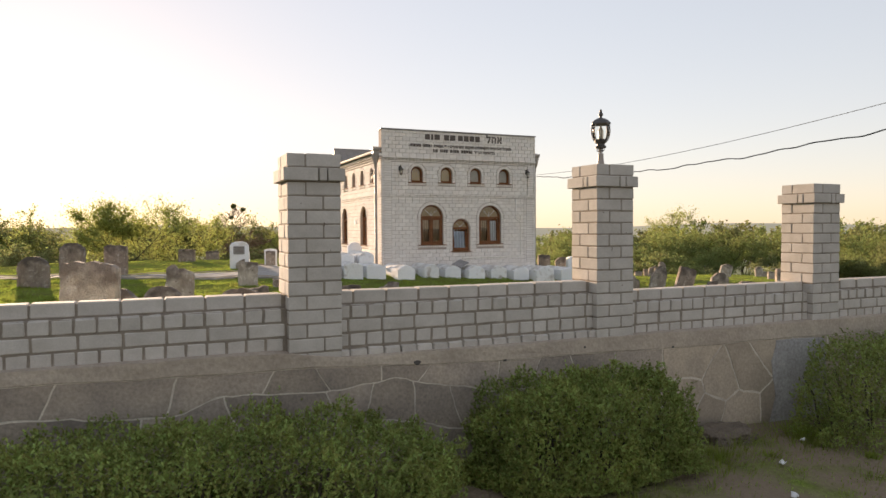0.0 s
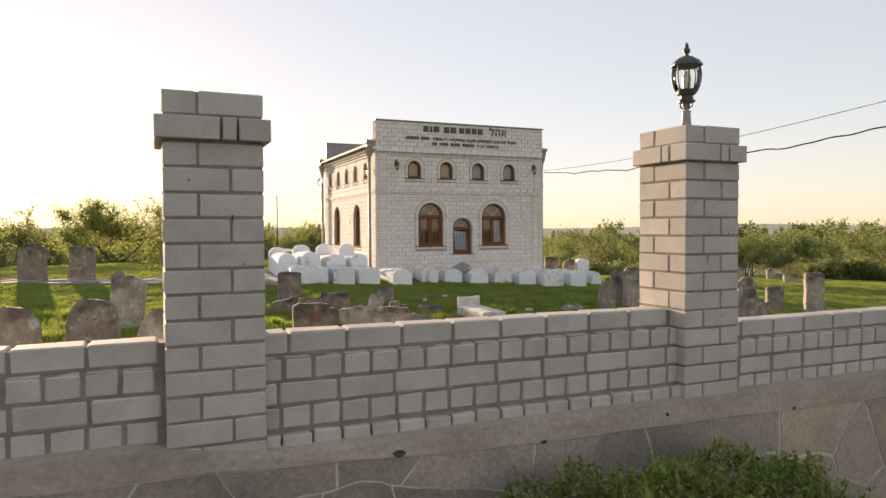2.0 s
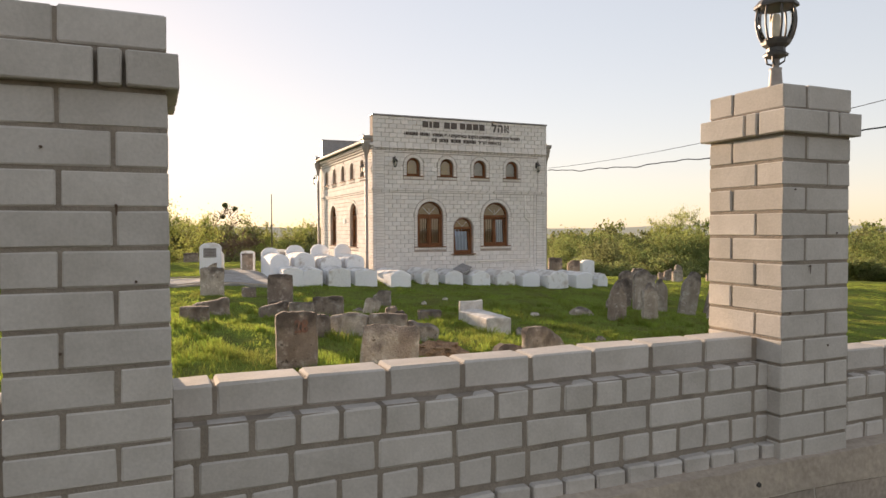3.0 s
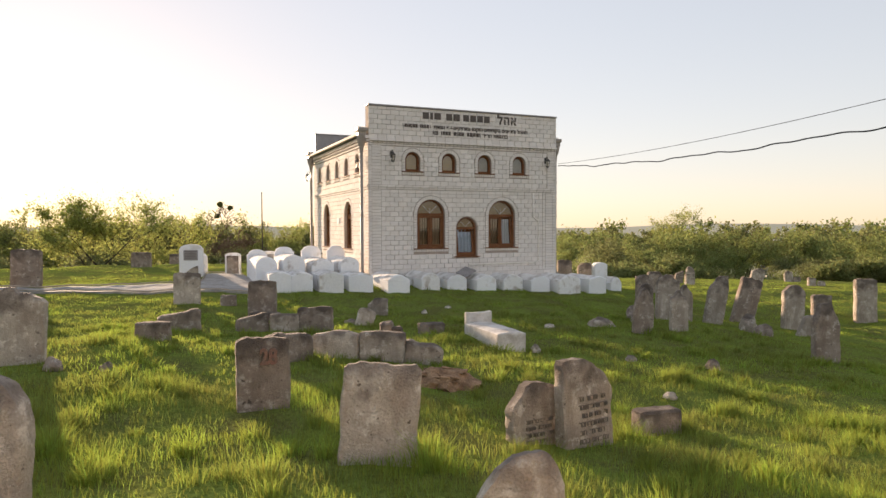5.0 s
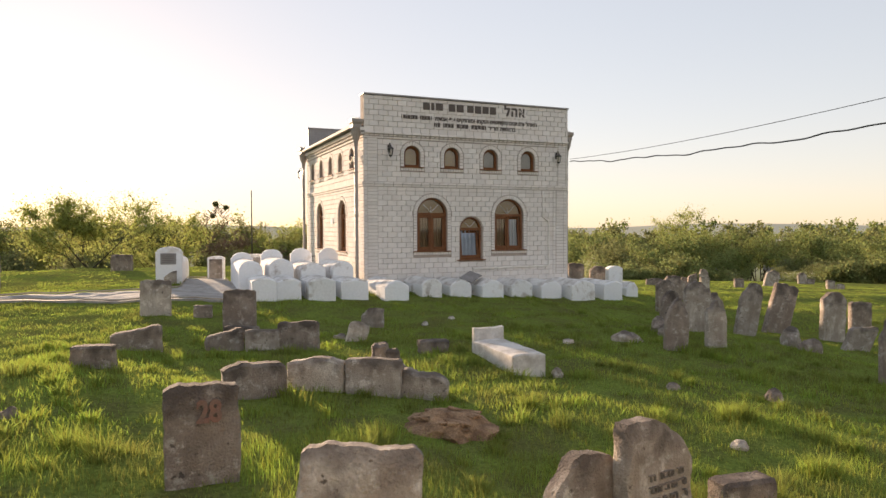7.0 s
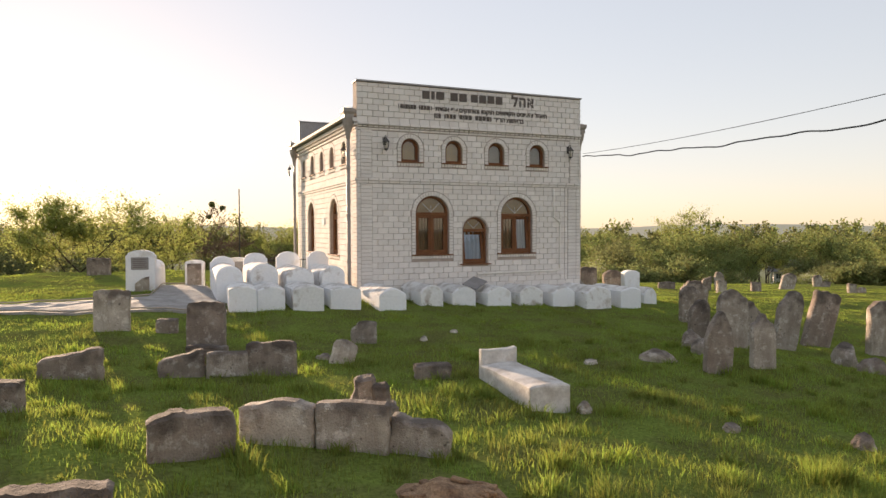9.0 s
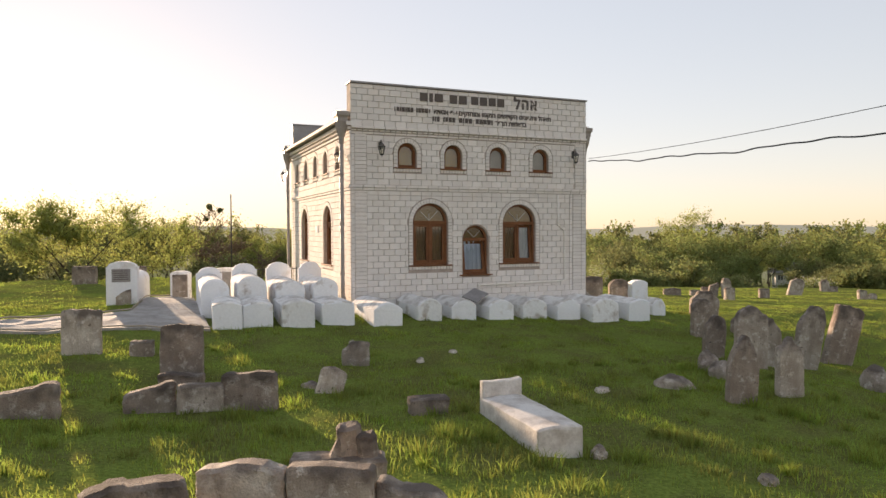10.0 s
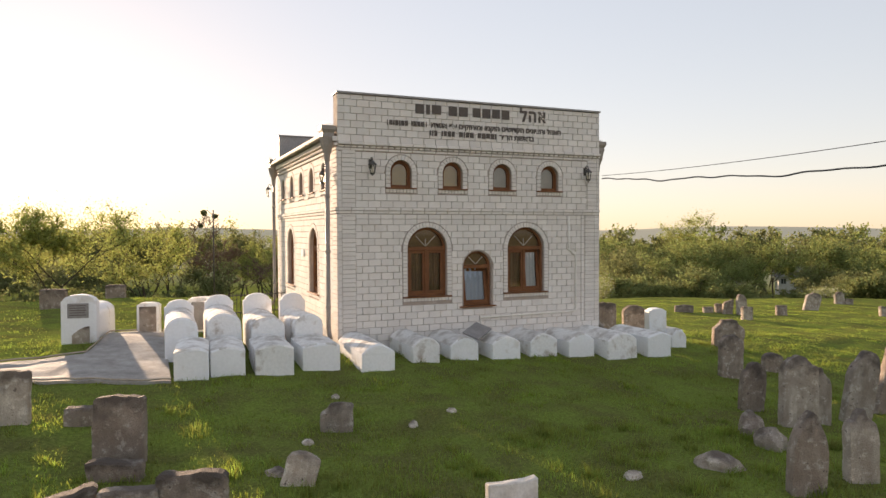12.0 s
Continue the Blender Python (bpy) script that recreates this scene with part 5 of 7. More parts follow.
gravestone(-4.85, 19.4, -16, 0.70, 1.02, 0.18, "shoulder", DARK, "tall dark gravestone with squared head by the path", 2, 0, 13)
gravestone(-3.72, 19.9, -16, 0.68, 0.92, 0.18, "flat", DARK, "broad dark gravestone beside the path", 2, 0, 14)
gravestone(-5.45, 16.6, -16, 0.74, 0.78, 0.18, "round", DARK, "round-headed dark gravestone in the far grass", 2, 0, 15)
gravestone(-6.6, 16.4, -16, 0.72, 0.80, 0.18, "flat", DARK, "broad dark gravestone in the far grass", 2, 0, 16)
gravestone(-0.93, 10.85, -10, 0.44, 0.25, 0.20, "flat", DARK, "low dark stump of a gravestone", 0, 0, 19)
gravestone(-0.54, 12.75, 0, 0.66, 0.33, 0.20, "slant_l", DARK, "low broken gravestone with slanting top", 0, 0, 20)
gravestone(0.57, 9.30, 3, 0.60, 0.36, 0.20, "bump", DARK, "low broad dark gravestone", 2, 0, 21)
gravestone(1.23, 9.50, -28, 0.60, 0.36, 0.17, "wave", PALE, "low pale gravestone split from its neighbour", 2, 0, 22)
gravestone(1.76, 9.22, -28, 0.58, 0.37, 0.17, "flat", OLD, "low grey gravestone beside the split pale one", 2, 0, 23)
gravestone(2.26, 9.06, -30, 0.48, 0.30, 0.20, "slant", OLD, "low chipped grey gravestone", 0, 4, 24)
gravestone(0.64, 12.95, 4, 0.54, 0.32, 0.18, "slant_l", DARK, "low gravestone with slanting top in a row", 3, 0, 25)
gravestone(1.16, 12.80, -8, 0.50, 0.30, 0.18, "flat", OLD, "low plain gravestone in a row", 3, 0, 26)
gravestone(1.68, 12.70, -20, 0.60, 0.43, 0.18, "crumbled", DARK, "low gravestone with crumbled head in a row", 3, 0, 27)
gravestone(1.02, 14.40, -18, 0.53, 0.72, 0.16, "flat", DARK, "upright dark gravestone behind a fallen block", 3, 0, 28)
gravestone(1.0, 13.95, -18, 0.54, 0.20, 0.18, "broken", DARK, "fallen low block of dark stone", 0, 0, 29)
gravestone(-0.28, 15.85, -10, 0.52, 0.65, 0.16, "flat", OLD, "upright grey gravestone with dark head", 4, 0, 30)
gravestone(0.52, 15.7, -10, 0.32, 0.22, 0.18, "flat", DARK, "small dark stump of a gravestone", 0, 0, 31)
g_text = gravestone(3.60, 15.15, -14, 0.44, 0.38, 0.14, "rise", OLD, "small broken gravestone with carved lines", 6, 0, 32)
carved(g_text, 4, 6, -0.15, 0.16, 0.02, 0.24, -0.075, 33)
gravestone(2.72, 13.25, -20, 0.34, 0.32, 0.16, "humped", PALE, "small tilted pale gravestone", 12, 14, 33)
gravestone(3.53, 11.9, -10, 0.45, 0.19, 0.22, "flat", DARK, "low dark stump in the grass", 0, 0, 34)
# the upright group towards the east
g_k1 = gravestone(12.1, 16.6, -20, 0.46, 0.86, 0.20, "shoulder", DARK, "tall carved gravestone with squared head", 0, 0, 40)
carved(g_k1, 4, 4, -0.12, 0.14, 0.15, 0.65, -0.10, 41)
gravestone(14.6, 19.1, -20, 0.78, 0.72, 0.20, "necked", DARK, "broad dark gravestone with a necked head", 0, 2, 41)
gravestone(10.30, 14.45, -20, 0.38, 0.80, 0.18, "bowed", DARK, "dark pointed gravestone in a group", 0, 3, 42)
gravestone(10.15, 13.45, -22, 0.54, 1.06, 0.18, "humped", OLD, "broad grey gravestone with pointed head", 3, 2, 43)
gravestone(10.93, 13.75, -20, 0.38, 0.90, 0.18, "notched", OLD, "narrow grey gravestone with chipped head", 2, 2, 44)
gravestone(7.66, 11.33, -24, 0.37, 0.86, 0.17, "egg", DARK, "brown mottled pointed gravestone", 3, 4, 45)
gravestone(8.62, 11.40, -24, 0.335, 0.82, 0.17, "notched", OLD, "grey pointed gravestone with carved face", 2, 0, 46)
gravestone(11.95, 13.85, -22, 0.47, 1.22, 0.18, "bowed", OLD, "tall leaning grey gravestone with worn rounded head", 3, 11, 47)
gravestone(13.3, 14.2, -22, 0.56, 1.18, 0.20, "flat", DARK, "tall leaning dark gravestone with flat head", 3, 16, 48)
gravestone(14.15, 13.35, -22, 0.54, 1.14, 0.20, "shoulder", OLD, "tall grey gravestone with worn square head", 2, 3, 49)
gravestone(9.36, 8.78, -24, 0.41, 0.97, 0.18, "necked", DARK, "tall dark gravestone with shouldered point", 3, 0, 50)
gravestone(17.9, 14.0, -24, 0.60, 1.25, 0.20, "flat", OLD, "tall plain grey gravestone with flat head", 2, 0, 51)
gravestone(16.4, 14.25, -24, 0.52, 0.80, 0.20, "flat", DARK, "dark gravestone with flat head", 2, 0, 52)
gravestone(12.9, 11.9, -24, 0.50, 0.60, 0.18, "slant_l", OLD, "fallen-over slanting grey gravestone", 0, 22, 53)
gravestone(13.6, 16.9, -20, 0.42, 0.40, 0.18, "round", DARK, "small dark gravestone in the grass", 0, 0, 54)
gravestone(12.2, 20.85, -16, 0.50, 0.86, 0.20, "flat", DARK, "dark gravestone behind the white graves", 0, 0, 55)
gravestone(13.15, 20.9, -16, 0.62, 0.84, 0.20, "shoulder", DARK, "broad dark gravestone behind the white graves", 0, 0, 56)
for k, (x, y, w, h, st, ln) in enumerate([(22.9, 29.6, 0.80, 0.34, "wave", 0), (23.9, 29.2, 0.45, 0.24, "flat", 0), (24.4, 29.0, 0.42, 0.42, "broken", -4), (24.3, 28.5, 0.42, 0.66, "slant_l", 6), (24.75, 28.1, 0.42, 0.88, "round", -3),
                                          (22.2, 25.5, 0.42, 0.50, "flat", 3), (26.5, 27.6, 0.46, 0.44, "flat", 0), (32.1, 30.6, 0.80, 0.92, "bowed", 17), (40.1, 34.9, 0.66, 0.78, "round", -4), (40.6, 34.7, 0.5, 0.34, "flat", 6),
                                          (31.8, 26.6, 0.42, 0.48, "broken", -3), (32.8, 26.8, 0.38, 0.28, "humped", 0)]):
    gravestone(x, y, -25 + 9 * (k % 3), w, h, 0.2, st, OLD if k % 3 else DARK, "small weathered gravestone far out on the meadow", 3, ln, 60 + k)
for k, (x, y, w, h) in enumerate([(-1.3, 28.6, 0.70, 0.56), (0.1, 33.0, 0.66, 0.50)]):
    gravestone(x, y, -10, w, h, 0.2, "flat", DARK, "dark squared gravestone at the edge of the hill", 0, 0, 80 + k)


def rock(x, y, w, d, h, seed, mat=None, label="rough fieldstone lying in the grass"):
    bm = bmesh.new()
    bmesh.ops.create_icosphere(bm, subdivisions=3, radius=1.0)
    for v in bm.verts:
        n = v.co.normalized()
        k = 1 + 0.28 * noise.noise(n * 1.6 + Vector((seed * 3.7, 0, 0))) + 0.10 * noise.noise(n * 5 + Vector((0, seed, 0)))
        v.co = Vector((n.x * w / 2 * k, n.y * d / 2 * k, n.z * h * k))
    ob = part("fieldstone", bm, mat or M_STONE, m=pose(x, y, H(x, y) + h * 0.15, 0, 0, seed * 40))
    return tagged(ob, label, "stone", "loose stones in the grass")


for k, (x, y, w, d, h, mt) in enumerate([(9.05, 13.3, 0.42, 0.34, 0.26, DARK), (8.75, 12.72, 0.46, 0.34, 0.22, OLD), (7.38, 12.25, 0.50, 0.36, 0.16, OLD), (4.62, 10.2, 0.16, 0.14, 0.11, PALE), (4.46, 7.0, 0.2, 0.15, 0.06, PALE),
                                          (10.85, 11.75, 0.50, 0.36, 0.30, OLD), (10.4, 10.95, 0.42, 0.3, 0.22, DARK), (-1.88, 8.9, 0.22, 0.16, 0.11, DARK), (-1.38, 8.78, 0.13, 0.12, 0.07, DARK), (4.6, 14.9, 0.16, 0.12, 0.07, PALE),
                                          (3.1, 14.6, 0.2, 0.14, 0.05, PALE), (5.3, 15.2, 0.15, 0.12, 0.05, PALE), (2.55, 13.6, 0.24, 0.2, 0.07, OLD), (6.2, 12.3, 0.24, 0.18, 0.06, PALE), (5.6, 9.1, 0.2, 0.16, 0.07, OLD), (3.9, 16.4, 0.14, 0.12, 0.05, PALE), (6.4, 8.3, 0.2, 0.16, 0.12, DARK)]):
    rock(x, y, w, d, h, k + 1, mt)


def stump():
    """A hollow, broken stub of stone between the low graves."""
    thing = empty("broken_stub", pose(2.10, 10.12, H(2.10, 10.12), 0, 0, -18))
    for k, (x, y, w, d, h, ln) in enumerate([(-0.12, 0, 0.13, 0.13, 0.32, 20), (0.05, 0.03, 0.20, 0.16, 0.415, -4), (0.20, 0.0, 0.15, 0.16, 0.35, -7)]):
        bm = bmesh.new()
        box(bm, -w / 2, w / 2, -d / 2, d / 2, -0.12, h, bevel=0.03)
        bmesh.ops.subdivide_edges(bm, edges=bm.edges[:], cuts=2, use_grid_fill=True)
        for v in bm.verts:
            v.co += Vector((noise.noise(v.co * 9), noise.noise(v.co * 9 + Vector((5, 0, 0))), noise.noise(v.co * 7))) * 0.03
        part("splinter", bm, M_STONE if k == 0 else M_STONE_DARK, thing, m=pose(x, y, 0, 0, ln, 0))
    bm = boxed(-0.44, 0.32, -0.14, 0.14, -0.1, 0.17, bevel=0.02)
    bmesh.ops.subdivide_edges(bm, edges=bm.edges[:], cuts=3, use_grid_fill=True)
    for v in bm.verts:
        v.co += Vector((noise.noise(v.co * 8), noise.noise(v.co * 8 + Vector((3, 0, 0))), noise.noise(v.co * 8 + Vector((0, 7, 0))))) * 0.022
    part("base_block", bm, M_STONE, thing)
    tagged(thing, "hollow broken stub of dark stone on a base", "stone stub")


stump()


def rubble():
    """A rotted reddish heap sunk in the turf."""
    thing = empty("rotten_board_heap", pose(2.04, 7.98, H(2.04, 7.98) - 0.03, 0, 0, -48))
    r = random.Random(4)
    bm = bmesh.new()
    bmesh.ops.create_icosphere(bm, subdivisions=3, radius=1.0)
    for v in bm.verts:
        n = v.co.normalized()
        k = 1 + 0.3 * noise.noise(n * 2.2)
        v.co = Vector((n.x * 0.42 * k, n.y * 0.32 * k, n.z * 0.20 * k))
    part("earth", bm, M_RUST, thing)
    for k in range(17):
        bm = bmesh.new()
        L = r.uniform(0.15, 0.36)
        box(bm, -L / 2, L / 2, -0.03, 0.03, -0.012, 0.012, bevel=0.006)
        bmesh.ops.subdivide_edges(bm, edges=bm.edges[:], cuts=3, use_grid_fill=True)
        for v in bm.verts:
            v.co += Vector((0, noise.noise(v.co * 12 + Vector((k, 0, 0))) * 0.014, noise.noise(v.co * 10 + Vector((0, k, 0))) * 0.016))
        part("board", bm, M_RUST, thing, m=pose(r.uniform(-0.2, 0.2), r.uniform(-0.24, 0.22), 0.15 + r.uniform(-0.03, 0.03), r.uniform(-12, 12), r.uniform(-6, 12), r.uniform(-25, 25)))
    tagged(thing, "heap of rotten reddish boards sunk in the grass", "wood heap")


rubble()


# ---- whitewashed graves ----
def vault(w, h, length, rise, seed, sink=0.15, n=12, rows=10, low=False):
    """A long body with upright sides and an arched back (low: a flat bow between sharp shoulders), its plaster uneven; the front face at y = 0."""
    crown = (lambda q: 1 - math.cos(q) ** 2) if low else math.sin
    prof = [(-w / 2, -sink), (-w / 2, (h - rise) * 0.5), (-w / 2, h - rise - 0.01)] + [(-w / 2 * math.cos(math.pi * k / n), h - rise + rise * crown(math.pi * k / n)) for k in range(n + 1)] + [(w / 2, h - rise - 0.01), (w / 2, (h - rise) * 0.5), (w / 2, -sink)]
    bm = bmesh.new()
    rings = []
    for i in range(rows + 3):
        y = length * min(max((i - 1) / rows, 0), 1)
        k = 0.955 if i in (0, rows + 2) else 1.0
        ring = []
        for x, z in prof:
            p = Vector((x * k, y + (0.0 if i not in (1, rows + 1) else (0.02 if i == 1 else -0.02)), -sink + (z + sink) * (k if z > 0 else 1)))
            p += Vector((noise.noise(p * 4 + Vector((seed, 0, 0))), noise.noise(p * 4 + Vector((0, seed, 0))), noise.noise(p * 4 + Vector((0, 0, seed))))) * 0.012
            ring.append(bm.verts.new(p))
        rings.append(ring)
    for a, b in zip(rings, rings[1:]):
        for k in range(len(a) - 1):
            bm.faces.new((a[k], a[k + 1], b[k + 1], b[k]))
    bm.faces.new(rings[0])
    bm.faces.new(rings[-1][::-1])
    bmesh.ops.recalc_face_normals(bm, faces=bm.faces)
    return bm


def arched_slab(w, h, t, rise, seed, sink=0.15, shoulder=0.0, n=10):
    pts = [(-w / 2, -sink), (-w / 2, h - rise)]
    q = w / 2 - shoulder
    pts += [(-q * math.cos(math.pi * k / n), h - rise + shoulder * 0.3 + (rise - shoulder * 0.3) * math.sin(math.pi * k / n)) for k in range(n + 1)]
    pts += [(w / 2, h - rise), (w / 2, -sink)]
    bm = bmesh.new()
    f = bm.faces.new([bm.verts.new((x, -t / 2, z)) for x, z in pts])
    ext = bmesh.ops.extrude_face_region(bm, geom=[f])
    for v in ext["geom"]:
        if isinstance(v, bmesh.types.BMVert):
            v.co.y += t
    bmesh.ops.recalc_face_normals(bm, faces=bm.faces)
    bmesh.ops.bevel(bm, geom=[e for e in bm.edges if abs(e.verts[0].co.y - e.verts[1].co.y) < 1e-5], offset=0.012, segments=2, affect="EDGES")
    for v in bm.verts:
        v.co += Vector((noise.noise(v.co * 5 + Vector((seed, 0, 0))), 0, noise.noise(v.co * 5 + Vector((0, seed, 0))))) * 0.006
    return bm


def lidded(ob):
    """Weathered grey plaster on the upward faces of a body."""
    ob.data.materials.append(M_LID)
    for f in ob.data.polygons:
        if f.normal.z > 0.55:
            f.material_index = 1
    return ob


def white_grave(x, y, w, h, length, turn, seed, label, rise=0.1, slab=None, worn=False, low=True):
    """The body, front end at x, y; slab: (width, height, rise, shoulder) of a headstone at its far end."""
    z = min(H(x, y), H(x, y + length))
    g = empty("white_grave", pose(x, y, z, 0, 0, turn))
    lidded(part("grave_body", vault(w, h + H(x, y) - z, length, rise, seed, low=low), M_WHITE_WORN if worn else M_WHITE, g, smooth=False))
    if slab:
        sw, sh, sr, ss = slab
        part("headstone", arched_slab(sw, sh, 0.13, sr, seed, shoulder=ss), M_WHITE, g, m=pose(0, length + 0.06, 0))
    return tagged(g, label, "grave", "whitewashed graves by the mausoleum")


white_grave(1.90, 17.55, 0.52, 0.50, 1.25, -4, 1, "whitewashed box grave by the path's edge", 0.07)
white_grave(2.46, 17.70, 0.54, 0.47, 1.20, -4, 2, "plain whitewashed box grave with low arched top", 0.07)
white_grave(3.20, 17.66, 0.62, 0.52, 1.25, -2, 3, "whitewashed box grave with chipped and stained lid", 0.08, worn=True)
white_grave(4.03, 17.90, 0.66, 0.48, 1.05, 0, 4, "whitewashed box grave near the mausoleum's corner", 0.05)
white_grave(1.81, 19.00, 0.55, 0.79, 1.85, -0.6, 5, "whitewashed vaulted grave with shouldered headstone", 0.24, (0.55, 0.93, 0.14, 0.04), low=False)
white_grave(2.53, 19.05, 0.60, 0.79, 1.75, -1.8, 6, "whitewashed vaulted grave with shouldered headstone", 0.22, (0.56, 0.97, 0.14, 0.04), True, low=False)
white_grave(3.30, 19.02, 0.60, 0.70, 1.58, -1, 7, "whitewashed vaulted grave with peeling ochre side", 0.20, (0.56, 1.01, 0.14, 0.04), True, low=False)
white_grave(4.06, 19.05, 0.54, 0.76, 1.20, 4, 8, "whitewashed vaulted grave with pointed headstone by the wall", 0.24, (0.52, 1.06, 0.14, 0.05), True, low=False)
for k, (a, b, y, h, L) in enumerate([(4.66, 5.29, 17.62, 0.47, 1.65), (5.73, 6.30, 17.97, 0.46, 1.35), (6.56, 7.19, 18.13, 0.45, 1.2), (7.46, 8.12, 18.13, 0.46, 1.2), (8.41, 9.09, 18.29, 0.47, 1.05), (9.31, 9.98, 18.24, 0.50, 1.1), (10.12, 10.92, 18.01, 0.57, 1.35), (11.24, 11.92, 18.09, 0.55, 1.4)]):
    white_grave((a + b) / 2, y, (b - a) * 0.96, h, L, 0, 10 + k, "whitewashed grave with grey weathered back against the mausoleum" if k % 2 else "whitewashed grave with bowed lid in the row below the front wall", 0.155 if k < 7 else 0.09, None, k in (1, 4, 6))


def white_monument():
    g = empty("white_monument", pose(0.07, 20.95, H(0.07, 20.95), 0, 0, -10))
    part("headstone", arched_slab(0.62, 0.92, 0.24, 0.12, 3, shoulder=0.03), M_WHITE, g)
    part("grave_body", vault(0.56, 0.66, 1.35, 0.20, 4), M_WHITE, g, m=pose(0, 0.12, 0))
    part("plaque", boxed(-0.19, 0.18, -0.135, -0.11, 0.48, 0.76, bevel=0.006), M_PLAQUE, g, "grey stone plaque")
    bm = bmesh.new()
    pts = [(-0.11, -0.1)] + [(-0.11 + 0.30 * k / 8, 0.06 + 0.26 * math.sin(0.4 + 1.17 * k / 8)) for k in range(9)] + [(0.19, -0.1)]
    f = bm.faces.new([bm.verts.new((x, -0.16, z)) for x, z in pts])
    ext = bmesh.ops.extrude_face_region(bm, geom=[f])
    for v in ext["geom"]:
        if isinstance(v, bmesh.types.BMVert):
            v.co.y += 0.05
    bmesh.ops.recalc_face_normals(bm, faces=bm.faces)
    part("stone_fragment", bm, M_STONE, g, "brown fragment of an older stone")
    bm = bmesh.new()
    for k in range(5):
        box(bm, -0.15, 0.14 - 0.02 * (k % 2), -0.1375, -0.13, 0.71 - k * 0.045, 0.725 - k * 0.045)
    part("writing_bar", bm, M_SIGN, g)
    tagged(g, "whitewashed monument with grey plaque beside the path", "monument")


white_monument()


def plaque_stone(x, y, w, h, t, turn, panel, label):
    g = empty("plaque_stone", pose(x, y, H(x, y), 0, 0, turn))
    part("block", arched_slab(w, h, t, 0.05, 8, shoulder=0.02), M_WHITE_WORN, g)
    part("panel", boxed(-w * 0.38, w * 0.38, -t / 2 - 0.012, -t / 2 + 0.01, h * 0.08, h * 0.88, bevel=0.005), panel, g, "grey inscribed panel")
    tagged(g, label, "gravestone")
    return g


plaque_stone(1.27, 21.85, 0.44, 0.66, 0.24, -12, M_STONE, "white block with a brown inscribed panel at the path's end")
plaque_stone(2.36, 22.4, 0.56, 0.78, 0.30, -8, M_PLAQUE, "white block with dark inset panel behind the graves")


def small_white(x, y, w, h, t, turn, label):
    ob = part("white_headstone", arched_slab(w, h, t, 0.06, 5, shoulder=0.05), M_WHITE, m=pose(x, y, H(x, y), 0, 0, turn))
    tagged(ob, label, "gravestone")


small_white(12.75, 19.6, 0.44, 0.86, 0.30, -16, "small whitewashed headstone beside the row of graves")
g = white_grave(13.05, 19.1, 0.42, 0.46, 0.7, -6, 30, "small round-backed whitewashed grave at the row's end", 0.2)


def lone_tomb():
    """The white box tomb that lies in the open grass, with its low headboard."""
    g = empty("white_tomb", pose(4.24, 10.28, -0.16, 0, 0, -3))
    part("grave_body", vault(0.50, 0.19, 1.32, 0.035, 21, 0.2), M_TOMB, g)
    bm = bmesh.new()
    box(bm, -0.245, 0.245, 0, 0.09, -0.2, 0.36, bevel=0.012)
    bmesh.ops.subdivide_edges(bm, edges=bm.edges[:], cuts=3, use_grid_fill=True)
    for v in bm.verts:
        v.co += Vector((0, 0, (noise.noise(v.co * 9) * 0.014 + 0.02 * (abs(v.co.x) / 0.245) ** 3 - 0.012) * (v.co.z > 0.3)))
    part("headboard", bm, M_TOMB, g, m=pose(0, 1.30, 0))
    tagged(g, "worn whitewashed box tomb lying alone in the grass", "grave")


lone_tomb()


def slab_leaning():
    ob = part("fallen_slab", boxed(-0.27, 0.27, -0.19, 0.19, -0.02, 0.02, bevel=0.008), M_PLAQUE, m=pose(7.38, 18.62, 0.40, 18, -16, 32))
    tagged(ob, "dark thin slab lying tilted across two white graves", "slab")


slab_leaning()


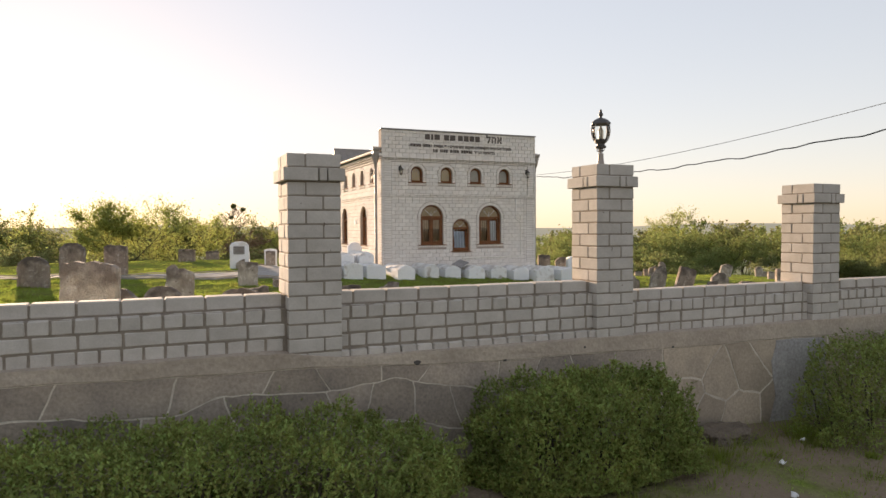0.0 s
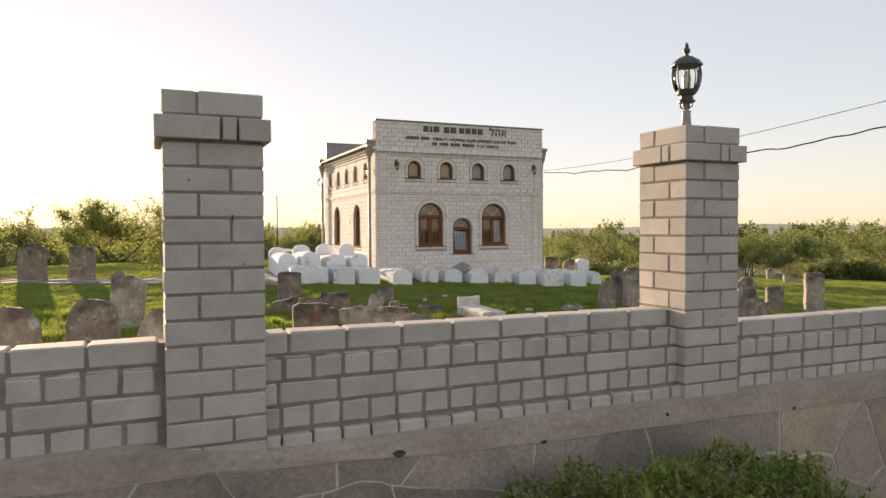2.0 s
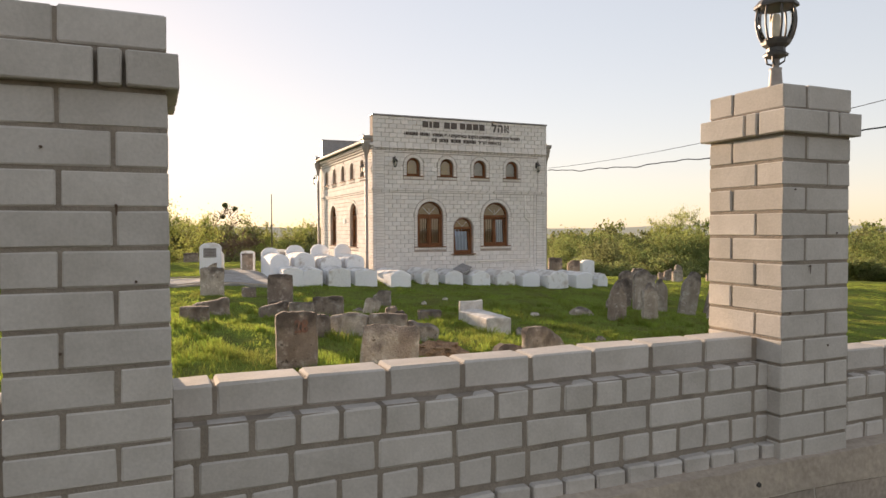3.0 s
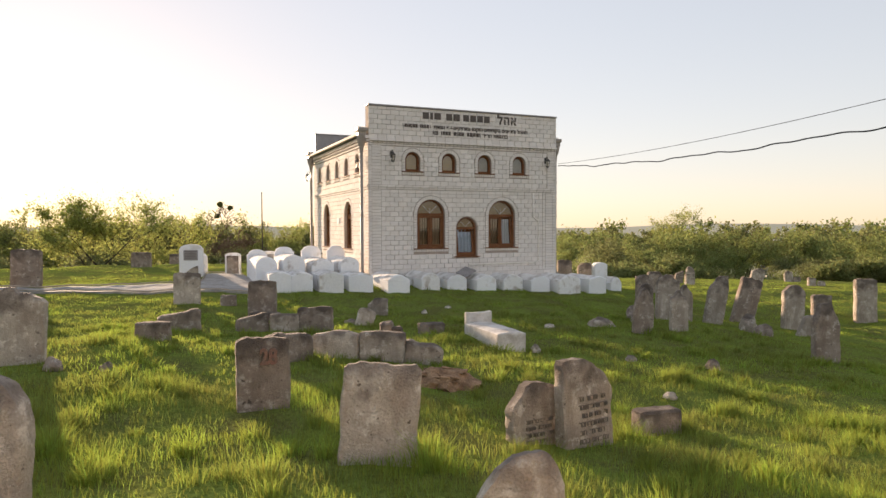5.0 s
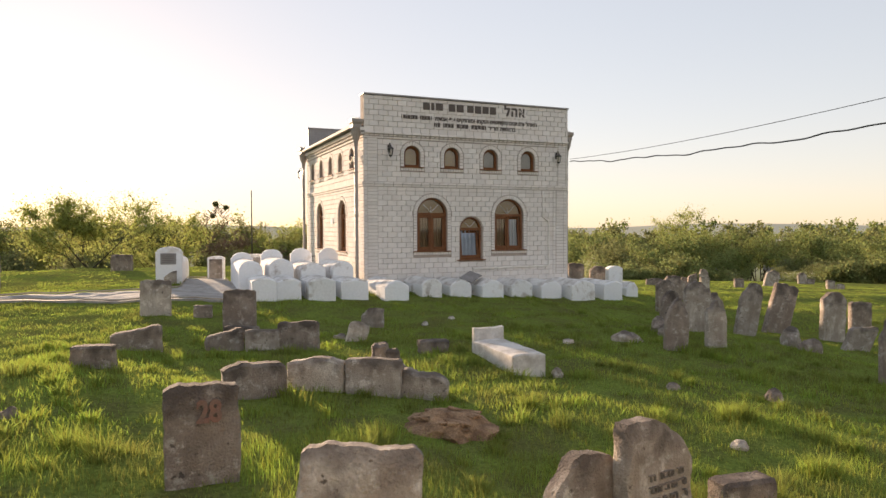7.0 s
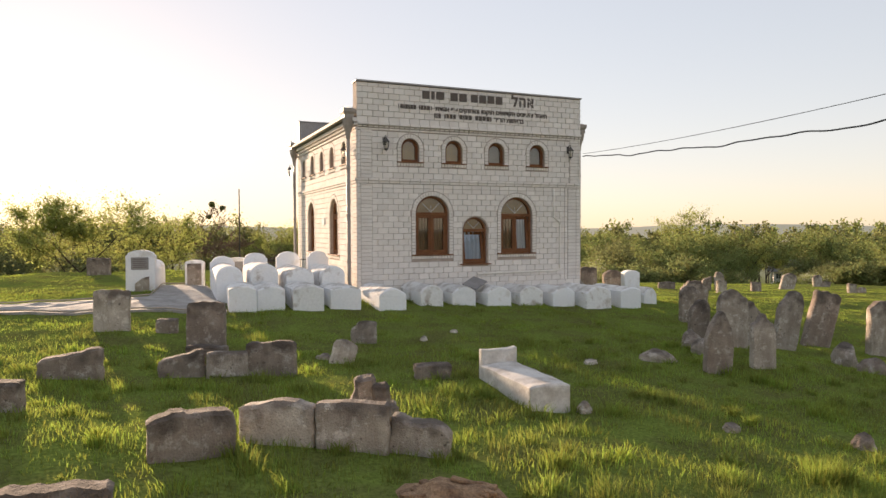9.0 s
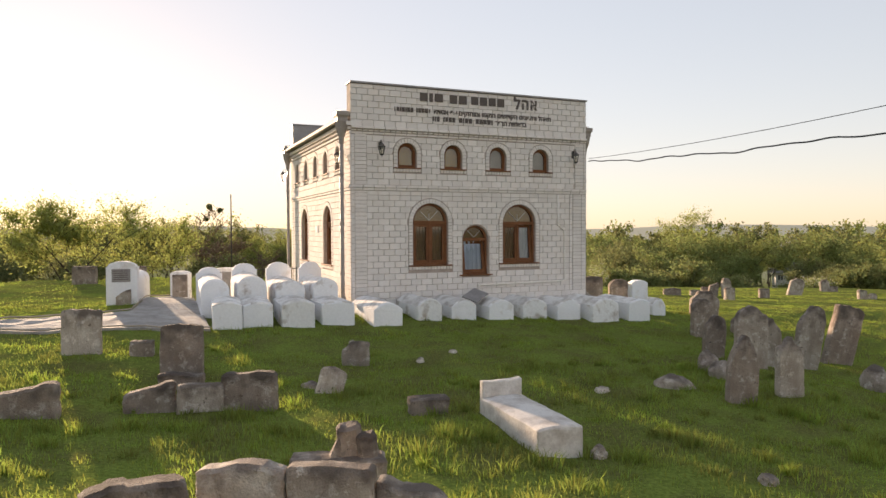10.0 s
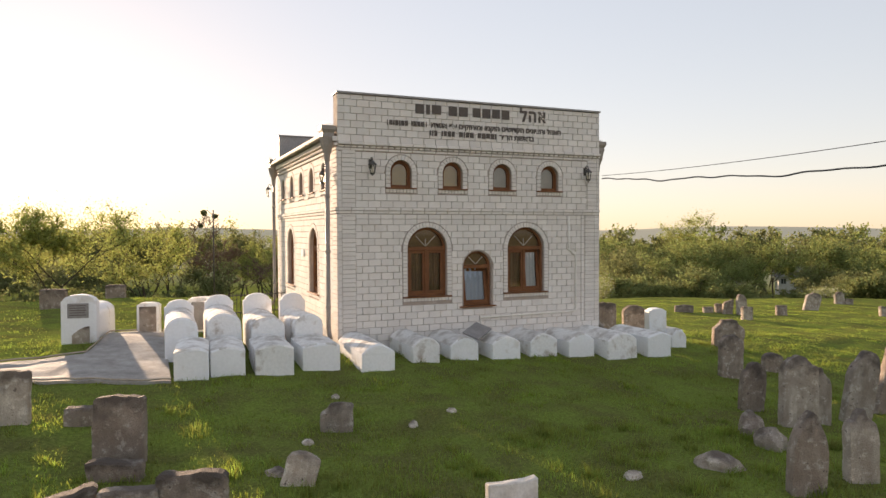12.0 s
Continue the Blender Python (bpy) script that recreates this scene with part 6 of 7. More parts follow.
# ---- lamp on the pillar ----
def post_lantern():
    px, py = PILLARS[2][0] + PW / 2 - 0.015, FY + PW / 2
    g = empty("post_lantern", pose(px, py, 2.150))
    bm = bmesh.new()
    lathe(bm, [(0.036, 0.0), (0.034, 0.012), (0.026, 0.05), (0.022, 0.10), (0.024, 0.112), (0.012, 0.116), (0.012, 0.15)], 12)
    part("stand", bm, M_PIPE, g, "grey concrete-coloured foot", smooth=True)
    bm = bmesh.new()
    for k in range(4):
        a = k * math.pi / 2 + 0.4
        tube(bm, [(0.012 * math.cos(a), 0.012 * math.sin(a), 0.125), (0.032 * math.cos(a), 0.032 * math.sin(a), 0.135), (0.036 * math.cos(a), 0.036 * math.sin(a), 0.16)], 0.004, 5)
    lathe(bm, [(0.012, 0.148), (0.044, 0.158), (0.046, 0.166), (0.035, 0.176), (0.034, 0.19), (0.050, 0.202), (0.055, 0.216), (0.052, 0.224)], 8)
    part("cup", bm, M_IRON, g)
    for k in range(8):
        a = k * math.pi / 4 + 0.2
        bm = tube(bmesh.new(), [(r * math.cos(a), r * math.sin(a), z) for r, z in ((0.053, 0.215), (0.064, 0.240), (0.072, 0.27), (0.074, 0.30), (0.071, 0.33), (0.065, 0.348))], 0.0042, 5)
        part("rib", bm, M_IRON, g)
    bm = bmesh.new()
    lathe(bm, [(0.049, 0.218), (0.060, 0.240), (0.068, 0.27), (0.070, 0.30), (0.067, 0.33), (0.061, 0.346)], 16)
    part("glass", bm, M_LAMPGLASS, g, smooth=True)
    bm = bmesh.new()
    lathe(bm, [(0.016, 0.214), (0.022, 0.24), (0.022, 0.29), (0.012, 0.32)], 10)
    part("bulb", bm, M_BULB, g, "milky bulb")
    bm = bmesh.new()
    lathe(bm, [(0.066, 0.342), (0.081, 0.346), (0.080, 0.356), (0.062, 0.378), (0.034, 0.394), (0.016, 0.400)], 8)
    part("roof", bm, M_IRON, g)
    bm = bmesh.new()
    lathe(bm, [(0.018, 0.399), (0.008, 0.406), (0.016, 0.418), (0.020, 0.428), (0.013, 0.442), (0.009, 0.446), (0.012, 0.452), (0.006, 0.464), (0.001, 0.472)], 10)
    part("finial", bm, M_IRON, g, smooth=True)
    tagged(g, "black iron lantern with barrel glass on a brick pillar", "lamp")


post_lantern()


# ---- cables and pole ----
def cable(name, z, fall, bow, r, wob, label):
    """A line from the mausoleum's corner to a mast behind the gate: its fall at the start and its bow."""
    d = Vector((math.sin(radians(186)), math.cos(radians(186)), 0))
    pts = []
    for k in range(241):
        s = 30 * k / 240
        p = Vector((10.93, BY0 - 0.1, z - fall * s + bow * s * s)) + d * s
        p.z += wob * (math.sin(s * 2.1) + 0.6 * math.sin(s * 4.3 + 1) + 0.4 * math.sin(s * 7.9))
        pts.append(p)
    return tagged(part(name, tube(bmesh.new(), pts, r, 6), M_CABLE), label, "cable")


cable("overhead_cable", 3.606, 0.0837, 0.0047, 0.014, 0.02, "sagging black cable from the mausoleum's corner")
cable("overhead_wire", 3.6875, 0.0409, 0.0036, 0.006, 0.0, "thin black wire above the cable")
bm = bmesh.new()
lathe(bm, [(0.024, -0.6), (0.024, 1.8), (0.018, 2.95)], 8)
tagged(part("iron_pole", bm, M_IRON, m=pose(3.08, 28.4, 0.15), smooth=True), "slim dark iron pole behind the graves", "pole")


def railing():
    """A low iron railing with pickets behind the graves, one stay leaning on it."""
    a, b = Vector((2.75, 24.5, H(2.75, 24.5))), Vector((4.62, 24.75, H(4.62, 24.75)))
    g = empty("iron_railing", pose(*a))
    d = b - a
    for z in (0.16, 0.60):
        part("rail", tube(bmesh.new(), [(0, 0, z), d + Vector((0, 0, z))], 0.014, 6), M_IRON, g)
    for k in range(20):
        p = d * (k / 19)
        bm = tube(bmesh.new(), [p + Vector((0, 0, -0.08)), p + Vector((0, 0, 0.62)), p + Vector((0, 0, 0.70))], [0.009, 0.009, 0.002], 5)
        part("picket", bm, M_IRON, g)
    part("stay", tube(bmesh.new(), [(0.05, -0.1, 0.76), (0.5, -0.35, 0.42)], 0.014, 5), M_IRON, g)
    tagged(g, "low black iron railing with pointed pickets behind the graves", "railing")


railing()


# ---- hedge shrubs in front of the wall ----
def leaf_cloud(points, normals, size, rnd, jitter=0.5, fold=0.25, single=False):
    """Small pointed leaves at the points given: two triangles each, or one where they stay far off."""
    n = len(points)
    P = np.asarray(points)
    N = np.asarray(normals) + rnd.normal(0, jitter, (n, 3))
    N /= np.linalg.norm(N, axis=1, keepdims=True) + 1e-9
    R = rnd.normal(0, 1, (n, 3))
    A = np.cross(N, R)
    A /= np.linalg.norm(A, axis=1, keepdims=True) + 1e-9
    B = np.cross(N, A)
    s = (size * rnd.uniform(0.6, 1.3, n))[:, None]
    if single:
        V = np.stack([P - A * s, P + B * s * 0.7 + N * s * fold, P + A * s * 0.8 - B * s * 0.3], 1).reshape(-1, 3)
        return V, np.arange(n * 3).reshape(-1, 3)
    V = np.stack([P - A * s, P + B * s * 0.45 + N * s * fold, P + A * s, P - B * s * 0.45 + N * s * fold], 1).reshape(-1, 3)
    i = np.arange(n) * 4
    F = np.concatenate([np.stack([i, i + 1, i + 2], 1), np.stack([i, i + 2, i + 3], 1)])
    return V, F


def mesh_from_arrays(name, V, F, mat):
    me = bpy.data.meshes.new(name)
    nf = len(F)
    me.vertices.add(len(V))
    me.vertices.foreach_set("co", np.asarray(V, np.float32).ravel())
    me.loops.add(nf * 3)
    me.loops.foreach_set("vertex_index", np.asarray(F, np.int32).ravel())
    me.polygons.add(nf)
    me.polygons.foreach_set("loop_start", np.arange(nf, dtype=np.int32) * 3)
    me.update()
    me.materials.append(mat)
    return me


def shrub(x0, x1, y0, y1, top, seed, label, count=26000):
    rs = np.random.RandomState(seed)
    cx, cy = (x0 + x1) / 2, (y0 + y1) / 2
    z0 = H(cx, cy)
    g = empty("hedge_shrub", pose(cx, cy, z0))
    hx, hy, hz = (x1 - x0) / 2, (y1 - y0) / 2, top - z0
    th, ph = rs.uniform(0, 2 * np.pi, count), np.arccos(rs.uniform(-0.15, 1, count))
    d = np.stack([np.cos(th) * np.sin(ph), np.sin(th) * np.sin(ph), np.cos(ph)], 1)
    k = (np.abs(d[:, 0]) ** 4 + np.abs(d[:, 1]) ** 3.4 + np.abs(d[:, 2]) ** 3.6) ** (-1 / 3.6)
    lump = 1 + 0.10 * np.sin(d[:, 0] * hx * 9 + seed) * np.sin(d[:, 1] * 7 + 1) + 0.07 * np.sin(d[:, 0] * hx * 21 + 2 * seed) * np.sin(d[:, 2] * 13) + 0.05 * np.sin(d[:, 0] * hx * 41) * np.cos(d[:, 1] * 23 + d[:, 2] * 17)
    deep = rs.uniform(0, 1, count) ** 2.2
    p = d * (k * lump * (1.03 - 0.34 * deep))[:, None] * np.array([hx, hy, hz])
    p[:, 2] = np.maximum(p[:, 2], 0.02)
    nrm = d * np.array([1 / hx, 1 / hy, 1 / hz]) * 0.4 + np.array([0, 0, 0.5])
    m = count // 2
    V, F = leaf_cloud(p[:m], nrm[:m], 0.0145, rs, 0.7)
    # upright sprigs of narrow leaves over the whole outside
    n = (count - m) // 9
    own = np.repeat(np.arange(n), 9)
    root = (d * (k * lump)[:, None] * np.array([hx, hy, hz]))[m:m + n]
    lean = d[m:m + n] * np.array([0.5, 0.5, 0.2]) + np.array([0, 0, 1.0]) + rs.normal(0, 0.18, (n, 3))
    lean /= np.linalg.norm(lean, axis=1, keepdims=True)
    long = (0.035 + 0.03 * rs.uniform(0, 1, n) + (rs.uniform(0, 1, n) ** 14) * 0.09)[own][:, None]
    foot = root[own] + lean[own] * long * rs.uniform(-0.6, 0.75, (len(own), 1))
    a = rs.uniform(0, 2 * np.pi, len(own))
    out = np.stack([np.cos(a), np.sin(a), np.zeros(len(own))], 1)
    way = lean[own] * 0.75 + out * rs.uniform(0.3, 0.75, (len(own), 1))
    side = np.cross(way, lean[own])
    side /= np.linalg.norm(side, axis=1, keepdims=True) + 1e-9
    ln = rs.uniform(0.018, 0.032, (len(own), 1))
    W = np.stack([foot, foot + way * ln * 0.55 + side * 0.0065, foot + way * ln, foot + way * ln * 0.55 - side * 0.0065], 1).reshape(-1, 3)
    W[:, 2] = np.maximum(W[:, 2], 0.02)
    q = np.arange(len(own)) * 4 + len(V)
    F = np.concatenate([F, np.stack([q, q + 1, q + 2], 1), np.stack([q, q + 2, q + 3], 1)])
    V = np.concatenate([V, W])
    tagged(part("foliage", mesh_from_arrays("foliage", V, F, M_LEAF_BUSH), None, g), kind="stuff")
    bm = bmesh.new()
    r = random.Random(seed)
    for k in range(26):
        a = (r.uniform(-hx, hx) * 0.85, r.uniform(-hy, hy) * 0.5)
        tube(bm, [(a[0], a[1], -0.05), (a[0] * 1.05, a[1] * 1.3, hz * 0.45), (a[0] * 1.1 + r.uniform(-0.1, 0.1), a[1] * 1.5, hz * 0.66)], [0.011, 0.008, 0.003], 5)
    tagged(part("stem_tangle", bm, M_BARK, g), kind="stuff")
    return tagged(g, label, "shrub", "hedge shrubs along the wall")


shrub(-4.1, -1.16, -0.05, 1.02, 0.585, 1, "long dense green hedge shrub below the wall", 70000)
shrub(-0.68, 0.88, 0.26, 1.06, 0.60, 2, "rounded dense green hedge shrub below the wall", 58000)
shrub(2.35, 4.7, 0.15, 1.05, 0.66, 3, "dense green hedge shrub by the stone plinth", 42000)


# ---- grass ----
def inside(px, py, poly):
    r = np.zeros(len(px), bool)
    n = len(poly)
    for i in range(n):
        (xa, ya), (xb, yb) = poly[i], poly[(i + 1) % n]
        hit = ((ya > py) != (yb > py)) & (px < (xb - xa) * (py - ya) / (yb - ya + 1e-12) + xa)
        r ^= hit
    return r


PATH_POLY = [tuple(p) for p in PLO] + [tuple(p) for p in PUP[::-1]]


def wild(x, y, s=0):
    return (np.sin(1.9 * x + 1.3 * y + s) * np.sin(1.6 * y - 0.8 * x + 2 * s) + 0.7 * np.sin(3.9 * x - 2.2 * y + 1 + s) * np.sin(3.1 * y + 2.4 * x) + 0.5 * np.sin(8.3 * x + 5.1 * y) * np.sin(7.7 * y - 6.1 * x + s)) / 2.2


def grass(name, x0, x1, y0, y1, count, tall, width, seed, label, simple=False):
    rs = np.random.RandomState(seed)
    x, y = rs.uniform(x0, x1, count), rs.uniform(y0, y1, count)
    tuft = rs.uniform(0, 1, count) < (0.12 if simple else 0.32)
    heads = max(1, int((x1 - x0) * (y1 - y0) * (4.5 if y0 < 10 else 2.5)))
    hx, hy, big = rs.uniform(x0, x1, heads), rs.uniform(y0, y1, heads), rs.uniform(0.5, 1.0, heads) ** 1.5
    own = rs.randint(0, heads, count)
    ox, oy = rs.normal(0, 0.075, count) * big[own], rs.normal(0, 0.075, count) * big[own]
    x, y = np.where(tuft, hx[own] + ox, x), np.where(tuft, hy[own] + oy, y)
    q = wild(x, y)
    keep = rs.uniform(0, 1, count) < 0.6 + 0.45 * q
    keep &= ~inside(x, y, PATH_POLY)
    keep &= ~((x > 4.6) & (x < 11.0) & (y > 19.3) & (y < 26.6))
    keep &= ~((x > 1.6) & (x < 4.4) & (y > 17.7) & (y < 21.1))
    keep &= ~((x > 3.99) & (x < 4.5) & (y > 10.25) & (y < 11.7))
    x, y, q, tuft, own, ox, oy = x[keep], y[keep], q[keep], tuft[keep], own[keep], ox[keep], oy[keep]
    n = len(x)
    z = height(x, y) - 0.01
    h = tall * rs.uniform(0.45, 1.2, n) * np.clip(0.75 + 0.65 * q, 0.3, 1.6) * np.where(tuft, 0.75 + 0.75 * big[own], 0.72)
    a = rs.uniform(0, 2 * np.pi, n)
    bend = rs.uniform(0.1, 0.8, n) * h
    ax, ay = np.cos(a), np.sin(a)
    b = np.where(tuft, np.arctan2(oy, ox) + rs.normal(0, 0.5, n), a + rs.normal(0, 0.6, n) + np.pi / 2)
    bx, by = np.cos(b) * bend, np.sin(b) * bend
    w = width * rs.uniform(0.6, 1.3, n)
    if simple:
        V = np.stack([np.stack([x - ax * w, y - ay * w, z], 1), np.stack([x + ax * w, y + ay * w, z], 1), np.stack([x + bx * 0.8, y + by * 0.8, z + h], 1)], 1)
        ob = part(name, mesh_from_arrays(name, V.reshape(-1, 3), np.arange(n * 3).reshape(-1, 3), M_GRASS), None)
        return tagged(ob, label, "grass", kind="stuff")
    V = np.empty((n, 5, 3))
    V[:, 0] = np.stack([x - ax * w, y - ay * w, z], 1)
    V[:, 1] = np.stack([x + ax * w, y + ay * w, z], 1)
    V[:, 2] = np.stack([x + ax * w * 0.7 + bx * 0.3, y + ay * w * 0.7 + by * 0.3, z + h * 0.6], 1)
    V[:, 3] = np.stack([x - ax * w * 0.7 + bx * 0.3, y - ay * w * 0.7 + by * 0.3, z + h * 0.6], 1)
    V[:, 4] = np.stack([x + bx, y + by, z + h * 0.97], 1)
    i = np.arange(n) * 5
    F = np.concatenate([np.stack([i, i + 1, i + 2], 1), np.stack([i, i + 2, i + 3], 1), np.stack([i + 3, i + 2, i + 4], 1)])
    ob = part(name, mesh_from_arrays(name, V.reshape(-1, 3), F, M_GRASS), None)
    return tagged(ob, label, "grass", kind="stuff")


grass("meadow_grass", -4.5, 5.5, 1.7, 8.0, 225000, 0.15, 0.0026, 1, "long lush green grass between the gravestones")
grass("meadow_grass", -6, 10, 8.0, 14.0, 158000, 0.12, 0.0046, 2, "long lush green grass between the gravestones")
grass("meadow_grass", -9, 18, 14.0, 22.0, 230000, 0.085, 0.007, 3, "shorter green grass round the white graves", True)
grass("meadow_grass", 5.5, 14, 3.0, 8.0, 60000, 0.10, 0.005, 4, "long green grass in the meadow")
grass("meadow_grass", 10, 26, 8.0, 14.0, 110000, 0.065, 0.007, 5, "green grass in the meadow", True)
grass("meadow_grass", 18, 36, 14.0, 22.0, 100000, 0.055, 0.009, 8, "green grass on the open meadow", True)
grass("meadow_grass", -16, 42, 22.0, 40.0, 190000, 0.055, 0.013, 6, "sunlit green grass on the edge of the hill", True)
grass("meadow_grass", -16, -6, 5.0, 22.0, 60000, 0.09, 0.011, 9, "green grass in the far meadow", True)
grass("verge_grass", -4.5, 5.5, -1.6, 1.0, 50000, 0.06, 0.003, 7, "thin short grass on the bare verge")


# ---- trees ----
def limbs(rs, height_, spread, levels, bole):
    """A trunk that forks; returns the rods (points, radii) and the tips."""
    rods, tips = [], []

    def grow(p, d, length, r, lev):
        pts, rad = [p], [r]
        q = p
        for k in range(3):
            d = d + Vector(rs.normal(0, 0.12, 3))
            d.z += 0.04
            d.normalize()
            q = q + d * length / 3
            pts.append(q)
            rad.append(r * (1 - 0.16 * (k + 1)))
        rods.append((pts, rad, lev))
        if lev >= max(1, levels - 2):
            tips.append(q)
            tips.append(pts[2])
        if lev < levels:
            for k in range(3 if lev else 4):
                a = rs.uniform(0, 2 * math.pi)
                side = Vector((math.cos(a), math.sin(a), rs.uniform(0.0, 0.7)))
                grow(pts[rs.randint(1 if lev else 2, 4)], (d * (0.9 - spread * 0.4) + side * spread).normalized(), length * rs.uniform(0.55, 0.78), rad[-1] * 0.62, lev + 1)

    grow(Vector((0, 0, -0.5)), Vector((0, 0, 1)), height_ * bole, height_ * 0.016, 0)
    top = max(t.z for t in tips)
    k = (height_ - 0.3) / top
    return [([p * k for p in pts], rad, lev) for pts, rad, lev in rods], [t * k for t in tips]


def tree(x, y, height_, spread, leaves, leaf_size, mat, seed, label, levels=3, puff=1.0, z=None, bole=0.3, twig=0.018, bark=None):
    rs = np.random.RandomState(seed)
    rods, tips = limbs(rs, height_, spread, levels, bole)
    g = empty("tree", pose(x, y, H(x, y) if z is None else z))
    bm = bmesh.new()
    for pts, rad, lev in rods:
        if leaves < 12000 and leaves > 1000 and lev > 3:
            continue
        fine = rad[0] < height_ * 0.004
        tube(bm, pts[::3] if fine else pts, [max(q, twig) for q in (rad[::3] if fine else rad)], 3 if fine else 5)
    part("trunk", bm, bark or M_BARK, g)
    if leaves:
        T = np.array([list(t) for t in tips])
        k = rs.randint(0, len(T), leaves)
        d = rs.normal(0, 1, (leaves, 3))
        d /= np.linalg.norm(d, axis=1, keepdims=True)
        r = np.abs(rs.normal(0, 0.62, leaves)) * puff * rs.uniform(0.6, 1.2, len(T))[k]
        p = T[k] + d * r[:, None] * np.array([1, 1, 0.75])
        V, F = leaf_cloud(p, d, leaf_size, rs, 0.7, single=True)
        tagged(part("crown", mesh_from_arrays("crown", V, F, mat), None, g), kind="stuff")
    return tagged(g, label, "tree", "trees below the hill")


LF, LO, LM = M_LEAF, M_LEAF_OLIVE, M_LEAF_MID
broad = tree(-4.6, 61, 9.8, 0.85, 20000, 0.095, LF, 11, "broad leafy spring tree below the hill", 4, 1.25, bole=0.22)
light = tree(1.0, 68, 11.4, 0.80, 15000, 0.09, LF, 12, "thinly leafed young spring tree", 4, 1.15, bole=0.22)
bare = tree(7.7, 80.0, 12.0, 0.95, 900, 0.07, LO, 13, "bare brown branching tree with mistletoe balls", 6, 0.5, bole=0.2, twig=0.03, bark=M_TWIG)
olive = tree(51, 72, 10.5, 0.75, 4900, 0.175, LO, 14, "dense olive-green tree at the meadow's edge", 4, 1.25, bole=0.22)
round_t = tree(90.5, 71, 11.5, 0.85, 4900, 0.185, LM, 15, "round bright green tree in the valley", 4, 1.35, bole=0.22)
low_olive = tree(60, 210, 12, 0.75, 2000, 0.34, LO, 17, "distant olive-green tree in the valley", 3, 1.3)
low_green = tree(100, 215, 13, 0.8, 2000, 0.34, LM, 18, "distant bright green tree in the valley", 3, 1.3)
bushy = tree(-15, 70, 7.5, 0.95, 4600, 0.15, LO, 16, "low bushy thicket at the foot of the hill", 4, 1.2, bole=0.2)
thicket = tree(-4, 62, 4.2, 1.2, 3000, 0.165, M_SCRUB, 19, "low dense scrub at the foot of the hill", 4, 0.9, bole=0.2)
far_broad = tree(-18, 100, 9.8, 0.85, 4600, 0.16, LF, 22, "broad leafy spring tree in the valley", 3, 1.3, bole=0.22)
far_light = tree(-24, 104, 11.0, 0.80, 4200, 0.145, LF, 23, "thinly leafed spring tree in the valley", 3, 1.3, bole=0.22)
rt = random.Random(21)


TALL = {olive: 10.5, round_t: 11.5, low_olive: 12.0, low_green: 13.0, bushy: 7.5, thicket: 4.2, far_broad: 9.8, far_light: 11.0}


def plant(kind, x, y, s):
    z = H(x, y)
    copy_thing(kind, pose(x, y, z - 0.1, 0, 0, rt.uniform(0, 360)) @ Matrix.Diagonal((s, s, s * rt.uniform(0.9, 1.1), 1)))


def stand(az0, az1, d0, d1, n, kinds, s0, s1, top=99.0):
    """A loose stand of trees between two bearings and two distances from the hilltop, open where a house shows; lower on higher ground."""
    places = []
    for k in range(n):
        deg, d = az0 + (az1 - az0) * (k + rt.uniform(0, 1)) / n, rt.uniform(d0, d1)
        kind, s = rt.choice(kinds), rt.uniform(s0, s1)
        if (48.0 < deg < 52.4 and d < 150) or (49.2 < deg < 51.4 and d < 232) or (3.0 < deg < 8.5 and d < 90):
            kind, s = thicket, s * (0.55 if d < 95 else 0.42)
        az = radians(deg)
        x, y = 1.4 + d * math.sin(az), 6.4 + d * math.cos(az)
        s = min(s, max((top - rt.uniform(0, 3.0) - H(x, y)) / TALL[kind], 0.35))
        places.append((kind, x, y, s))
    return places


def trees_in(places):
    for place in places:
        plant(*place)


def far_wood(places):
    """The woods across the valley, too far to tell tree from tree, in one mesh."""
    V, F, M, mats, n = [], [], [], [], 0
    for kind, x, y, s in places:
        turn = pose(x, y, H(x, y) - 0.1, 0, 0, rt.uniform(0, 360)) @ Matrix.Diagonal((s, s, s * rt.uniform(0.9, 1.1), 1))
        R = np.array(turn)
        for ob in [o for o in bpy.data.objects if o.parent == kind]:
            me = ob.data
            v = np.empty(len(me.vertices) * 3, np.float32)
            me.vertices.foreach_get("co", v)
            me.calc_loop_triangles()
            f = np.empty(len(me.loop_triangles) * 3, np.int32)
            me.loop_triangles.foreach_get("vertices", f)
            if me.materials[0] not in mats:
                mats.append(me.materials[0])
            V.append(v.reshape(-1, 3) @ R[:3, :3].T + R[:3, 3])
            F.append(f.reshape(-1, 3) + n)
            M.append(np.full(len(F[-1]), mats.index(me.materials[0]), np.int32))
            n += len(V[-1])
    me = mesh_from_arrays("distant_wood", np.concatenate(V), np.concatenate(F), mats[0])
    for mat in mats[1:]:
        me.materials.append(mat)
    me.polygons.foreach_set("material_index", np.concatenate(M))
    tagged(part("distant_wood", me, None), "hazy spring woods across the valley", "woods", kind="stuff")


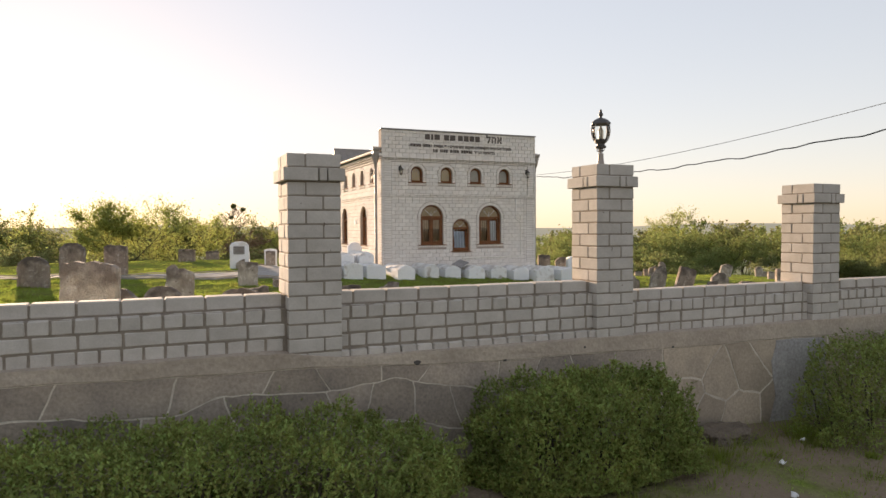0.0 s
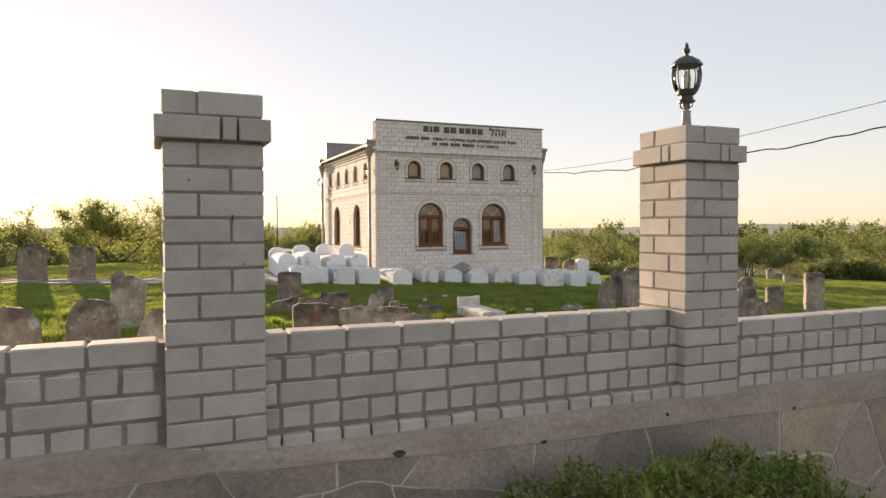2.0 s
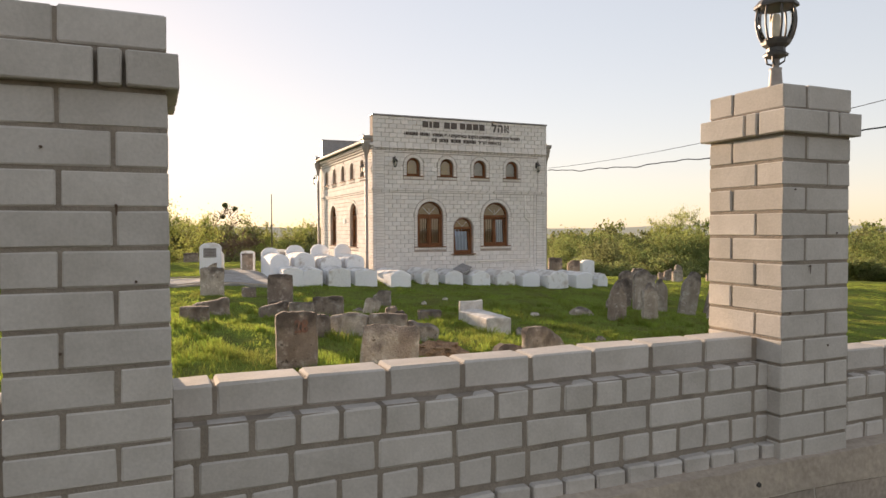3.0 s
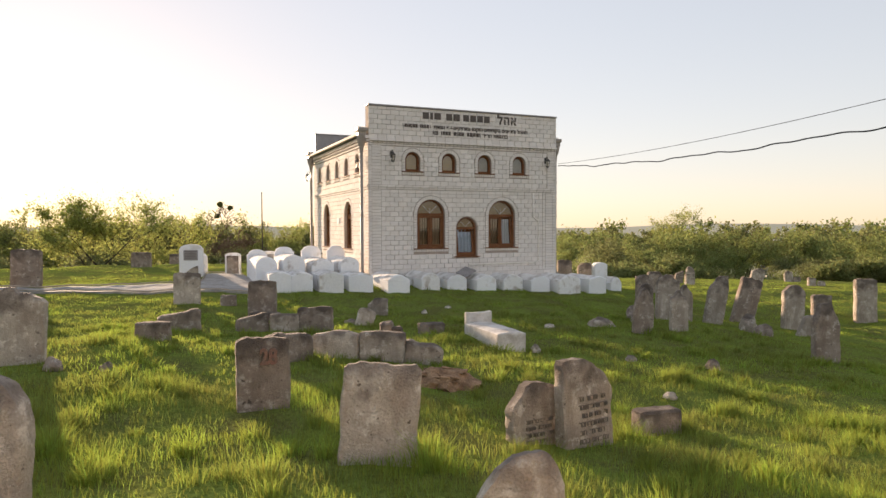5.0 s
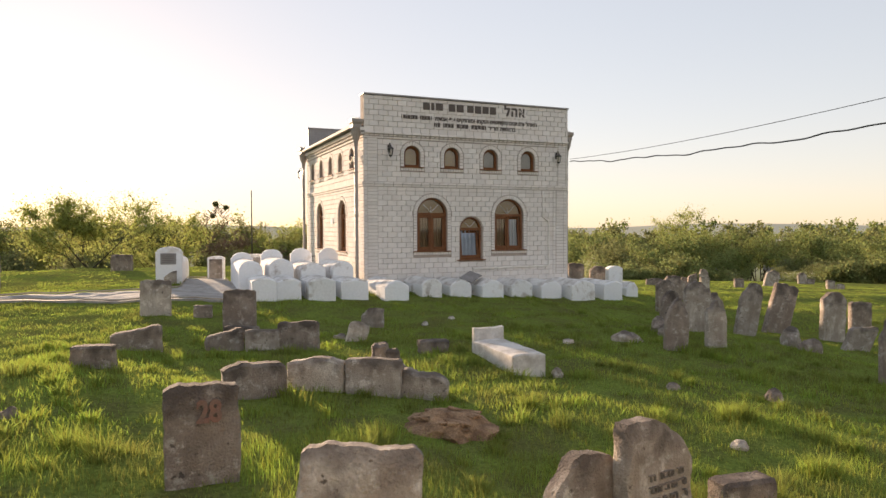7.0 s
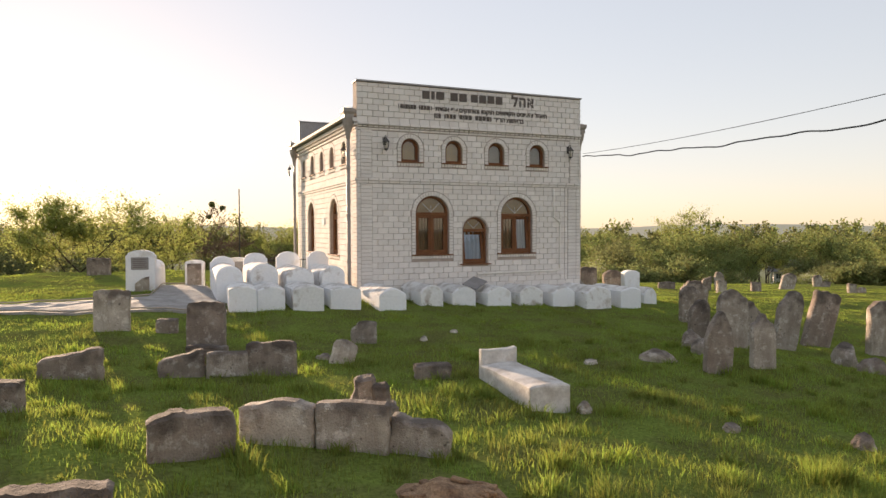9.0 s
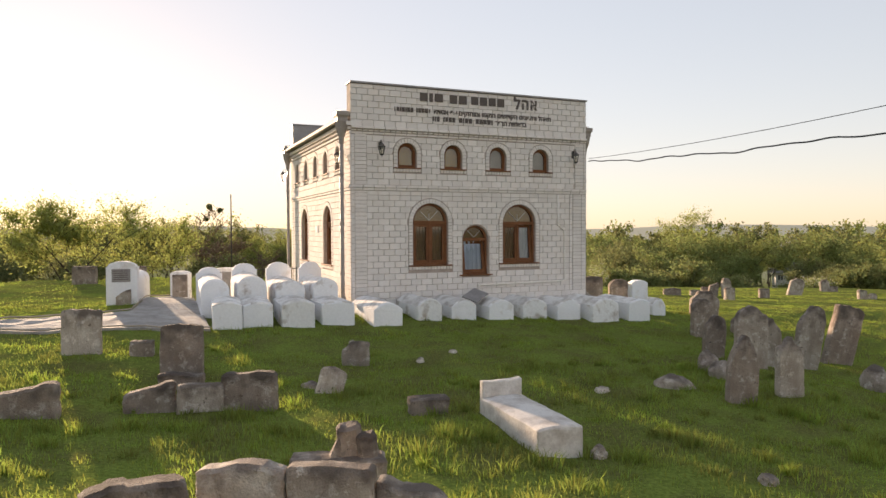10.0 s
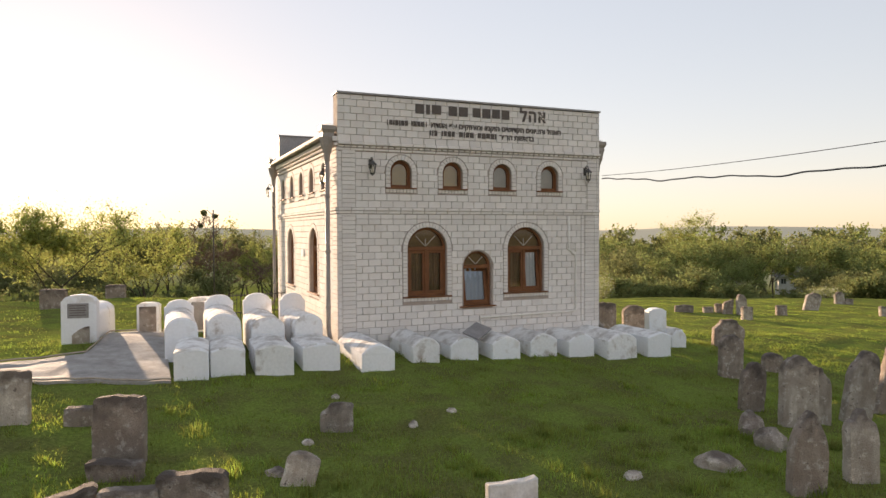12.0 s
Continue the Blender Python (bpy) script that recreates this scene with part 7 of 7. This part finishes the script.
trees_in(stand(-18, 17, 46, 58, 16, [thicket], 0.5, 0.75))
trees_in(stand(5, 15, 52, 66, 14, [thicket], 0.6, 0.9))
trees_in(stand(-20, 17, 64, 90, 34, [thicket, thicket, bushy], 0.8, 1.0))
trees_in(stand(-20, -9, 74, 92, 5, [bushy, far_light], 0.75, 0.9))
trees_in(stand(-20, 17, 95, 125, 46, [far_broad, olive, olive, far_light], 0.98, 1.12))
trees_in(stand(33, 47, 60, 76, 30, [thicket], 0.85, 1.15, 0.0))
trees_in(stand(42, 52, 72, 80, 12, [thicket], 0.8, 1.0, 0.0))
trees_in(stand(47, 63, 78, 92, 40, [thicket, thicket, bushy], 0.75, 1.0, 0.0))
trees_in(stand(33, 62, 88, 106, 36, [bushy, olive, round_t], 0.72, 0.95, 0.5))
trees_in(stand(33, 62, 106, 138, 42, [olive, round_t, round_t, far_light], 0.95, 1.2, 2.4))
far_wood(stand(33, 62, 140, 200, 60, [low_olive, low_green, low_olive, far_light], 1.05, 1.35, 3.4)
         + stand(33, 62, 205, 270, 36, [low_olive, low_green], 1.2, 1.5, 3.6)
         + stand(-20, 62, 210, 330, 36, [low_olive, low_green], 1.15, 1.4, 4.0)
         + stand(45, 55, 245, 300, 9, [low_olive, low_green], 1.3, 1.6, 4.0))
plant(light, 111.4, 129, 1.75)
plant(light, 13.5, 82, 0.95)
tree(-85, 587, 31, 0.30, 900, 0.55, LF, 31, "single tall tree far off on the skyline", 3, 1.6, z=-9.0)


def mistletoe(x, y, z, r, seed):
    rs = np.random.RandomState(seed)
    d = rs.normal(0, 1, (500, 3))
    d /= np.linalg.norm(d, axis=1, keepdims=True)
    V, F = leaf_cloud(d * (rs.uniform(0.2, 1, 500) ** 0.5 * r)[:, None], d, 0.09, rs, 0.5)
    tagged(part("mistletoe", mesh_from_arrays("mistletoe", V, F, M_LEAF_OLIVE), None, m=pose(x, y, z)), "dark ball of mistletoe in a bare tree", "mistletoe", kind="stuff")


crown = sorted(limbs(np.random.RandomState(13), 12.0, 0.95, 6, 0.2)[1], key=lambda q: -q.z)
for k, (n, r) in enumerate([(6, 0.34), (40, 0.27), (150, 0.24)]):
    mistletoe(7.7 + crown[n].x, 80.0 + crown[n].y, H(7.7, 80.0) + crown[n].z, r, k + 1)


def blossom_bush(x, y, w, h, seed):
    rs = np.random.RandomState(seed)
    g = empty("blossom_bush", pose(x, y, H(x, y)))
    bm = bmesh.new()
    r = random.Random(seed)
    for k in range(7):
        a = r.uniform(0, 6.28)
        tube(bm, [(0, 0, -0.1), (math.cos(a) * w * 0.2, math.sin(a) * w * 0.2, h * 0.5), (math.cos(a) * w * 0.42, math.sin(a) * w * 0.42, h * 0.9)], [0.03, 0.02, 0.006], 5)
    part("stems", bm, M_BARK, g)
    for name, mat, n, size in (("foliage", M_LEAF, 2600, 0.035), ("blossom", M_BLOSSOM, 1300, 0.03)):
        d = rs.normal(0, 1, (n, 3))
        d /= np.linalg.norm(d, axis=1, keepdims=True)
        p = d * (rs.uniform(0.5, 1.05, n) * (1 + 0.25 * np.sin(d[:, 0] * 7 + seed)))[:, None] * np.array([w / 2, w / 2, h / 2]) + np.array([0, 0, h / 2])
        V, F = leaf_cloud(p, d, size, rs, 0.7, single=True)
        tagged(part(name, mesh_from_arrays(name, V, F, mat), None, g), kind="stuff")
    tagged(g, "low shrub in white blossom at the meadow's edge", "shrub", "blossoming shrubs")


blossom_bush(49.6, 43.0, 2.6, 0.8, 4)
blossom_bush(31.0, 46.4, 1.6, 1.8, 6)


# ---- the village house in the valley ----
def cottage(x, y, z, turn):
    g = empty("cottage", pose(x, y, z, 0, 0, turn))
    part("wall", boxed(-3.8, 3.8, -3, 3, -4, 2.6), M_HOUSE, g)
    bm = bmesh.new()
    v = [bm.verts.new(p) for p in ((-4.9, -3.7, 2.4), (4.9, -3.7, 2.4), (4.9, 3.7, 2.4), (-4.9, 3.7, 2.4), (-3.6, 0, 7.6), (1.8, 0, 7.6))]
    for f in ((0, 1, 5, 4), (2, 3, 4, 5), (1, 2, 5), (3, 0, 4), (3, 2, 1, 0)):
        bm.faces.new([v[i] for i in f])
    part("roof", bm, M_SLATE, g, "grey half-hipped roof")
    for a in (-2.5, 0.2, 2.5):
        w = part("window", boxed(a - 0.65, a + 0.65, -3.06, -2.99, 0.3, 1.8), M_PANE_DARK, g)
        part("frame", boxed(a - 0.05, a + 0.05, -3.09, -3.06, 0.3, 1.8), M_HOUSE, w)
    part("chimney", boxed(1.0, 1.6, -0.3, 0.3, 6.6, 8.4, bevel=0.02), M_SLATE, g)
    return tagged(g, "white village house with grey hipped roof among trees", "house")


cottage(178.5, 153.0, -14.2, -40)
cottage(104.6, 109.6, -11.2, -25)


# ---- earth heap, dry tuft and litter by the plinth ----
def earth_heap(x, y, w, d, h, seed):
    bm = bmesh.new()
    bmesh.ops.create_icosphere(bm, subdivisions=4, radius=1.0)
    for v in bm.verts:
        n = v.co.normalized()
        k = 1 + 0.3 * noise.noise(n * 2 + Vector((seed, 0, 0))) + 0.16 * noise.noise(n * 7) + 0.06 * noise.noise(n * 19)
        v.co = Vector((n.x * w / 2 * k, n.y * d / 2 * k, n.z * h * k))
    tagged(part("earth_mound", bm, M_EARTH, m=pose(x, y, H(x, y))), "small heap of crumbled earth at the plinth's foot", "mound")


earth_heap(1.62, 0.93, 0.62, 0.36, 0.12, 2)
earth_heap(1.22, 1.0, 0.30, 0.22, 0.09, 5)


def tuft(x, y, n, tall, spread, mat, seed, label, name):
    rs = np.random.RandomState(seed)
    a, r = rs.uniform(0, 2 * np.pi, n), np.abs(rs.normal(0, spread, n))
    px, py, h = x + np.cos(a) * r, y + np.sin(a) * r, tall * rs.uniform(0.4, 1.1, n)
    z = height(px, py)
    w = 0.0025
    V = np.stack([np.stack([px - np.sin(a) * w, py + np.cos(a) * w, z], 1), np.stack([px + np.sin(a) * w, py - np.cos(a) * w, z], 1), np.stack([px + np.cos(a) * h * 0.5, py + np.sin(a) * h * 0.5, z + h], 1)], 1).reshape(-1, 3)
    ob = part(name, mesh_from_arrays(name, V, np.arange(n * 3).reshape(-1, 3), mat), None)
    tagged(ob, label, "grass", kind="stuff")


tuft(1.02, 0.98, 260, 0.13, 0.07, M_STRAW, 3, "pale dry tuft of straw at the plinth's foot", "dry_tuft")
tuft(1.66, 0.88, 700, 0.11, 0.13, M_GRASS, 4, "fresh green tuft on the earth heap", "grass_tuft")
tuft(1.2, 0.55, 900, 0.09, 0.30, M_GRASS, 5, "fresh green grass by the hedge shrub", "grass_tuft")
tuft(2.3, 0.75, 900, 0.09, 0.35, M_GRASS, 6, "fresh green grass by the plinth", "grass_tuft")


def scrap(x, y, w, seed):
    r = random.Random(seed)
    bm = bmesh.new()
    box(bm, -w / 2, w / 2, -w / 3, w / 3, -0.004, 0.004, bevel=0.002)
    bmesh.ops.subdivide_edges(bm, edges=bm.edges[:], cuts=2, use_grid_fill=True)
    for v in bm.verts:
        v.co.z += 0.03 * noise.noise(v.co * 30 + Vector((seed, 0, 0)))
        v.co.x += 0.01 * noise.noise(v.co * 40)
    tagged(part("paper_scrap", bm, M_REFLECT_PAPER, m=pose(x, y, H(x, y) + 0.03, r.uniform(-20, 20), r.uniform(-20, 20), r.uniform(0, 360))), "crumpled pale scrap of paper on the verge", "litter", "litter on the verge")


for k, (x, y, w) in enumerate([(1.55, 0.30, 0.05), (1.12, -0.15, 0.045), (1.0, 0.72, 0.03), (2.15, 0.62, 0.03), (0.2, -0.1, 0.035)]):
    scrap(x, y, w, k + 2)
